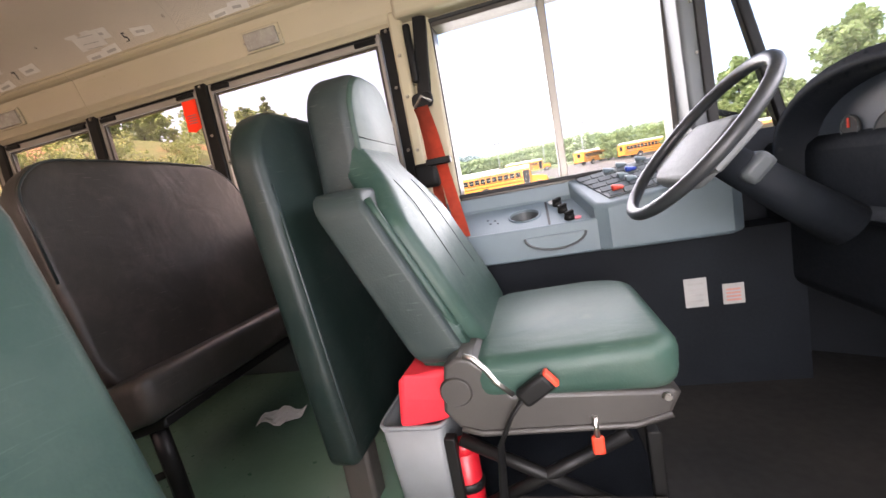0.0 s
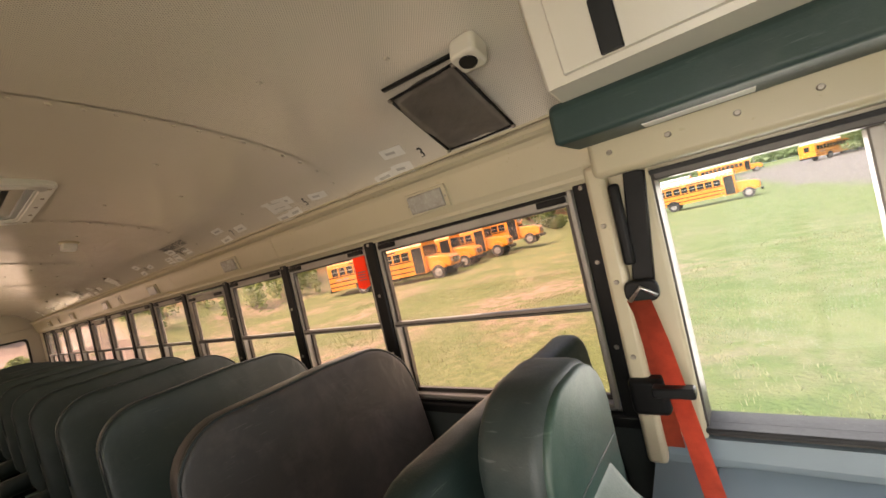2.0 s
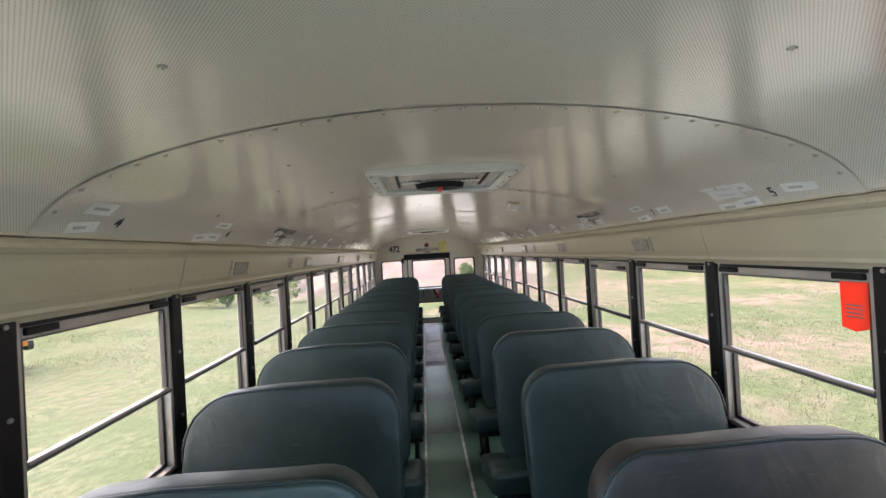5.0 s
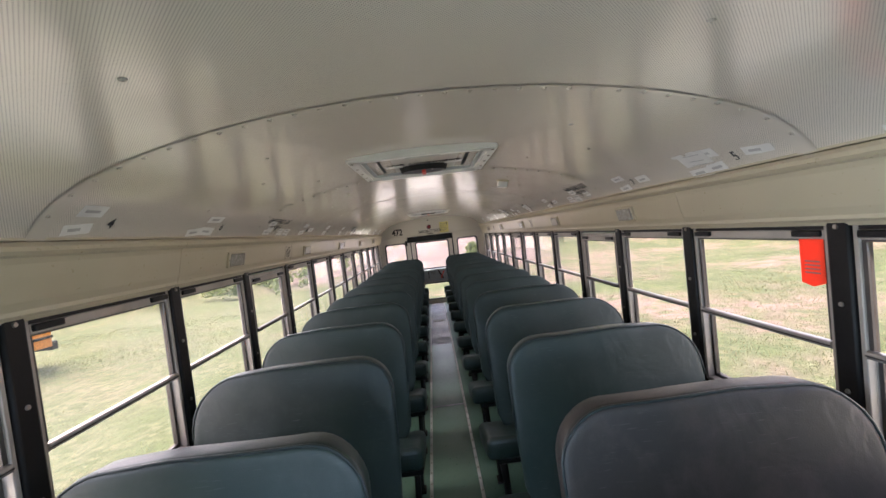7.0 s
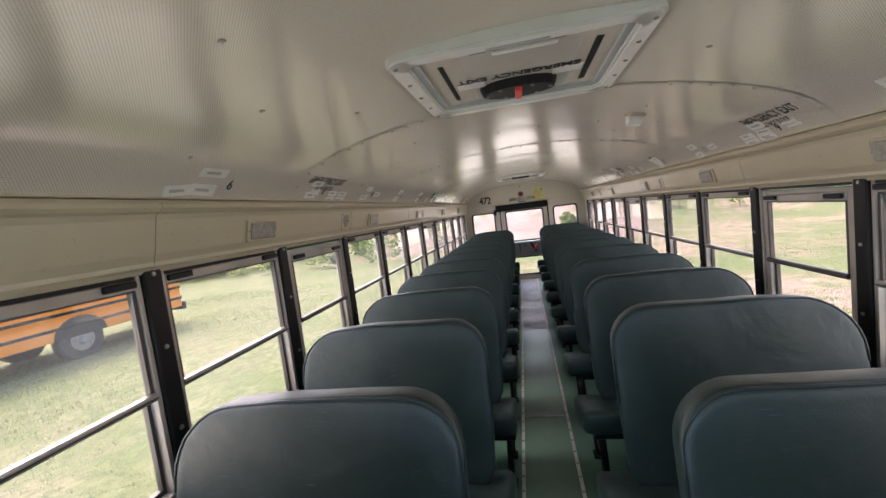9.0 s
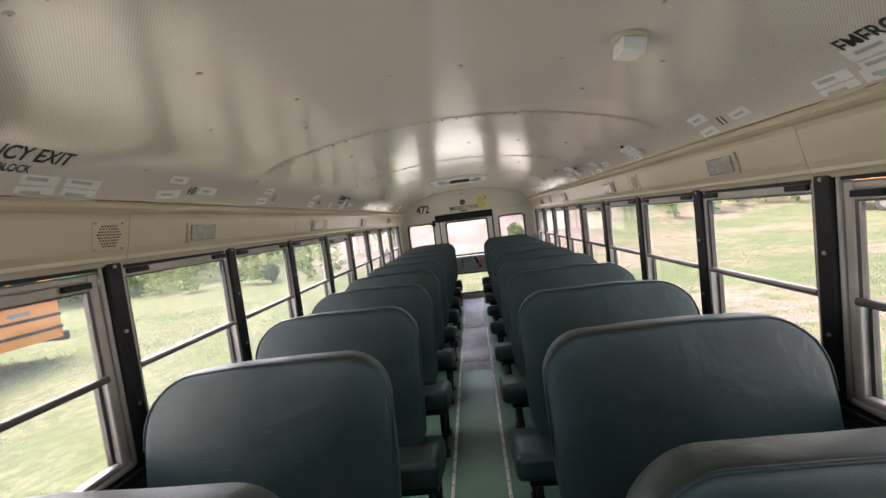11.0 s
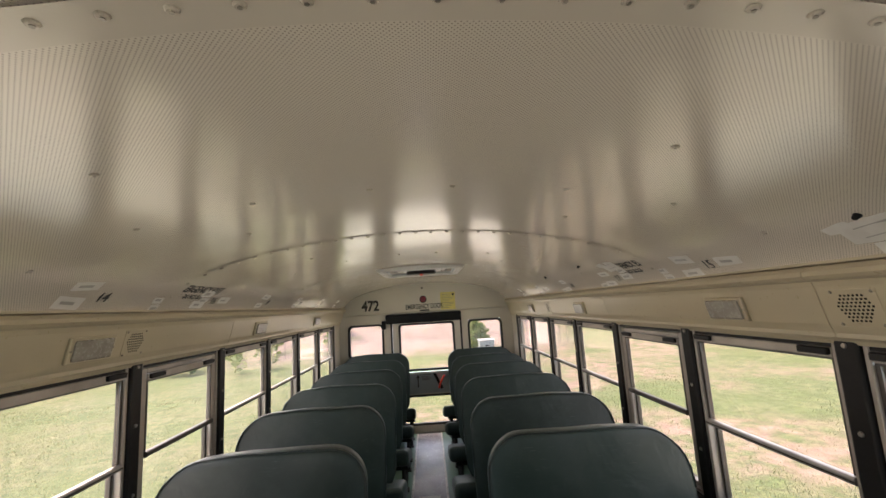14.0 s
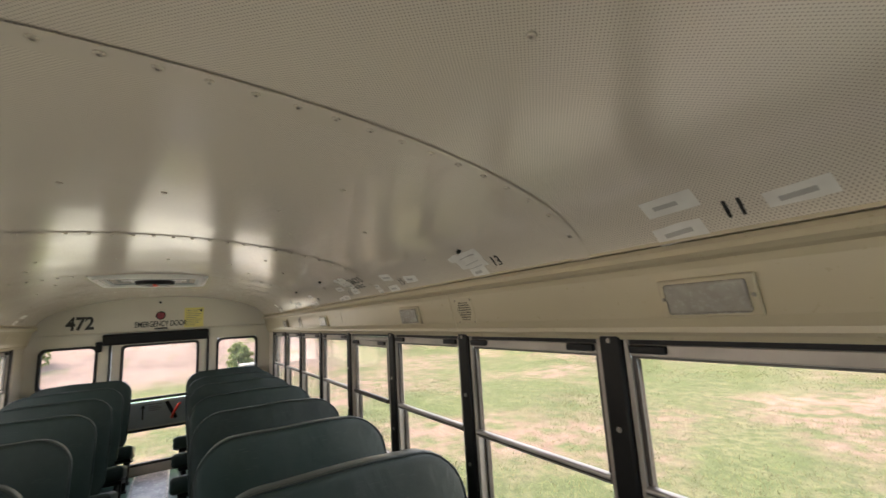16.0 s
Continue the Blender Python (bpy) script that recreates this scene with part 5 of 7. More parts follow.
part("pane", boxm(0.165, 0.515, 1.226, 1.229, 0.745, 1.385), GLASS_CLEAR, dw)
ap = thing("cab_pillar", "grey front cab pillar beside the quarter window", "pillar", kind="structure")
part("pillar", prism(bmesh.new(), [(0.535, 0.72), (0.585, 0.72), (0.56, 1.72), (0.51, 1.72)], "y", 1.06, 1.25, 0.012), PILLAR, ap)
part("black_edge", prism(bmesh.new(), [(0.575, 0.75), (0.603, 0.75), (0.578, 1.72), (0.55, 1.72)], "y", 1.05, 1.075, 0.004), RUBBER, ap)
part("front_post", prism(bmesh.new(), [(0.785, 0.78), (0.818, 0.78), (0.62, 1.72), (0.59, 1.72)], "y", 1.13, 1.17, 0.008), BLACK, ap, "black windscreen post")
for z in (0.9, 1.05, 1.2, 1.35):
    part("rivet", cyl(bmesh.new(), (0.57 - 0.025 * (z - 0.72), 1.06, z), (0.57 - 0.025 * (z - 0.72), 1.056, z), 0.005, 0.003, 8), STEEL, ap)
qg = thing("window_7", "clear quarter window beside the windscreen", "window", kind="structure")
part("pane", boxm(0.56, 0.78, 1.2, 1.204, 0.8, 1.45), GLASS_CLEAR, qg)
ws = thing("window_8", "wide clear windscreen over the dash", "window", kind="structure")
part("pane", prism(bmesh.new(), [(0.81, 1.15), (1.05, 1.02), (1.17, 0.8), (1.2, -1.15), (1.195, -1.15), (1.165, 0.795), (1.047, 1.015), (0.808, 1.145)], "z", 0.78, 1.6), GLASS_CLEAR, ws)
fw = bmesh.new()
prism(fw, [(0.80, 1.26), (1.08, 1.06), (1.21, 0.82), (1.24, -1.24), (1.19, -1.24), (1.16, 0.79), (1.04, 1.01), (0.80, 1.17)], "z", -0.4, 0.78)
prism(fw, [(0.80, 1.26), (1.08, 1.06), (1.21, 0.82), (1.24, -1.24), (1.19, -1.24), (1.16, 0.79), (1.04, 1.01), (0.80, 1.17)], "z", 1.6, 2.05)
tagged(link_mesh("wall_front", fw, CAB_DARK), "dark front bulkhead below and above the windscreen", "wall", kind="structure")

# side console
con = thing("side_console", "grey-blue moulded driver's side console with switches and a cup holder", "console")
part("front_face", boxm(-0.33, 0.25, 0.927, 0.95, 0.5, 0.607, 0.008, 3), CONSOLE, con)
part("window_ledge", prism(bmesh.new(), [(1.145, 0.5), (1.195, 0.5), (1.195, 0.725), (1.165, 0.725), (1.155, 0.68), (1.145, 0.666)], "x", -0.33, 0.2, 0.006), CONSOLE, con)
for x0, x1, zt in ((-0.33, -0.202, 0.617), (0.086, 0.21, 0.617), (-0.202, 0.086, 0.53)):
    bm = boxm(x0, x1, 0.95, 1.146, 0.5, zt)
    for v in bm.verts:
        if v.co.z > 0.6:
            v.co.z += 0.34 * (v.co.y - 1.0)
    part("deck", bm, CONSOLE, con)
CUP = (0.012, 1.05)


def lid_with_hole():
    """A sloping lid with a round hole: rays from the hole's rim to the rounded outline."""
    bm = bmesh.new()
    n = 48
    rows = {}
    for key, zz in (("top", 0.621), ("low", 0.605)):
        rim, edge = [], []
        for i in range(n):
            a = 2 * math.pi * i / n
            dx, dy = math.cos(a), math.sin(a)
            rim.append(bm.verts.new((CUP[0] + 0.05 * dx, CUP[1] + 0.05 * dy, zz)))
            k = min((0.082 - CUP[0]) / dx if dx > 1e-6 else (-0.2 - CUP[0]) / dx if dx < -1e-6 else 9, (1.145 - CUP[1]) / dy if dy > 1e-6 else (0.948 - CUP[1]) / dy if dy < -1e-6 else 9)
            edge.append(bm.verts.new((CUP[0] + k * dx, CUP[1] + k * dy, zz)))
        rows[key] = (rim, edge)
    for i in range(n):
        q = (i + 1) % n
        (r, e), (r2, e2) = rows["top"], rows["low"]
        bm.faces.new((r[i], e[i], e[q], r[q]))
        bm.faces.new((e[i], e2[i], e2[q], e[q]))
        bm.faces.new((r[q], r2[q], r2[i], r[i]))
    bmesh.ops.recalc_face_normals(bm, faces=bm.faces)
    for v in bm.verts:
        v.co.z += 0.34 * (v.co.y - 1.0)
    return bm


part("lid", lid_with_hole(), CONSOLE, con, "hinged grey lid")
well = bmesh.new()
cyl(well, (*CUP, 0.545), (*CUP, 0.64), 0.042, 0.05, 28, caps=False)
for v in well.verts:
    if v.co.z > 0.6:
        v.co.z += 0.34 * (v.co.y - CUP[1]) - 0.01
bmesh.ops.create_circle(well, cap_ends=True, segments=28, radius=0.042, matrix=Matrix.Translation((*CUP, 0.546)))
part("cup_well", well, CONSOLE_DK, con, "dark round cup holder")
part("cup_rim", tube(bmesh.new(), [(CUP[0] + 0.05 * math.cos(2 * math.pi * i / 28), CUP[1] + 0.05 * math.sin(2 * math.pi * i / 28), 0.639 + 0.34 * 0.05 * math.sin(2 * math.pi * i / 28)) for i in range(28)], 0.004, 6, True), CONSOLE, con)
deck_tilt = pose(0, 0, 0, 18.8, 0, 0)


def on_deck(x, y, lift=0.0):
    return Matrix.Translation((x, y, 0.617 + 0.34 * (y - 1.0) + lift)) @ deck_tilt


b = boxm(-0.0035, 0.0035, -0.1, 0.1, -0.004, 0.0045)
b.transform(on_deck(0.086, 1.047))
part("groove", b, BLACK, con)
for xx, yy in ((0.122, 1.105), (0.134, 1.045), (0.148, 0.985)):
    b = cyl(bmesh.new(), (0, 0, -0.002), (0, 0, 0.016), 0.017, 0.014, 16)
    b.transform(on_deck(xx, yy))
    kb = part("knob", b, BLACK, con, "black rotary knob")
    b = boxm(-0.016, 0.016, -0.0045, 0.0045, 0.016, 0.028, 0.002, 1)
    b.transform(on_deck(xx, yy) @ pose(0, 0, 0, 0, 0, 35))
    part("grip", b, BLACK, kb)
for x0, y0 in ((-0.1, 1.03), (-0.085, 1.05), (-0.11, 1.06), (-0.075, 1.025)):
    b = cyl(bmesh.new(), (0, 0, 0.003), (0, 0, 0.0055), 0.004, 0.003, 8)
    b.transform(on_deck(x0, y0))
    part("rivet", b, BLACK, con)
b = cyl(bmesh.new(), (0, 0, 0), (0, 0, 0.003), 0.011, None, 12)
b.transform(on_deck(0.172, 0.982))
part("pink_dot", b, mat("pink_sticker", (0.8, 0.18, 0.22), None, 0.5), con)
b = cyl(bmesh.new(), (0, 0, 0), (0, 0, 0.003), 0.017, None, 16)
b.transform(on_deck(0.112, 1.135))
part("white_dot", b, WHITE, con, "white round sticker")
tray = prism(bmesh.new(), [(0.16 * math.cos(a) * 0.55 + 0.095, 0.575 + 0.045 * math.sin(a)) for a in [math.pi + math.pi * i / 12 for i in range(13)]], "y", 0.912, 0.93)
part("map_pocket", tray, CONSOLE, con, "half-round map pocket")
part("pocket_edge", tube(bmesh.new(), [(0.16 * math.cos(a) * 0.55 + 0.095, 0.911, 0.575 + 0.045 * math.sin(a)) for a in [math.pi + math.pi * i / 12 for i in range(13)]], 0.004, 6), CONSOLE_DK, con)
# raised switch panel
def panel_z(x, y):
    return 0.665 + 0.34 * (y - 0.965) + 0.11 * (x - 0.245)


sw_out = [(0.25, 0.905), (0.56, 0.905), (0.6, 0.95), (0.6, 1.19), (0.165, 1.19), (0.17, 1.16), (0.215, 0.93)]
swb = prism(bmesh.new(), sw_out, "z", 0.5, 0.64, 0.012, seg=3)
for v in swb.verts:
    if v.co.z > 0.6:
        v.co.z = panel_z(v.co.x, v.co.y) - (0.64 - v.co.z)
part("switch_panel", swb, CONSOLE, con, "raised grey switch panel")
tilt = Matrix((Vector((1, 0, 0.11)).normalized(), Vector((0, 1, 0.34)).normalized(), Vector((-0.11, -0.34, 1)).normalized())).transposed().to_4x4()


def on_panel(x, y, lift=0.0):
    return Matrix.Translation((x, y, panel_z(x, y) + lift)) @ tilt


plate = prism(bmesh.new(), [(0.262, 0.94), (0.56, 0.94), (0.575, 1.165), (0.195, 1.165)], "z", 0, 0.004)
for v in plate.verts:
    v.co.z = panel_z(v.co.x, v.co.y) + (0.004 if v.co.z > 0.002 else 0.0)
part("switch_plate", plate, CONSOLE_DK, con, "charcoal switch plate")
for j in range(5):
    for i in range(9):
        x, y = 0.285 - 0.016 * j + 0.041 * i, 0.962 + 0.044 * j
        if x > 0.555 or x < 0.215:
            continue
        b = boxm(-0.0193, 0.0193, -0.0205, 0.0205, 0.003, 0.008, 0.002, 1)
        b.transform(on_panel(x, y))
        part("blank_key", b, KEY, con)
for x, y, mt, lb in ((0.301, 1.141, CONSOLE, "grey rocker"), (0.405, 1.165, CONSOLE, "grey rocker"), (0.344, 1.16, CONSOLE, "grey rocker"), (0.328, 1.065, CONSOLE, "grey rocker"), (0.342, 1.024, CONSOLE, "grey rocker"), (0.295, 0.98, RED, "orange-red hazard switch"), (0.36, 1.1, mat("blue_switch", (0.03, 0.07, 0.4), None, 0.4), "blue switch")):
    b = boxm(-0.017, 0.017, -0.01, 0.01, 0.006, 0.024, 0.005, 2)
    for v in b.verts:
        if v.co.z > 0.015 and v.co.x > 0:
            v.co.z -= 0.009
    b.transform(on_panel(x, y))
    part("switch", b, mt, con, lb)
b = cyl(bmesh.new(), (0, 0, 0.003), (0, 0, 0.014), 0.016, 0.013, 16)
b.transform(on_panel(0.345, 0.945))
part("push_button", b, ALU, con, "bright push button")
kick = bmesh.new()
box(kick, -0.4, 0.75, 0.975, 1.19, 0.0, 0.5)
box(kick, 0.601, 0.8, 1.1, 1.192, 0.5, 0.785)
tagged(link_mesh("cab_side_panel", kick, CAB_DARK), "black cab side panel below the console", "wall panel", kind="structure")
for x0, x1, z0, z1, mt, lb in ((0.44, 0.5, 0.268, 0.362, DULL_LABEL, "white printed safety sticker"), (0.54, 0.595, 0.268, 0.333, DULL_LABEL, "white and red warning sticker")):
    t = thing("safety_sticker", lb + " on the black cab panel", "sticker")
    part("label", boxm(x0, x1, 0.972, 0.975, z0, z1), mt, t)
    for i in range(4):
        zz = z1 - 0.015 - i * (z1 - z0 - 0.02) / 4
        part("print_line", boxm(x0 + 0.008, x1 - 0.01, 0.9705, 0.972, zz - 0.006, zz), FADED_RED if lb.startswith("white and") else FAINT_INK, t)

# dash
da = thing("dashboard", "dark moulded dashboard with a hooded instrument cluster", "dashboard")
part("body", boxm(0.72, 1.15, -0.35, 1.15, 0.3, 0.74, 0.04, 3), CAB_DARK, da)
ARCH = [(0.26, 0.54), (0.94, 0.54), (0.94, 0.66)] + [(0.6 + 0.34 * math.cos(a), 0.66 + 0.235 * math.sin(a) ** 0.75) for a in [math.pi * i / 18 for i in range(1, 18)]] + [(0.26, 0.66)]
ARCH_IN = [(0.6 + (y - 0.6) * 0.86, 0.68 + (z - 0.68) * 0.8) for y, z in ARCH]
hood = ring_frame(bmesh.new(), "x", 0.665, 1.0, ARCH, ARCH_IN)
bmesh.ops.bevel(hood, geom=[e for e in hood.edges if abs(e.verts[0].co.x - 0.665) < 1e-4 and abs(e.verts[1].co.x - 0.665) < 1e-4], offset=0.012, segments=2, affect='EDGES')
smooth(part("hood", hood, CAB_DARK, da, "black arched cluster hood"))
part("face", prism(bmesh.new(), ARCH_IN, "x", 0.745, 0.76), CLUSTER, da, "blue-grey gauge face")
part("hood_back", prism(bmesh.new(), ARCH_IN, "x", 0.97, 1.0), CAB_DARK, da)
for yy, zz, rr in ((0.5, 0.72, 0.05), (0.64, 0.72, 0.05), (0.76, 0.745, 0.028), (0.76, 0.675, 0.028)):
    g = part("gauge", cyl(bmesh.new(), (0.745, yy, zz), (0.739, yy, zz), rr, rr * 0.96, 20), INK, da)
    part("gauge_ring", tube(bmesh.new(), [(0.739, yy + rr * math.cos(a * math.pi / 10), zz + rr * math.sin(a * math.pi / 10)) for a in range(20)], 0.0025, 6, True), CONSOLE_DK, g)
    part("needle", boxm(0.735, 0.738, yy - 0.002, yy + 0.002, zz, zz + rr * 0.8), RED, g, "thin red needle")

# steering wheel
sw = thing("steering_wheel", "grey steering wheel with a broad two-spoke hub", "steering wheel", Matrix.Translation((0.43, 0.60, 0.755)) @ pose(0, 0, 0, 0, -46, 0))
RW = 0.185
part("rim", tube(bmesh.new(), [(RW * math.cos(2 * math.pi * i / 40), RW * math.sin(2 * math.pi * i / 40), 0) for i in range(40)], 0.0135, 10, True), RIM_GRIP, sw, "black grip rim")
hub = prism(bmesh.new(), rounded(-0.095, 0.06, -0.12, 0.12, 0.04), "z", -0.045, -0.003, 0.016, seg=3)
smooth(part("hub", hub, HUB_GREY, sw, "grey padded hub"))
for a in (1, -1):
    part("spoke", prism(bmesh.new(), [(-0.075, a * 0.1), (0.045, a * 0.1), (0.035, a * 0.178), (-0.06, a * 0.17)][::a], "z", -0.03, -0.008, 0.006), HUB_GREY, sw)
part("column", cyl(bmesh.new(), (0, 0, -0.05), (0.02, 0, -0.34), 0.036, 0.048, 16), CAB_DARK, sw, "black steering column")
stalk = tube(bmesh.new(), [(0.0, 0.03, -0.1), (-0.02, 0.12, -0.1), (-0.05, 0.19, -0.09)], 0.009, 8)
part("stalk", stalk, GREY_PLASTIC, sw, "grey turn stalk")
cl = part("clamp", boxm(-0.02, 0.045, -0.05, 0.05, -0.14, -0.1, 0.012, 2), CONSOLE_DK, sw)


# driver's seat
ds = thing("driver_chair", "sea-green vinyl driver's seat with a tall headrest on a grey base", "driver seat", Matrix.Translation((-0.04, 0.575, 0.0)))
cu = bmesh.new()
prism(cu, rounded(-0.06, 0.283, -0.3, 0.155, (0.04, 0.05, 0.11, 0.06), 6), "z", 0.375, 0.462, 0.03, seg=4)
for v in cu.verts:
    bulge = 1 - min(1.0, ((v.co.y + 0.07) / 0.24) ** 2)
    if v.co.z > 0.42:
        v.co.z += 0.014 * bulge + 0.02 * (v.co.x - 0.1) - 0.012 * max(0.0, 0.02 - v.co.x) / 0.08
    else:
        v.co.x += 0.012 * (0.1 - v.co.x)
smooth(part("cushion", cu, DRV_VINYL, ds))


def back_x(z):
    """The rear line of the leaning seat back."""
    return -0.147 - 0.43 * (z - 0.436)


def back_slab(outline, x0, x1, bevel, seg=4):
    bm = prism(bmesh.new(), outline, "x", x0, x1, bevel, seg=seg)
    for v in bm.verts:
        v.co.x += back_x(v.co.z)
    return bm


bo = rounded(-0.245, 0.245, 0.42, 0.812, (0.05, 0.05, 0.06, 0.06), 7)
smooth(part("backrest", back_slab(bo, -0.018, 0.085, 0.012), DRV_SIDE, ds, "grey-green seat back shell"))
# the front pad narrows from the shoulders into the headrest
def pad_outline(y0, y1, z0, shoulder, neck, grow=0.0):
    yc, w = 0.045, 0.12 + grow
    pts = [(y0 + 0.03, z0), (y1 - 0.03, z0), (y1, z0 + 0.05), (y1, shoulder - 0.12)]
    for a in range(1, 8):
        t = a / 8
        q = t * t * (3 - 2 * t)
        pts.append((y1 + (yc + w - y1) * q, shoulder - 0.12 + 0.17 * t))
    pts.append((yc + w, neck))
    pts.append((yc - w, neck))
    for a in range(7, 0, -1):
        t = a / 8
        q = t * t * (3 - 2 * t)
        pts.append((y0 + (yc - w - y0) * q, shoulder - 0.12 + 0.17 * t))
    return pts + [(y0, shoulder - 0.12), (y0, z0 + 0.05)]


pad = back_slab(pad_outline(-0.205, 0.228, 0.43, 0.83, 0.93), 0.04, 0.125, 0.028)
for v in pad.verts:
    t = min(1.0, max(0.0, (v.co.z - 0.74) / 0.18))
    v.co.x -= 0.03 * t * t * (3 - 2 * t)
smooth(part("back_pad", pad, DRV_VINYL, ds, "sea-green back pad"))
hr = prism(bmesh.new(), rounded(-0.08, 0.225, 0.78, 1.106, (0.03, 0.03, 0.12, 0.12), 9), "x", -0.37, -0.262, 0.024, seg=4)
headrest = smooth(part("headrest", hr, DRV_SIDE, ds, "dark grey-green headrest shell"))
smooth(part("headrest_front", prism(bmesh.new(), rounded(-0.07, 0.215, 0.79, 1.096, (0.03, 0.03, 0.11, 0.11), 9), "x", -0.275, -0.256, 0.008, seg=3), DRV_VINYL, headrest, "sea-green headrest front"))
part("headrest_seam", tube(bmesh.new(), [(-0.2558, y, 0.935) for y in (-0.06, -0.02, 0.1, 0.2)], 0.0016, 6), DRV_SIDE, headrest)
for yy in (-0.212, 0.212):
    pts = [(back_x(z) + 0.088, yy, z) for z in (0.46, 0.55, 0.65, 0.74, 0.785)]
    part("piping", tube(bmesh.new(), pts, 0.009, 8), DRV_VINYL, ds)
for yy in (-0.07, 0.11):
    pts = []
    for q in range(13):
        z = 0.57 + 0.021 * q
        pts.append((back_x(z) + 0.1252 - 0.03 * sstep(0.74, 0.92, z), yy + (z - 0.45) * (0.045 - yy) * 0.5, z))
    part("seam", tube(bmesh.new(), pts, 0.0013, 5), DRV_SIDE, ds)
lower = prism(bmesh.new(), [(-0.16, 0.42), (-0.09, 0.41), (-0.05, 0.43), (-0.075, 0.5), (-0.115, 0.55), (-0.2, 0.55)], "y", -0.225, 0.225, 0.015)
smooth(part("lumbar_skirt", lower, DRV_VINYL, ds, "sea-green lower back cover"))
base = prism(bmesh.new(), [(-0.115, 0.36), (-0.1, 0.45), (-0.075, 0.466), (-0.05, 0.462), (-0.028, 0.44), (-0.014, 0.415), (0.012, 0.388), (0.26, 0.38), (0.272, 0.372), (0.255, 0.335), (0.2, 0.318), (-0.05, 0.312), (-0.09, 0.325)], "y", -0.295, 0.15, 0.008)
part("seat_pan", base, SEAT_BASE, ds, "grey-brown seat pan")
part("pan_rim", tube(bmesh.new(), [(-0.085, -0.296, 0.326), (-0.05, -0.297, 0.315), (0.08, -0.297, 0.318), (0.2, -0.297, 0.321), (0.255, -0.296, 0.338)], 0.006, 6), SEAT_BASE, ds)
part("recliner_cover", cyl(bmesh.new(), (-0.085, -0.294, 0.4), (-0.085, -0.3, 0.4), 0.03, 0.026, 20), SEAT_BASE, ds)
part("pan_trim", tube(bmesh.new(), [(-0.062, -0.292, 0.468), (-0.045, -0.296, 0.463), (-0.026, -0.298, 0.442), (-0.012, -0.298, 0.417), (0.014, -0.298, 0.39)], 0.0055, 6), ALU, ds, "bright metal trim")
part("pan_bolt", cyl(bmesh.new(), (0.25, -0.296, 0.37), (0.25, -0.302, 0.37), 0.008, 0.006, 10), ALU, ds)
part("belt_end", prism(bmesh.new(), [(-0.13, 0.4), (-0.06, 0.4), (-0.075, 0.47), (-0.105, 0.49)], "y", 0.24, 0.246), BELT, ds, "red-orange lap webbing")
for a, c in (((-0.12, 0.24), (0.2, 0.06)), ((0.2, 0.24), (-0.12, 0.06))):
    part("scissor_arm", tube(bmesh.new(), [(a[0], -0.2, a[1]), (c[0], -0.2, c[1])], 0.014, 8), BLACK, ds)
part("base_frame", boxm(-0.16, 0.26, -0.22, 0.22, 0.0, 0.05, 0.008, 2), CAB_DARK, ds)
for xx in (0.24, -0.14):
    part("upright", boxm(xx - 0.012, xx + 0.012, -0.215, -0.19, 0.05, 0.25, 0.003, 1), BLACK, ds)
part("side_rail", boxm(-0.02, 0.25, -0.236, -0.22, 0.1, 0.12, 0.004, 1), ALU_DARK, ds)
part("handle_tab", boxm(0.128, 0.148, -0.306, -0.296, 0.27, 0.305, 0.003, 1), RED, ds, "red adjuster tab")
part("handle_stem", cyl(bmesh.new(), (0.138, -0.302, 0.303), (0.138, -0.298, 0.34), 0.005, None, 8), ALU, ds)
bm = boxm(-0.04, 0.034, -0.013, 0.013, -0.022, 0.022, 0.009, 2)
BUCKLE = Matrix.Translation((0.055, -0.318, 0.41)) @ pose(0, 0, 0, 0, -36, 0) @ Matrix.Diagonal((0.85, 0.85, 0.8, 1))
bm.transform(BUCKLE)
bk = part("belt_buckle", bm, BLACK, ds, "black belt buckle")
bm = boxm(0.03, 0.041, -0.011, 0.011, -0.02, 0.02, 0.003, 1)
bm.transform(BUCKLE)
part("buckle_button", bm, RED, bk, "red release button")
part("buckle_strap", tube(bmesh.new(), [(0.032, -0.318, 0.393), (0.008, -0.316, 0.36), (-0.02, -0.312, 0.3), (-0.035, -0.29, 0.17), (-0.04, -0.26, 0.05)], 0.009, 6, flat=0.4), BLACK, ds, "black buckle strap")

# shoulder belt
sb = thing("shoulder_belt", "red-orange shoulder belt on a black height track", "seat belt")
part("track", prism(bmesh.new(), [(-0.29, 1.15), (-0.245, 1.13), (-0.215, 1.415), (-0.26, 1.43)], "y", 1.14, 1.163, 0.004), BLACK, sb, "black adjuster track")
part("slider", boxm(-0.297, -0.272, 1.118, 1.142, 1.19, 1.4, 0.008, 2), BLACK, sb)
part("guide", prism(bmesh.new(), rounded(-0.31, -0.235, 1.095, 1.15, 0.02), "y", 1.115, 1.135, 0.006), BLACK, sb, "black belt guide")
part("guide_ring", tube(bmesh.new(), [(-0.3, 1.11, 1.1), (-0.27, 1.105, 1.135), (-0.24, 1.11, 1.11)], 0.005, 6), ALU, sb)


def webbing(pts, w):
    bm = bmesh.new()
    L, R = [], []
    for x, y, z in pts:
        L.append(((x - w / 2, y, z)))
        R.append(((x + w / 2, y, z)))
    va, vb = [bm.verts.new(p) for p in L], [bm.verts.new(p) for p in R]
    for i in range(len(pts) - 1):
        bm.faces.new((va[i], vb[i], vb[i + 1], va[i + 1])).smooth = True
    bmesh.ops.solidify(bm, geom=bm.faces[:], thickness=0.002)
    return bm


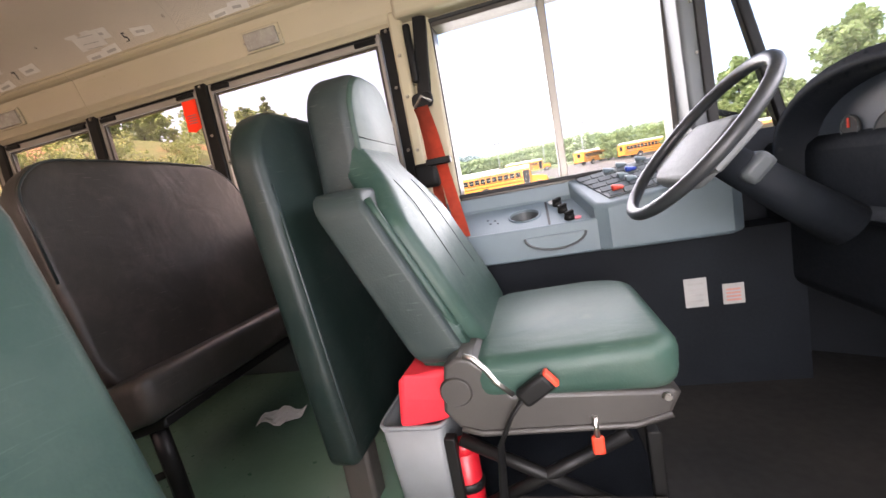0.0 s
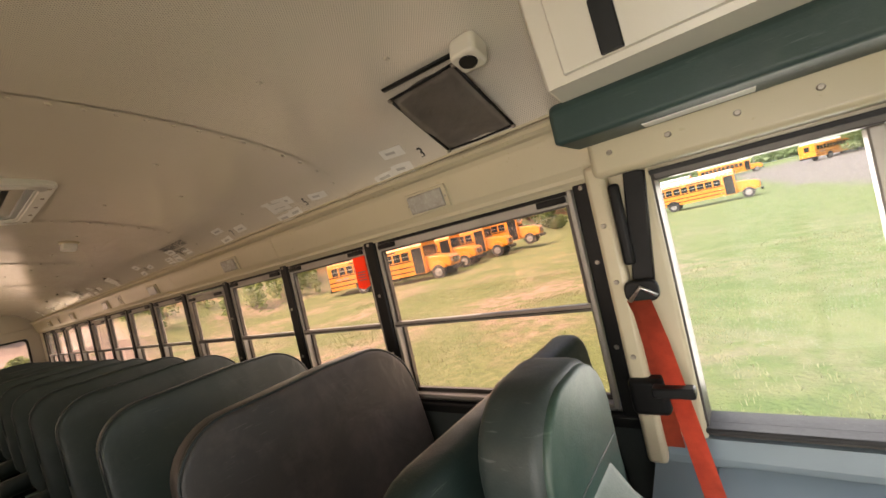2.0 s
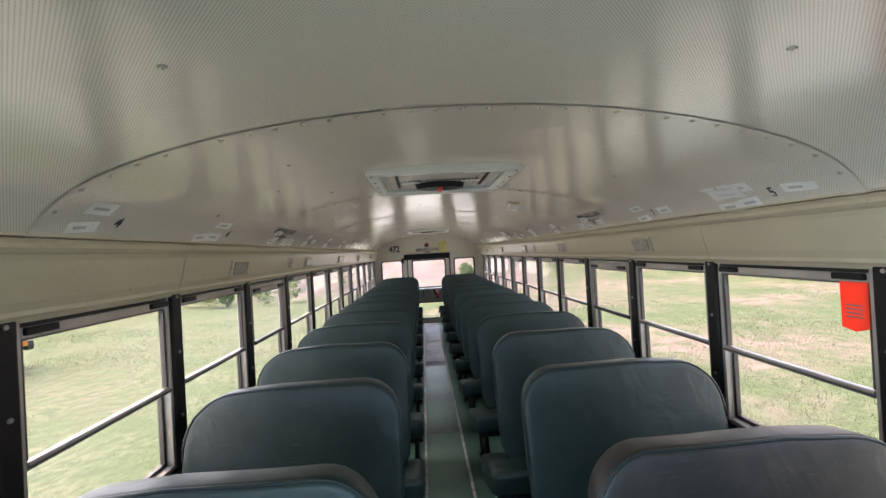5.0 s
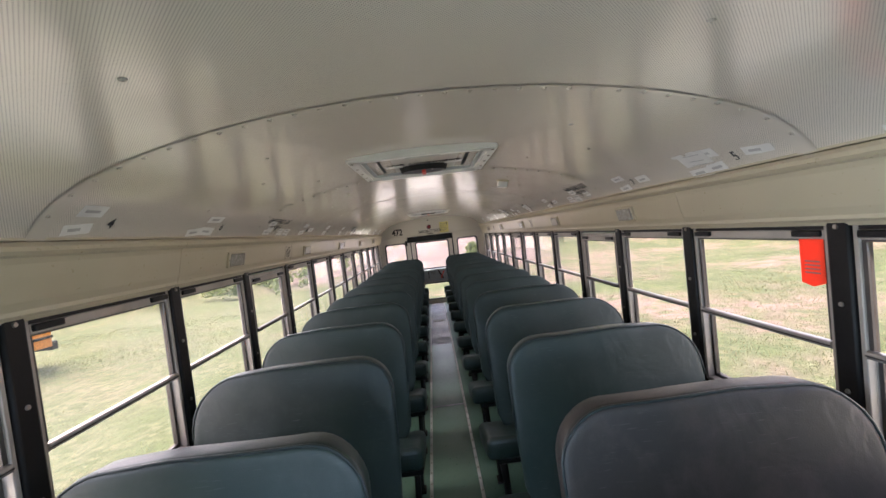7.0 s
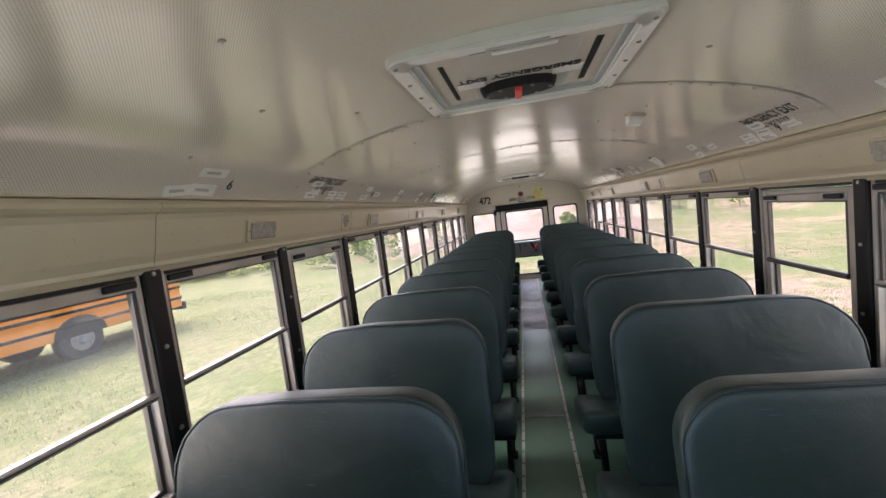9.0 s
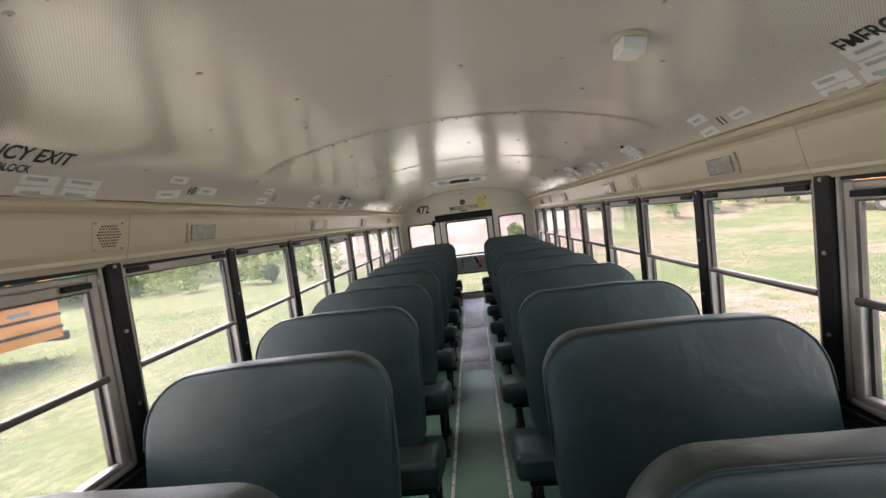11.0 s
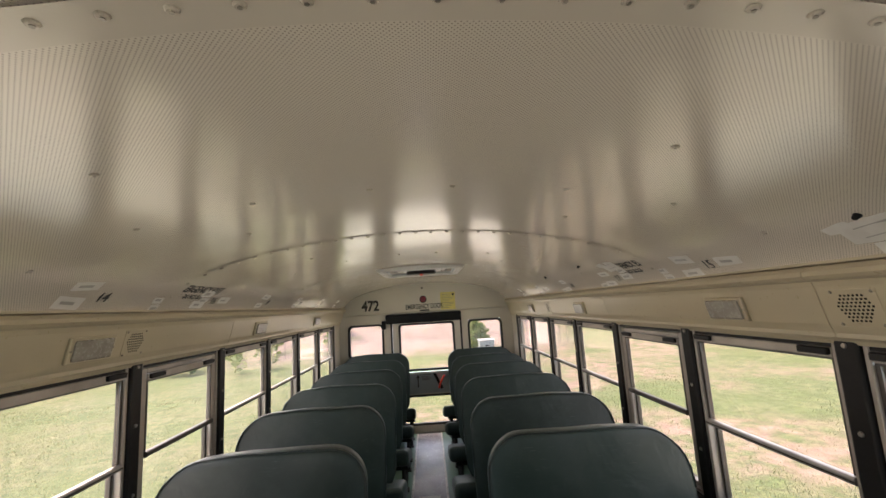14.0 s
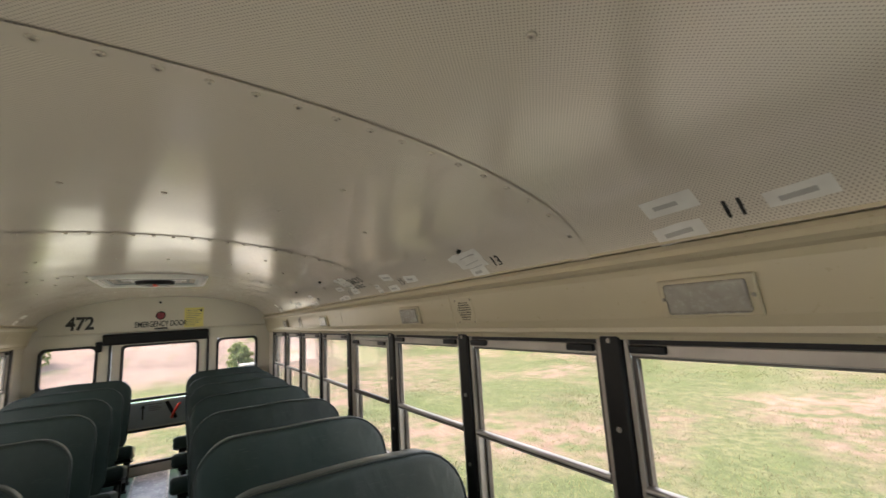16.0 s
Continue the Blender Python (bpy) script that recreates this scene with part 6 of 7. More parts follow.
part("webbing", webbing([(-0.275, 1.115, 1.1), (-0.255, 1.1, 1.0), (-0.235, 1.07, 0.88), (-0.2, 1.0, 0.7), (-0.16, 0.92, 0.5), (-0.14, 0.87, 0.4)], 0.04), BELT, sb, "red-orange webbing")
part("webbing", webbing([(-0.29, 1.13, 1.1), (-0.29, 1.15, 0.9), (-0.285, 1.155, 0.7)], 0.048), BELT, sb, "red-orange webbing")
part("retractor", boxm(-0.35, -0.265, 1.11, 1.166, 0.8, 0.895, 0.014, 3), BLACK, sb, "black belt retractor")
part("clip", boxm(-0.285, -0.2, 1.05, 1.085, 0.875, 0.9, 0.004, 1), BLACK, sb, "black belt stop clip")

# barriers
def barrier(name, label, y0, y1, z0, z1, m, corner):
    b = thing(name, label, "barrier", m)
    bm = prism(bmesh.new(), rounded(y0, y1, z0, z1, corner, 6), "x", -0.035, 0.035, 0.02, seg=3)
    for v in bm.verts:
        v.co.x += 0.085 * (1.02 - v.co.z)
    smooth(part("pad", bm, BARRIER, b))
    return b


b = barrier("driver_barrier", "dark green padded barrier behind the driver's seat", 0.33, 1.165, 0.2, 1.022, pose(-0.48, 0, 0, 0, 0, 0), (0.03, 0.03, 0.06, 0.13))
part("foot_bracket", boxm(0.03, 0.1, 0.385, 0.445, 0.0, 0.23, 0.01, 2), ALU_DARK, b, "worn metal foot")
part("edge_seam", tube(bmesh.new(), [(0.033 + 0.085 * (1.02 - z), 0.35, z) for z in (0.25, 0.45, 0.65, 0.85)], 0.004, 6), SEAT_EDGE, b)
part("foot_bracket", boxm(0.04, 0.1, 1.0, 1.06, 0.0, 0.23, 0.01, 2), ALU_DARK, b, "worn metal foot")
b = thing("entry_barrier", "green padded entry barrier with a pale metal edge", "barrier")
eo = [(-1.1, 0.12), (-0.262, 0.12), (-0.264, 0.35), (-0.27, 0.62), (-0.275, 0.8), (-0.29, 0.87), (-0.325, 0.915), (-0.38, 0.935), (-0.5, 0.94), (-0.95, 0.94), (-1.06, 0.91), (-1.1, 0.83)]
bm = prism(bmesh.new(), eo, "x", -0.07, 0.0, 0.018, seg=3)
for v in bm.verts:
    v.co.x += -0.235 - 0.24 * (v.co.z - 0.5)
smooth(part("pad", bm, ENTRY_VINYL, b))
part("edge_trim", tube(bmesh.new(), [(-0.285 - 0.24 * (z - 0.5), y + 0.004, z) for y, z in eo[1:9]], 0.0065, 6), GREY_PLASTIC, b, "pale metal edge trim")
for yy in (-0.36, -0.98):
    part("foot", boxm(-0.2, -0.15, yy, yy + 0.05, 0, 0.13, 0.003, 1), ALU_DARK, b)

# clutter behind the driver's seat
t = thing("waste_bin", "pale grey plastic waste bin behind the driver's seat", "bin", Matrix.Translation((-0.262, 0.5, 0)) @ Matrix.Diagonal((0.85, 1, 1, 1)))
bm = bmesh.new()
o0, o1 = rounded(-0.07, 0.07, -0.1, 0.1, 0.02, 3), rounded(-0.085, 0.085, -0.125, 0.125, 0.025, 3)
k = len(o0)
A = [bm.verts.new((u, v, 0.0)) for u, v in o0]
B = [bm.verts.new((u, v, 0.27)) for u, v in o1]
C = [bm.verts.new((u * 0.95, v * 0.95, 0.27)) for u, v in o1]
D = [bm.verts.new((u * 0.93, v * 0.93, 0.01)) for u, v in o0]
for P, Q in ((A, B), (B, C), (C, D)):
    for i in range(k):
        bm.faces.new((P[i], P[(i + 1) % k], Q[(i + 1) % k], Q[i])).smooth = True
bm.faces.new(A[::-1])
bm.faces.new(D)
part("body", bm, BIN_GREY, t)
part("rim", tube(bmesh.new(), [(u, v, 0.27) for u, v in o1], 0.006, 6, True), BIN_GREY, t)
t = thing("red_pouch", "bright red fabric pouch lying on the bin", "pouch", Matrix.Translation((-0.232, 0.44, 0.272)) @ pose(0, 0, 0, 4, 10, 12))
bm = boxm(-0.052, 0.055, -0.06, 0.06, 0, 0.13, 0.014, 3)
for v in bm.verts:
    v.co += Vector((0.012 * math.sin(40 * v.co.y), 0.01 * math.sin(35 * v.co.z), 0.012 * math.sin(30 * v.co.x)))
part("body", bm, POUCH_RED, t)
part("flap", boxm(-0.054, 0.057, -0.068, -0.06, 0.07, 0.128, 0.004, 1), POUCH_RED, t)
t = thing("extinguisher", "small red fire extinguisher on the floor beside the seat", "fire extinguisher", Matrix.Translation((-0.165, 0.4, 0)) @ Matrix.Diagonal((0.72, 0.72, 1, 1)))
part("body", cyl(bmesh.new(), (0, 0, 0), (0, 0, 0.2), 0.042, 0.042, 18), DEEP_RED, t)
part("shoulder", cyl(bmesh.new(), (0, 0, 0.2), (0, 0, 0.225), 0.042, 0.015, 18), DEEP_RED, t)
part("strap", tube(bmesh.new(), [(0.043 * math.cos(i * math.pi / 9), 0.043 * math.sin(i * math.pi / 9), 0.12) for i in range(18)], 0.006, 6, True, flat=2.0), BLACK, t)
t = thing("paper_scrap", "crumpled white paper scrap on the bus floor", "paper", Matrix.Translation((-0.93, 0.72, 0.004)))
bm = bmesh.new()
bmesh.ops.create_grid(bm, x_segments=6, y_segments=5, size=0.5)
for v in bm.verts:
    v.co = Vector((v.co.x * 0.16, v.co.y * 0.11, 0.014 + 0.012 * math.sin(9 * v.co.x + 5 * v.co.y)))
bmesh.ops.solidify(bm, geom=bm.faces[:], thickness=0.002)
part("sheet", bm, WHITE, t)

# overhead cabinet and padded header over the driver's window
t = thing("overhead_cabinet", "cream overhead cabinet with a black recessed pull", "cabinet")
part("body", prism(bmesh.new(), [(0.86, 1.6), (1.12, 1.56), (1.12, 1.8), (0.78, 1.88)], "x", -0.305, 0.75, 0.006), CREAM_PALE, t)
part("door", prism(bmesh.new(), [(0.847, 1.615), (0.86, 1.613), (0.79, 1.86), (0.776, 1.862)], "x", -0.265, 0.3, 0.003), CREAM_PALE, t, "cream cabinet door")
part("pull", prism(bmesh.new(), [(0.837, 1.616), (0.85, 1.616), (0.824, 1.706), (0.811, 1.706)], "x", -0.195, -0.158, 0.002), BLACK, t, "black recessed pull")
t = thing("padded_header", "dark green padded header roll above the driver's window", "padding")
part("pad", prism(bmesh.new(), rounded(0.925, 1.1, 1.5, 1.595, (0.012, 0.03, 0.03, 0.03), 5), "x", -0.335, 0.8, 0.012), VISOR, t)
part("label", prism(bmesh.new(), [(0.995, 1.4975), (1.045, 1.4975), (1.045, 1.4995), (0.995, 1.4995)], "x", -0.18, 0.0), OFFWHITE, t, "pale label strip")
t = thing("wing_mirror", "black-framed wing mirror outside the driver's window", "mirror")
part("shell", prism(bmesh.new(), rounded(1.42, 1.595, 1.0, 1.335, 0.035), "x", 0.612, 0.65, 0.008), BLACK, t, "black mirror shell")
mg = prism(bmesh.new(), rounded(1.425, 1.59, 1.005, 1.33, 0.033), "x", 0.603, 0.608)
for v in mg.verts:
    v.co.x -= 0.04 * (v.co.z - 1.13)
part("glass", mg, mat("mirror_glass", (0.85, 0.85, 0.85), None, 0.03, 1.0, rvar=0.0, bump=0), t)
part("arm", tube(bmesh.new(), [(0.72, 1.26, 1.4), (0.71, 1.45, 1.38), (0.645, 1.52, 1.27)], 0.012, 8), BLACK, t)
part("arm", tube(bmesh.new(), [(0.72, 1.26, 0.85), (0.71, 1.45, 0.9), (0.645, 1.52, 1.02)], 0.012, 8), BLACK, t)
# the cab's parts above are drawn about the driver's window sill, then set at their true size
CAB_X, CAB_Y, CAB_Z = (1.16, 0.085), (1.08, 1.17 - 1.19 * 1.08), (1.08, -0.08)
CAB = Matrix.Translation((CAB_X[1], CAB_Y[1], CAB_Z[1])) @ Matrix.Diagonal((CAB_X[0], CAB_Y[0], CAB_Z[0], 1))
CAB_WIDE = Matrix.Translation((CAB_X[1], 0, CAB_Z[1])) @ Matrix.Diagonal((CAB_X[0], 1, CAB_Z[0], 1))
for ob in list(scene.objects):
    kind_of = ob.name.split(".")[0]
    if ob.parent is None and kind_of in ("wall_cab", "window_6", "cab_pillar", "window_7", "side_console", "cab_side_panel", "safety_sticker", "dashboard",
                                         "driver_chair", "shoulder_belt", "driver_barrier", "waste_bin", "red_pouch", "extinguisher", "overhead_cabinet",
                                         "padded_header", "wing_mirror"):
        ob.matrix_basis = CAB @ ob.matrix_basis
    elif ob.parent is None and kind_of in ("wall_front", "window_8", "floor_cab"):
        ob.matrix_basis = CAB_WIDE @ ob.matrix_basis
    elif kind_of == "steering_wheel":
        ob.matrix_basis = Matrix.Translation(CAB @ ob.matrix_basis.translation + Vector((-0.06, -0.02, 0.025))) @ ob.matrix_basis.to_3x3().to_4x4() @ Matrix.Diagonal((1.1, 1.1, 1.1, 1))

# ---- outside ----
def land(x, y):
    """Height of the ground: a flat field that climbs on the driver's side, a clay bank behind, woods beyond."""
    rise = 0.03 - 0.022 * (sstep(-35, -15, math.degrees(math.atan2(x, y))) if y > 1 else 0)
    z = -0.95 + rise * max(0.0, min(y, 130.0) - 16)
    z += 0.045 * max(0.0, min(y, 130.0) - 55) * (sstep(-22, -8, math.degrees(math.atan2(x, y))) if y > 1 else 0)
    u = -0.72 * x + 0.69 * y
    far = sstep(120, 60, y) if y > 60 else 1.0
    z += 9.0 * sstep(36, 58, u + 2.5 * noise.noise((x * 0.05, y * 0.05, 3))) * sstep(-60, 10, -x + 0.2 * y) * far * sstep(6, 26, y + 0.15 * -x) * sstep(-20, -33, math.degrees(math.atan2(x, max(y, 0.1))))
    z += 4.5 * sstep(25, 44, -x + 2.0 * noise.noise((x * 0.08, y * 0.08, 7)))
    z += 1.8 * sstep(24, 50, -y)
    r = math.hypot(x, y)
    z += 0.07 * noise.noise((x * 0.3, y * 0.3, 0)) * min(1, r / 6)
    return z


gx = [v for v in (-700, -480, -340, -240, -180, -140, -110, -90)] + [-75 + 2.5 * i for i in range(61)] + [90, 110, 140, 180, 240, 340, 480, 700]
gy = [v for v in (-700, -480, -340, -240, -180, -140, -110, -85, -70)] + [-60 + 2.5 * i for i in range(57)] + [90, 100, 110, 120, 130, 145, 160, 180, 220, 300, 420, 700]
bm = bmesh.new()
gv = [[bm.verts.new((x, y, land(x, y))) for y in gy] for x in gx]
for i in range(len(gx) - 1):
    for j in range(len(gy) - 1):
        bm.faces.new((gv[i][j], gv[i + 1][j], gv[i + 1][j + 1], gv[i][j + 1])).smooth = True
tagged(link_mesh("ground", bm, GROUND), "patchy green field with bare clay, a gravel lot and a red clay bank", "ground", kind="structure")


def grass_tufts():
    rnd = random.Random(5)
    verts, faces = [], []
    spots = []
    while len(spots) < 14000:
        x, y = rnd.uniform(-18, 6), rnd.uniform(-15, 17)
        if abs(y) < 1.6 and -10 < x < 3:
            continue
        if noise.noise((x * 0.28, y * 0.28, 4)) + rnd.uniform(-0.35, 0.35) < -0.05:
            continue
        spots.append((x, y))
    for x, y in spots:
        z = land(x, y)
        for q in range(5):
            a, h, w = rnd.uniform(0, 6.28), rnd.uniform(0.02, 0.065), rnd.uniform(0.003, 0.007)
            bx, by = x + rnd.uniform(-0.12, 0.12), y + rnd.uniform(-0.12, 0.12)
            dx, dy = math.cos(a), math.sin(a)
            l = rnd.uniform(0.2, 0.8) * h
            i = len(verts)
            verts += [(bx - dy * w, by + dx * w, z - 0.02), (bx + dy * w, by - dx * w, z - 0.02), (bx + dx * l * 0.4 + dy * w * 0.7, by + dy * l * 0.4 - dx * w * 0.7, z + h * 0.6), (bx + dx * l, by + dy * l, z + h)]
            faces += [(i, i + 1, i + 2), (i, i + 2, i + 3)]
    me = bpy.data.meshes.new("grass_tufts")
    me.from_pydata(verts, [], faces)
    me.materials.append(BLADE)
    return tagged(new("grass_tufts", me), "tufts of rough green and straw grass", "grass", kind="stuff")


grass_tufts()


def leaf_cloud(clumps, per, size, seed, flat=1.0):
    """Many small leaf faces scattered in clumps given as (centre, radius)."""
    rnd = random.Random(seed)
    verts, faces = [], []
    for c, r in clumps:
        for _ in range(per):
            d = Vector((rnd.gauss(0, 1), rnd.gauss(0, 1), rnd.gauss(0, 1)))
            d = d.normalized() * r * (rnd.random() ** 0.45)
            p = Vector(c) + Vector((d.x, d.y, d.z * flat))
            a = Vector((rnd.gauss(0, 1), rnd.gauss(0, 1), rnd.gauss(0, 0.6))).normalized()
            t = a.cross(Vector((rnd.gauss(0, 1), rnd.gauss(0, 1), rnd.gauss(0, 1)))).normalized()
            s = size * rnd.uniform(0.6, 1.4)
            i = len(verts)
            verts += [p - a * s, p + t * s * 0.55, p + a * s, p - t * s * 0.55]
            faces.append((i, i + 1, i + 2, i + 3))
    return verts, faces


def cloud_part(name, data, material, parent):
    me = bpy.data.meshes.new(name)
    me.from_pydata(data[0], [], data[1])
    me.materials.append(material)
    ob = new(name, me)
    ob.parent = parent
    return ob


def tree(seed, h, kind, leaf):
    rnd = random.Random(seed)
    t = thing("tree", {"pine": "dark green pine with a ragged crown", "broad": "broad leafy green tree with an uneven crown", "bush": "low leafy green bush"}[kind], "bush" if kind == "bush" else "tree", group="trees round the field")
    tr = bmesh.new()
    clumps = []
    if kind != "bush":
        top = Vector((rnd.uniform(-0.04, 0.04) * h, rnd.uniform(-0.04, 0.04) * h, h * 0.93))
        cyl(tr, (0, 0, -0.3), top * 0.5, h * 0.022, h * 0.014, 8)
        cyl(tr, top * 0.5, top, h * 0.014, h * 0.003, 8)
        n = 22 if kind == "pine" else 18
        for i in range(n):
            f = (0.1 if kind == "pine" else 0.16) + (0.8 if kind == "pine" else 0.8) * i / n
            a = i * 2.4 + rnd.uniform(-0.4, 0.4)
            ln = h * ((0.27 * (1.05 - f)) if kind == "pine" else 0.3 * math.sin(math.pi * min(1, f * 0.9 + 0.08))) * rnd.uniform(0.75, 1.2)
            b0 = top * f
            b1 = b0 + Vector((math.cos(a) * ln, math.sin(a) * ln, ln * (0.08 if kind == "pine" else 0.45)))
            cyl(tr, b0, b1, h * 0.007, h * 0.002, 5)
            for q in ((0.55, 0.95) if kind == "pine" else (0.45, 0.75, 1.0)):
                clumps.append((b0.lerp(b1, q) + Vector((rnd.uniform(-0.02, 0.02), rnd.uniform(-0.02, 0.02), 0.01)) * h, h * (0.05 if kind == "pine" else 0.085) * rnd.uniform(0.7, 1.25)))
        clumps.append((top, h * 0.05))
        smooth(part("trunk", tr, BARK, t))
    else:
        for i in range(14):
            clumps.append((Vector((rnd.uniform(-0.75, 0.75) * h, rnd.uniform(-0.75, 0.75) * h, rnd.uniform(0.12, 0.72) * h)), h * rnd.uniform(0.2, 0.34)))
        for i in range(5):
            cyl(tr, (0, 0, -0.1), (rnd.uniform(-0.5, 0.5) * h, rnd.uniform(-0.5, 0.5) * h, 0.7 * h), 0.02 * h, 0.006 * h, 5)
        part("stems", tr, BARK, t)
    cloud_part("crown", leaf_cloud(clumps, 70 if kind == "bush" else 85, h * (0.055 if kind == "bush" else 0.026 if kind == "pine" else 0.03), seed, 0.75 if kind == "pine" else 1.0), leaf, t)
    return t


protos = {"pine": [tree(11, 9.0, "pine", LEAF_DARK), tree(12, 9.0, "pine", LEAF_DARK)],
          "broad": [tree(21, 8.0, "broad", LEAF), tree(22, 8.0, "broad", LEAF_PALE), tree(23, 8.0, "broad", LEAF)],
          "bush": [tree(31, 1.6, "bush", LEAF_PALE), tree(32, 1.6, "bush", LEAF)]}
used = set()


def plant(kind, x, y, scale, i):
    p = protos[kind][i % len(protos[kind])]
    m = Matrix.Translation((x, y, land(x, y) - 0.1)) @ pose(0, 0, 0, 0, 0, 67 * i) @ Matrix.Diagonal((scale, scale, scale * (0.9 + 0.2 * ((i * 37) % 10) / 10), 1))
    if p not in used:
        used.add(p)
        p.matrix_basis = m
        return p
    return copy_thing(p, m)


rnd = random.Random(9)
i = 0
# trees along the top of the clay bank
for k in range(34):
    a = k / 33
    x, y = -62 + 44 * a + rnd.uniform(-3, 3), 22 + 44 * a + rnd.uniform(-3, 4)
    kind_here, size_here = "pine" if rnd.random() < 0.45 else "broad", rnd.uniform(0.45, 0.95)
    if x < -0.36 * y:
        plant(kind_here, x, y, size_here, i)
    i += 1
for k in range(64):
    a = rnd.random()
    x, y = -48 + 34 * a + rnd.uniform(-6, 6), 16 + 36 * a + rnd.uniform(-6, 6)
    size_here = rnd.uniform(0.7, 1.6)
    if x < -0.42 * y - 6:
        plant("bush", x, y, size_here, i)
    i += 1
# brush behind the bus and on the door side
for k in range(46):
    a = k / 45
    x, y = -44 + 50 * a + rnd.uniform(-3, 3), -24 - 8 * a + rnd.uniform(-4, 4) - 6 * sstep(0.6, 1, a)
    plant(("bush", "broad", "bush")[k % 3], x, y, rnd.uniform(0.4, 1.0) if k % 3 == 1 else rnd.uniform(0.8, 1.8), i)
    i += 1
for k in range(16):
    x, y = rnd.uniform(-46, -36), -22 + 44 * k / 15 + rnd.uniform(-2, 2)
    plant("bush" if k % 3 else "broad", x, y, rnd.uniform(0.5, 1.1), i)
    i += 1
plant("broad", -25.8, 2.6, 0.5, i)
plant("broad", -24.2, -11.6, 0.34, i + 2)
# big trees at the edge of the gravel lot
for k, (x, y, sc) in enumerate(((22.0, 72, 1.12), (24.5, 75, 0.8), (27, 71, 0.85), (24.6, 60, 1.75), (28.0, 63, 1.5), (29.5, 60, 1.85), (33, 62, 1.4), (37, 56, 1.7), (41, 53, 1.95), (38, 61, 1.5), (33, 64, 1.2), (20, 86, 0.75), (17, 92, 0.7), (30, 32, 1.0), (34, 22, 1.4))):
    plant("broad", x, y, sc, i + k)


def woods(name, label, centre, along, length, depth, h0, h1, n, size, leaf, seed):
    rnd = random.Random(seed)
    al = Vector((*along, 0)).normalized()
    ac = Vector((-al.y, al.x, 0))
    cl = []
    for k in range(n):
        u, v = rnd.uniform(-0.5, 0.5) * length, rnd.uniform(-0.5, 0.5) * depth
        p = Vector((*centre, 0)) + al * u + ac * v
        g = land(p.x, p.y)
        top = h0 + (h1 - h0) * (0.5 + 0.5 * noise.noise((u * 0.03, v * 0.05, seed)) + 0.25 * noise.noise((u * 0.15, 0, seed)))
        for q in range(3):
            cl.append((Vector((p.x, p.y, g + top * (0.3 + 0.33 * q))), top * 0.2 * (1.25 - 0.25 * q)))
    d = leaf_cloud(cl, 40, size, seed)
    me = bpy.data.meshes.new(name)
    me.from_pydata(d[0], [], d[1])
    me.materials.append(leaf)
    return tagged(new(name, me), label, "woods", kind="stuff")


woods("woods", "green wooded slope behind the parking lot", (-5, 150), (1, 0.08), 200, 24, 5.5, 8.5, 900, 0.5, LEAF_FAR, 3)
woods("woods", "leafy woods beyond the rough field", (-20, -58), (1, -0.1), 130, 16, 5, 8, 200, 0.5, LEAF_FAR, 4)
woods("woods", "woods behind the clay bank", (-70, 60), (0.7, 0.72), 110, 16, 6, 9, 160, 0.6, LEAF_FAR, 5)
woods("woods", "young trees and brush along the top of the clay bank", (-46, 43), (0.7, 0.72), 58, 9, 3.2, 6.5, 130, 0.3, LEAF, 8)
woods("woods", "leafy trees at the far edge of the gravel lot", (31, 84), (1, -0.6), 34, 9, 3.5, 5.5, 110, 0.3, LEAF, 9)
woods("brush", "rough green brush at the edge of the field on the door side", (-24, -26), (1, -0.1), 64, 7, 1.5, 3.4, 120, 0.17, LEAF_PALE, 10)
woods("brush", "rough green brush along the foot of the bank behind the bus", (-34, 10), (0.4, 1), 24, 5, 1.4, 3.0, 50, 0.17, LEAF, 11)
woods("brush", "soft olive brush at the edge of the field behind the bus", (-28, -16.5), (0.05, 1), 22, 8, 1.3, 2.8, 70, 0.15, LEAF_PALE, 12)
woods("distant_hill", "wooded hill far away, haze put into its blue-green leaf colour", (-90, 330), (1, 0.1), 380, 30, 13, 20, 520, 2.0, LEAF_HAZE, 6)


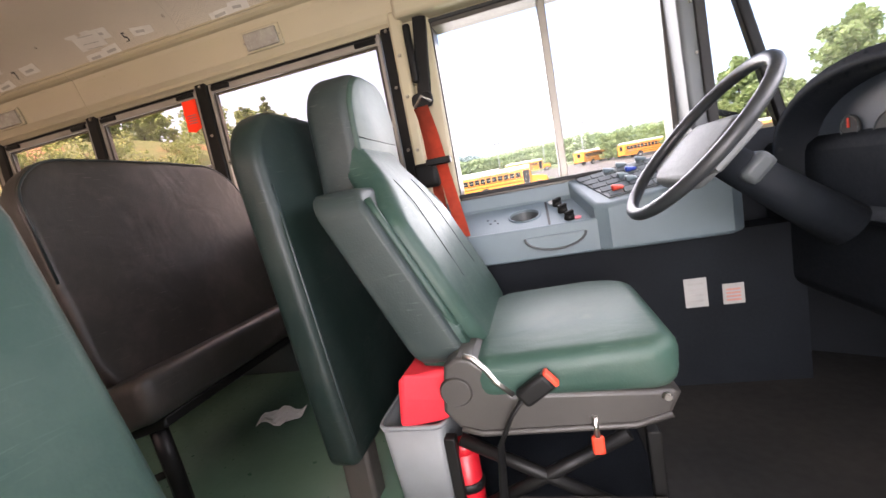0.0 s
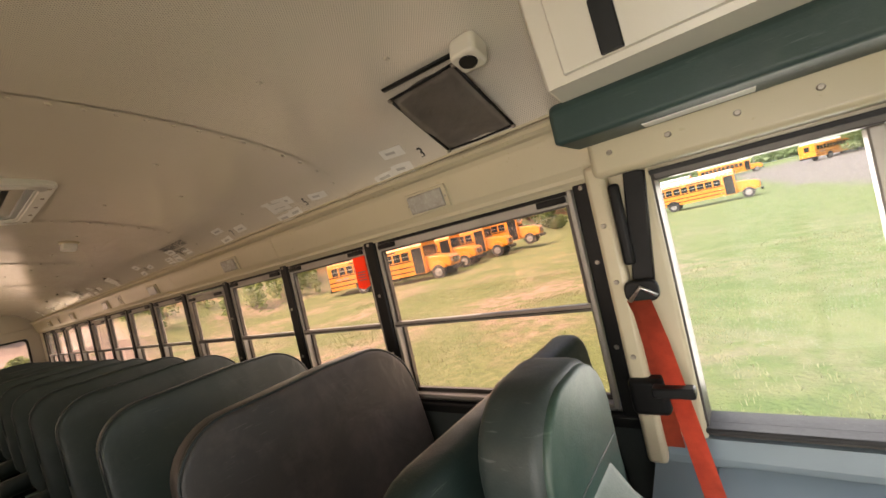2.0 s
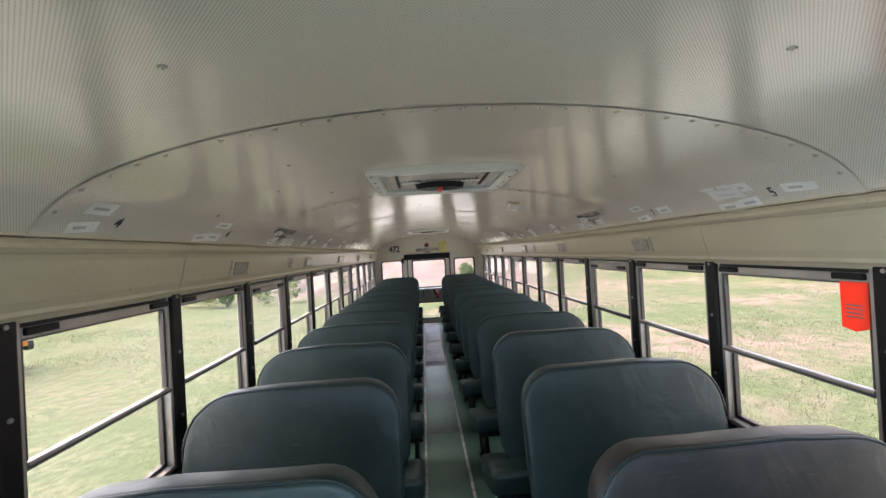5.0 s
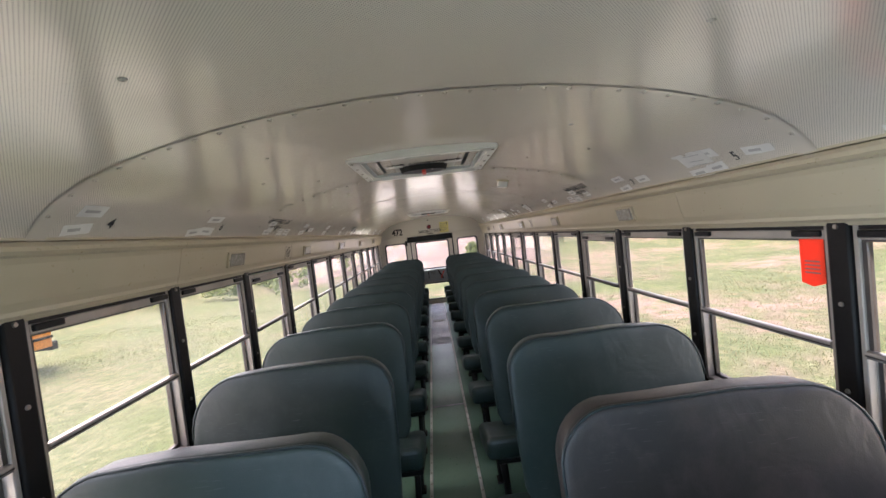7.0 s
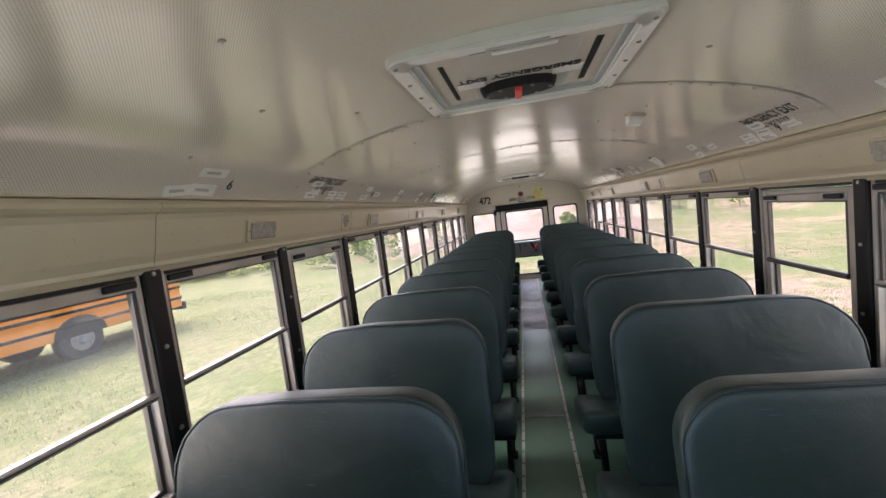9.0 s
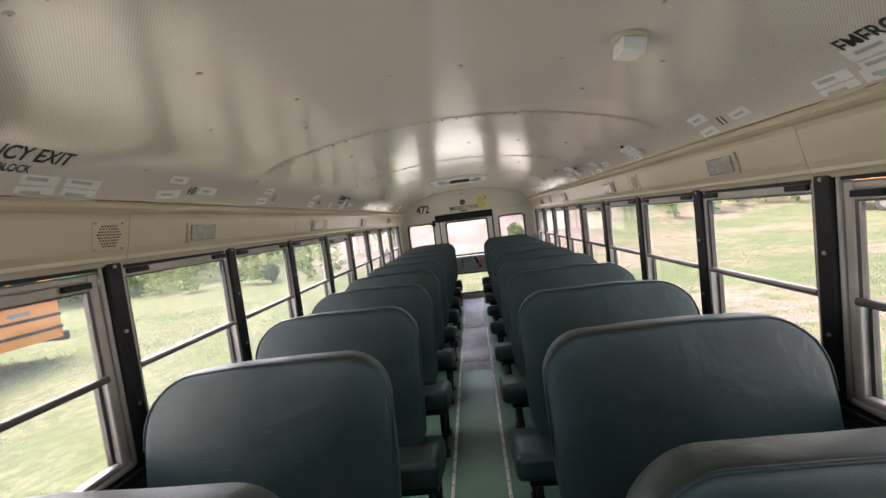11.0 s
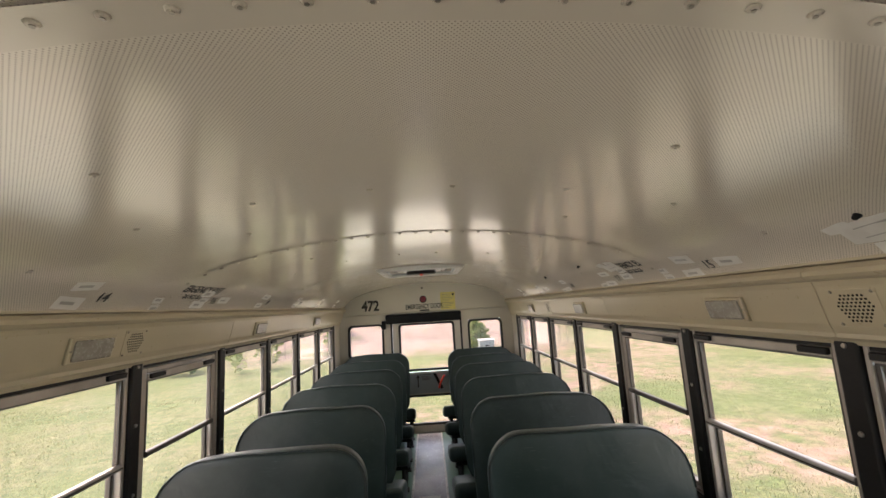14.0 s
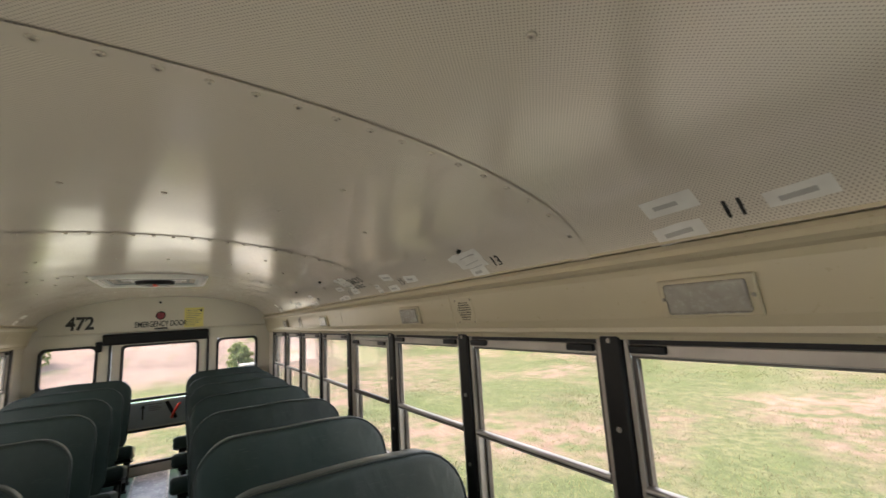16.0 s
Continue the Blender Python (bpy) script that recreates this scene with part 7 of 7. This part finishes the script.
# ---- parked school buses ----
def school_bus():
    b = thing("school_bus", "parked yellow school bus with a white roof and black rub rails", "school bus", group="parked school buses")
    L, H2 = 8.6, 1.2
    body = [(-H2, 0.62), (H2, 0.62), (H2, 2.35), (1.16, 2.6), (1.02, 2.82), (-1.02, 2.82), (-1.16, 2.6), (-H2, 2.35)]
    part("body", prism(bmesh.new(), body, "x", 0.05, L, 0.04), BUS_YELLOW, b)
    rp = [(1.165, 2.6)] + [(1.06 * math.cos(a), 2.72 + 0.36 * math.sin(a)) for a in [math.pi * i / 12 for i in range(13)]] + [(-1.165, 2.6)]
    part("roof", prism(bmesh.new(), rp, "x", 0.1, L - 0.1, 0.05, smooth_faces=True), BUS_WHITE, b, "white painted roof")
    hood = [(L - 0.05, 0.75), (L + 1.75, 0.75), (L + 1.85, 0.95), (L + 1.82, 1.35), (L + 1.6, 1.52), (L + 0.6, 1.68), (L - 0.05, 1.74)]
    part("hood", prism(bmesh.new(), hood, "y", -0.95, 0.95, 0.09), BUS_YELLOW, b)
    g = part("grille", boxm(L + 1.8, L + 1.875, -0.5, 0.5, 0.92, 1.32, 0.03, 2), BLACK, b, "black grille")
    for k in range(5):
        part("grille_bar", boxm(L + 1.87, L + 1.89, -0.48, 0.48, 0.96 + 0.075 * k, 0.985 + 0.075 * k), ALU, g)
    part("bumper", boxm(L + 1.8, L + 1.98, -1.15, 1.15, 0.5, 0.75, 0.03, 2), BLACK, b, "black bumper")
    part("rear_bumper", boxm(-0.1, 0.08, -1.2, 1.2, 0.5, 0.75, 0.03, 2), BLACK, b, "black bumper")
    for s in (1, -1):
        for k in range(10):
            x0 = 0.45 + 0.71 * k
            w = part("window", boxm(x0, x0 + 0.6, *sorted((s * 1.185, s * 1.212)), 1.72, 2.32, 0.02, 1), BUS_GLASS, b, "dark bus window")
            part("window_rail", boxm(x0, x0 + 0.6, *sorted((s * 1.21, s * 1.218)), 2.0, 2.03), ALU, w)
        for z in (0.86, 1.2, 1.6):
            part("rub_rail", boxm(0.05, L - (1.0 if s < 0 else 0.1), *sorted((s * 1.2, s * 1.222)), z, z + 0.075), BLACK, b, "black rub rail")
        part("headlight", cyl(bmesh.new(), (L + 1.79, s * 0.72, 1.12), (L + 1.86, s * 0.72, 1.12), 0.11, 0.1, 16), ALU, b)
        part("fender", prism(bmesh.new(), [(L + 0.85 + 0.62 * math.cos(a), 0.72 + 0.55 * math.sin(a)) for a in [math.pi * i / 10 for i in range(11)]], "y", *sorted((s * 0.93, s * 1.18)), 0.04), BUS_YELLOW, b, "yellow fender")
        for x in (3.05, L + 0.85):
            w = thing_part("wheel", b)
            part("tyre", cyl(bmesh.new(), (x, s * 0.88, 0.5), (x, s * 1.19, 0.5), 0.5, None, 24), TYRE, w, "dusty black tyre")
            part("rim", cyl(bmesh.new(), (x, s * 1.185, 0.5), (x, s * 1.2, 0.5), 0.29, 0.27, 20), RIM, w, "grey wheel rim")
            part("hubcap", cyl(bmesh.new(), (x, s * 1.195, 0.5), (x, s * 1.26, 0.5), 0.12, 0.08, 14), RIM, w)
            if x < 4:
                part("wheel_arch", prism(bmesh.new(), [(x + 0.62 * math.cos(a), 0.62 + 0.5 * math.sin(a)) for a in [math.pi * i / 10 for i in range(11)]], "y", *sorted((s * 1.17, s * 1.206))), RUBBER, b, "black wheel arch")
        part("tail_lamp", cyl(bmesh.new(), (0.06, s * 0.95, 1.45), (0.02, s * 0.95, 1.45), 0.09, None, 14), RED, b, "red tail lamp")
    part("entry_door", boxm(L - 0.9, L - 0.12, -1.225, -1.19, 0.66, 2.45, 0.02, 1), BUS_GLASS, b, "glazed folding door")
    part("driver_window", boxm(L - 0.85, L - 0.15, 1.19, 1.214, 1.55, 2.32, 0.02, 1), BUS_GLASS, b)
    part("windscreen", boxm(L - 0.02, L + 0.03, -1.02, 1.02, 1.78, 2.5, 0.04, 2), BUS_GLASS, b, "dark windscreen")
    part("warning_board", boxm(L - 0.35, L + 0.05, -0.9, 0.9, 2.68, 2.98, 0.08, 3), BUS_YELLOW, b)
    part("rear_window", boxm(0.03, 0.07, -0.4, 0.4, 1.6, 2.4, 0.03, 1), BUS_GLASS, b)
    for s in (1, -1):
        for x0, x1 in ((0.75, 1.25), (1.42, 1.95)):
            part("name_bar", boxm(x0, x1, *sorted((s * 1.2, s * 1.205)), 1.36, 1.47), INK_GREY, b)
    for k in range(2):
        part("name_bar", boxm(2.2 + 2.3 * k, 4.1 + 2.3 * k, -1.207, -1.203, 2.42, 2.52), INK, b)
        part("name_bar", boxm(2.2 + 2.3 * k, 4.1 + 2.3 * k, 1.203, 1.207, 2.42, 2.52), INK, b)
    return b


def thing_part(name, parent):
    e = new(name)
    e.parent = parent
    return e


bus = school_bus()


def park(x, y, heading, first=False, z=None):
    """Parks a bus with its rear wheels at x, y, its nose towards the heading in degrees."""
    m = Matrix.Translation((x, y, (land(x, y) if z is None else z) - 0.03)) @ pose(0, 0, 0, 0, 0, heading) @ Matrix.Translation((-3.05, 0, 0))
    if first:
        bus.matrix_basis = m
        return bus
    return copy_thing(bus, m)


park(-9.0, -12.4, -2, True)
park(-23.7, 21.6, 13)
park(-24.1, 25.6, 13)
park(-23.3, 29.6, 13)
park(-21.9, 33.3, 13)
park(-19.2, 65.7, -22)
park(-11.0, 74.0, 0)
park(-5.6, 50.0, -3)
park(11.5, 90.0, 50)
park(19.5, 84.0, 20)
park(-3.0, 100.0, 5)
park(24.5, 50.0, 20)
for x, y in ((-9, 122), (4, 124), (12.5, 104)):
    t = thing("utility_pole", "thin pale utility pole at the edge of the lot", "pole", Matrix.Translation((x, y, land(x, y))))
    part("pole", cyl(bmesh.new(), (0, 0, -0.5), (0, 0, 10), 0.16, 0.1, 8), GREY_PLASTIC, t)
    part("crossarm", boxm(-1.1, 1.1, -0.08, 0.08, 9.2, 9.4), BARK, t)
t = thing("grey_cabinet", "pale grey metal box standing behind the bus", "metal box", Matrix.Translation((-25.0, 2.9, land(-25.0, 2.9))))
part("body", boxm(-0.4, 0.4, -0.38, 0.38, 0, 0.72, 0.03, 2), GREY_PLASTIC, t)
part("lid", boxm(-0.43, 0.43, -0.41, 0.41, 0.72, 0.77, 0.02, 1), OFFWHITE, t)
part("handle", boxm(0.4, 0.43, -0.1, 0.1, 0.45, 0.5), BLACK, t)
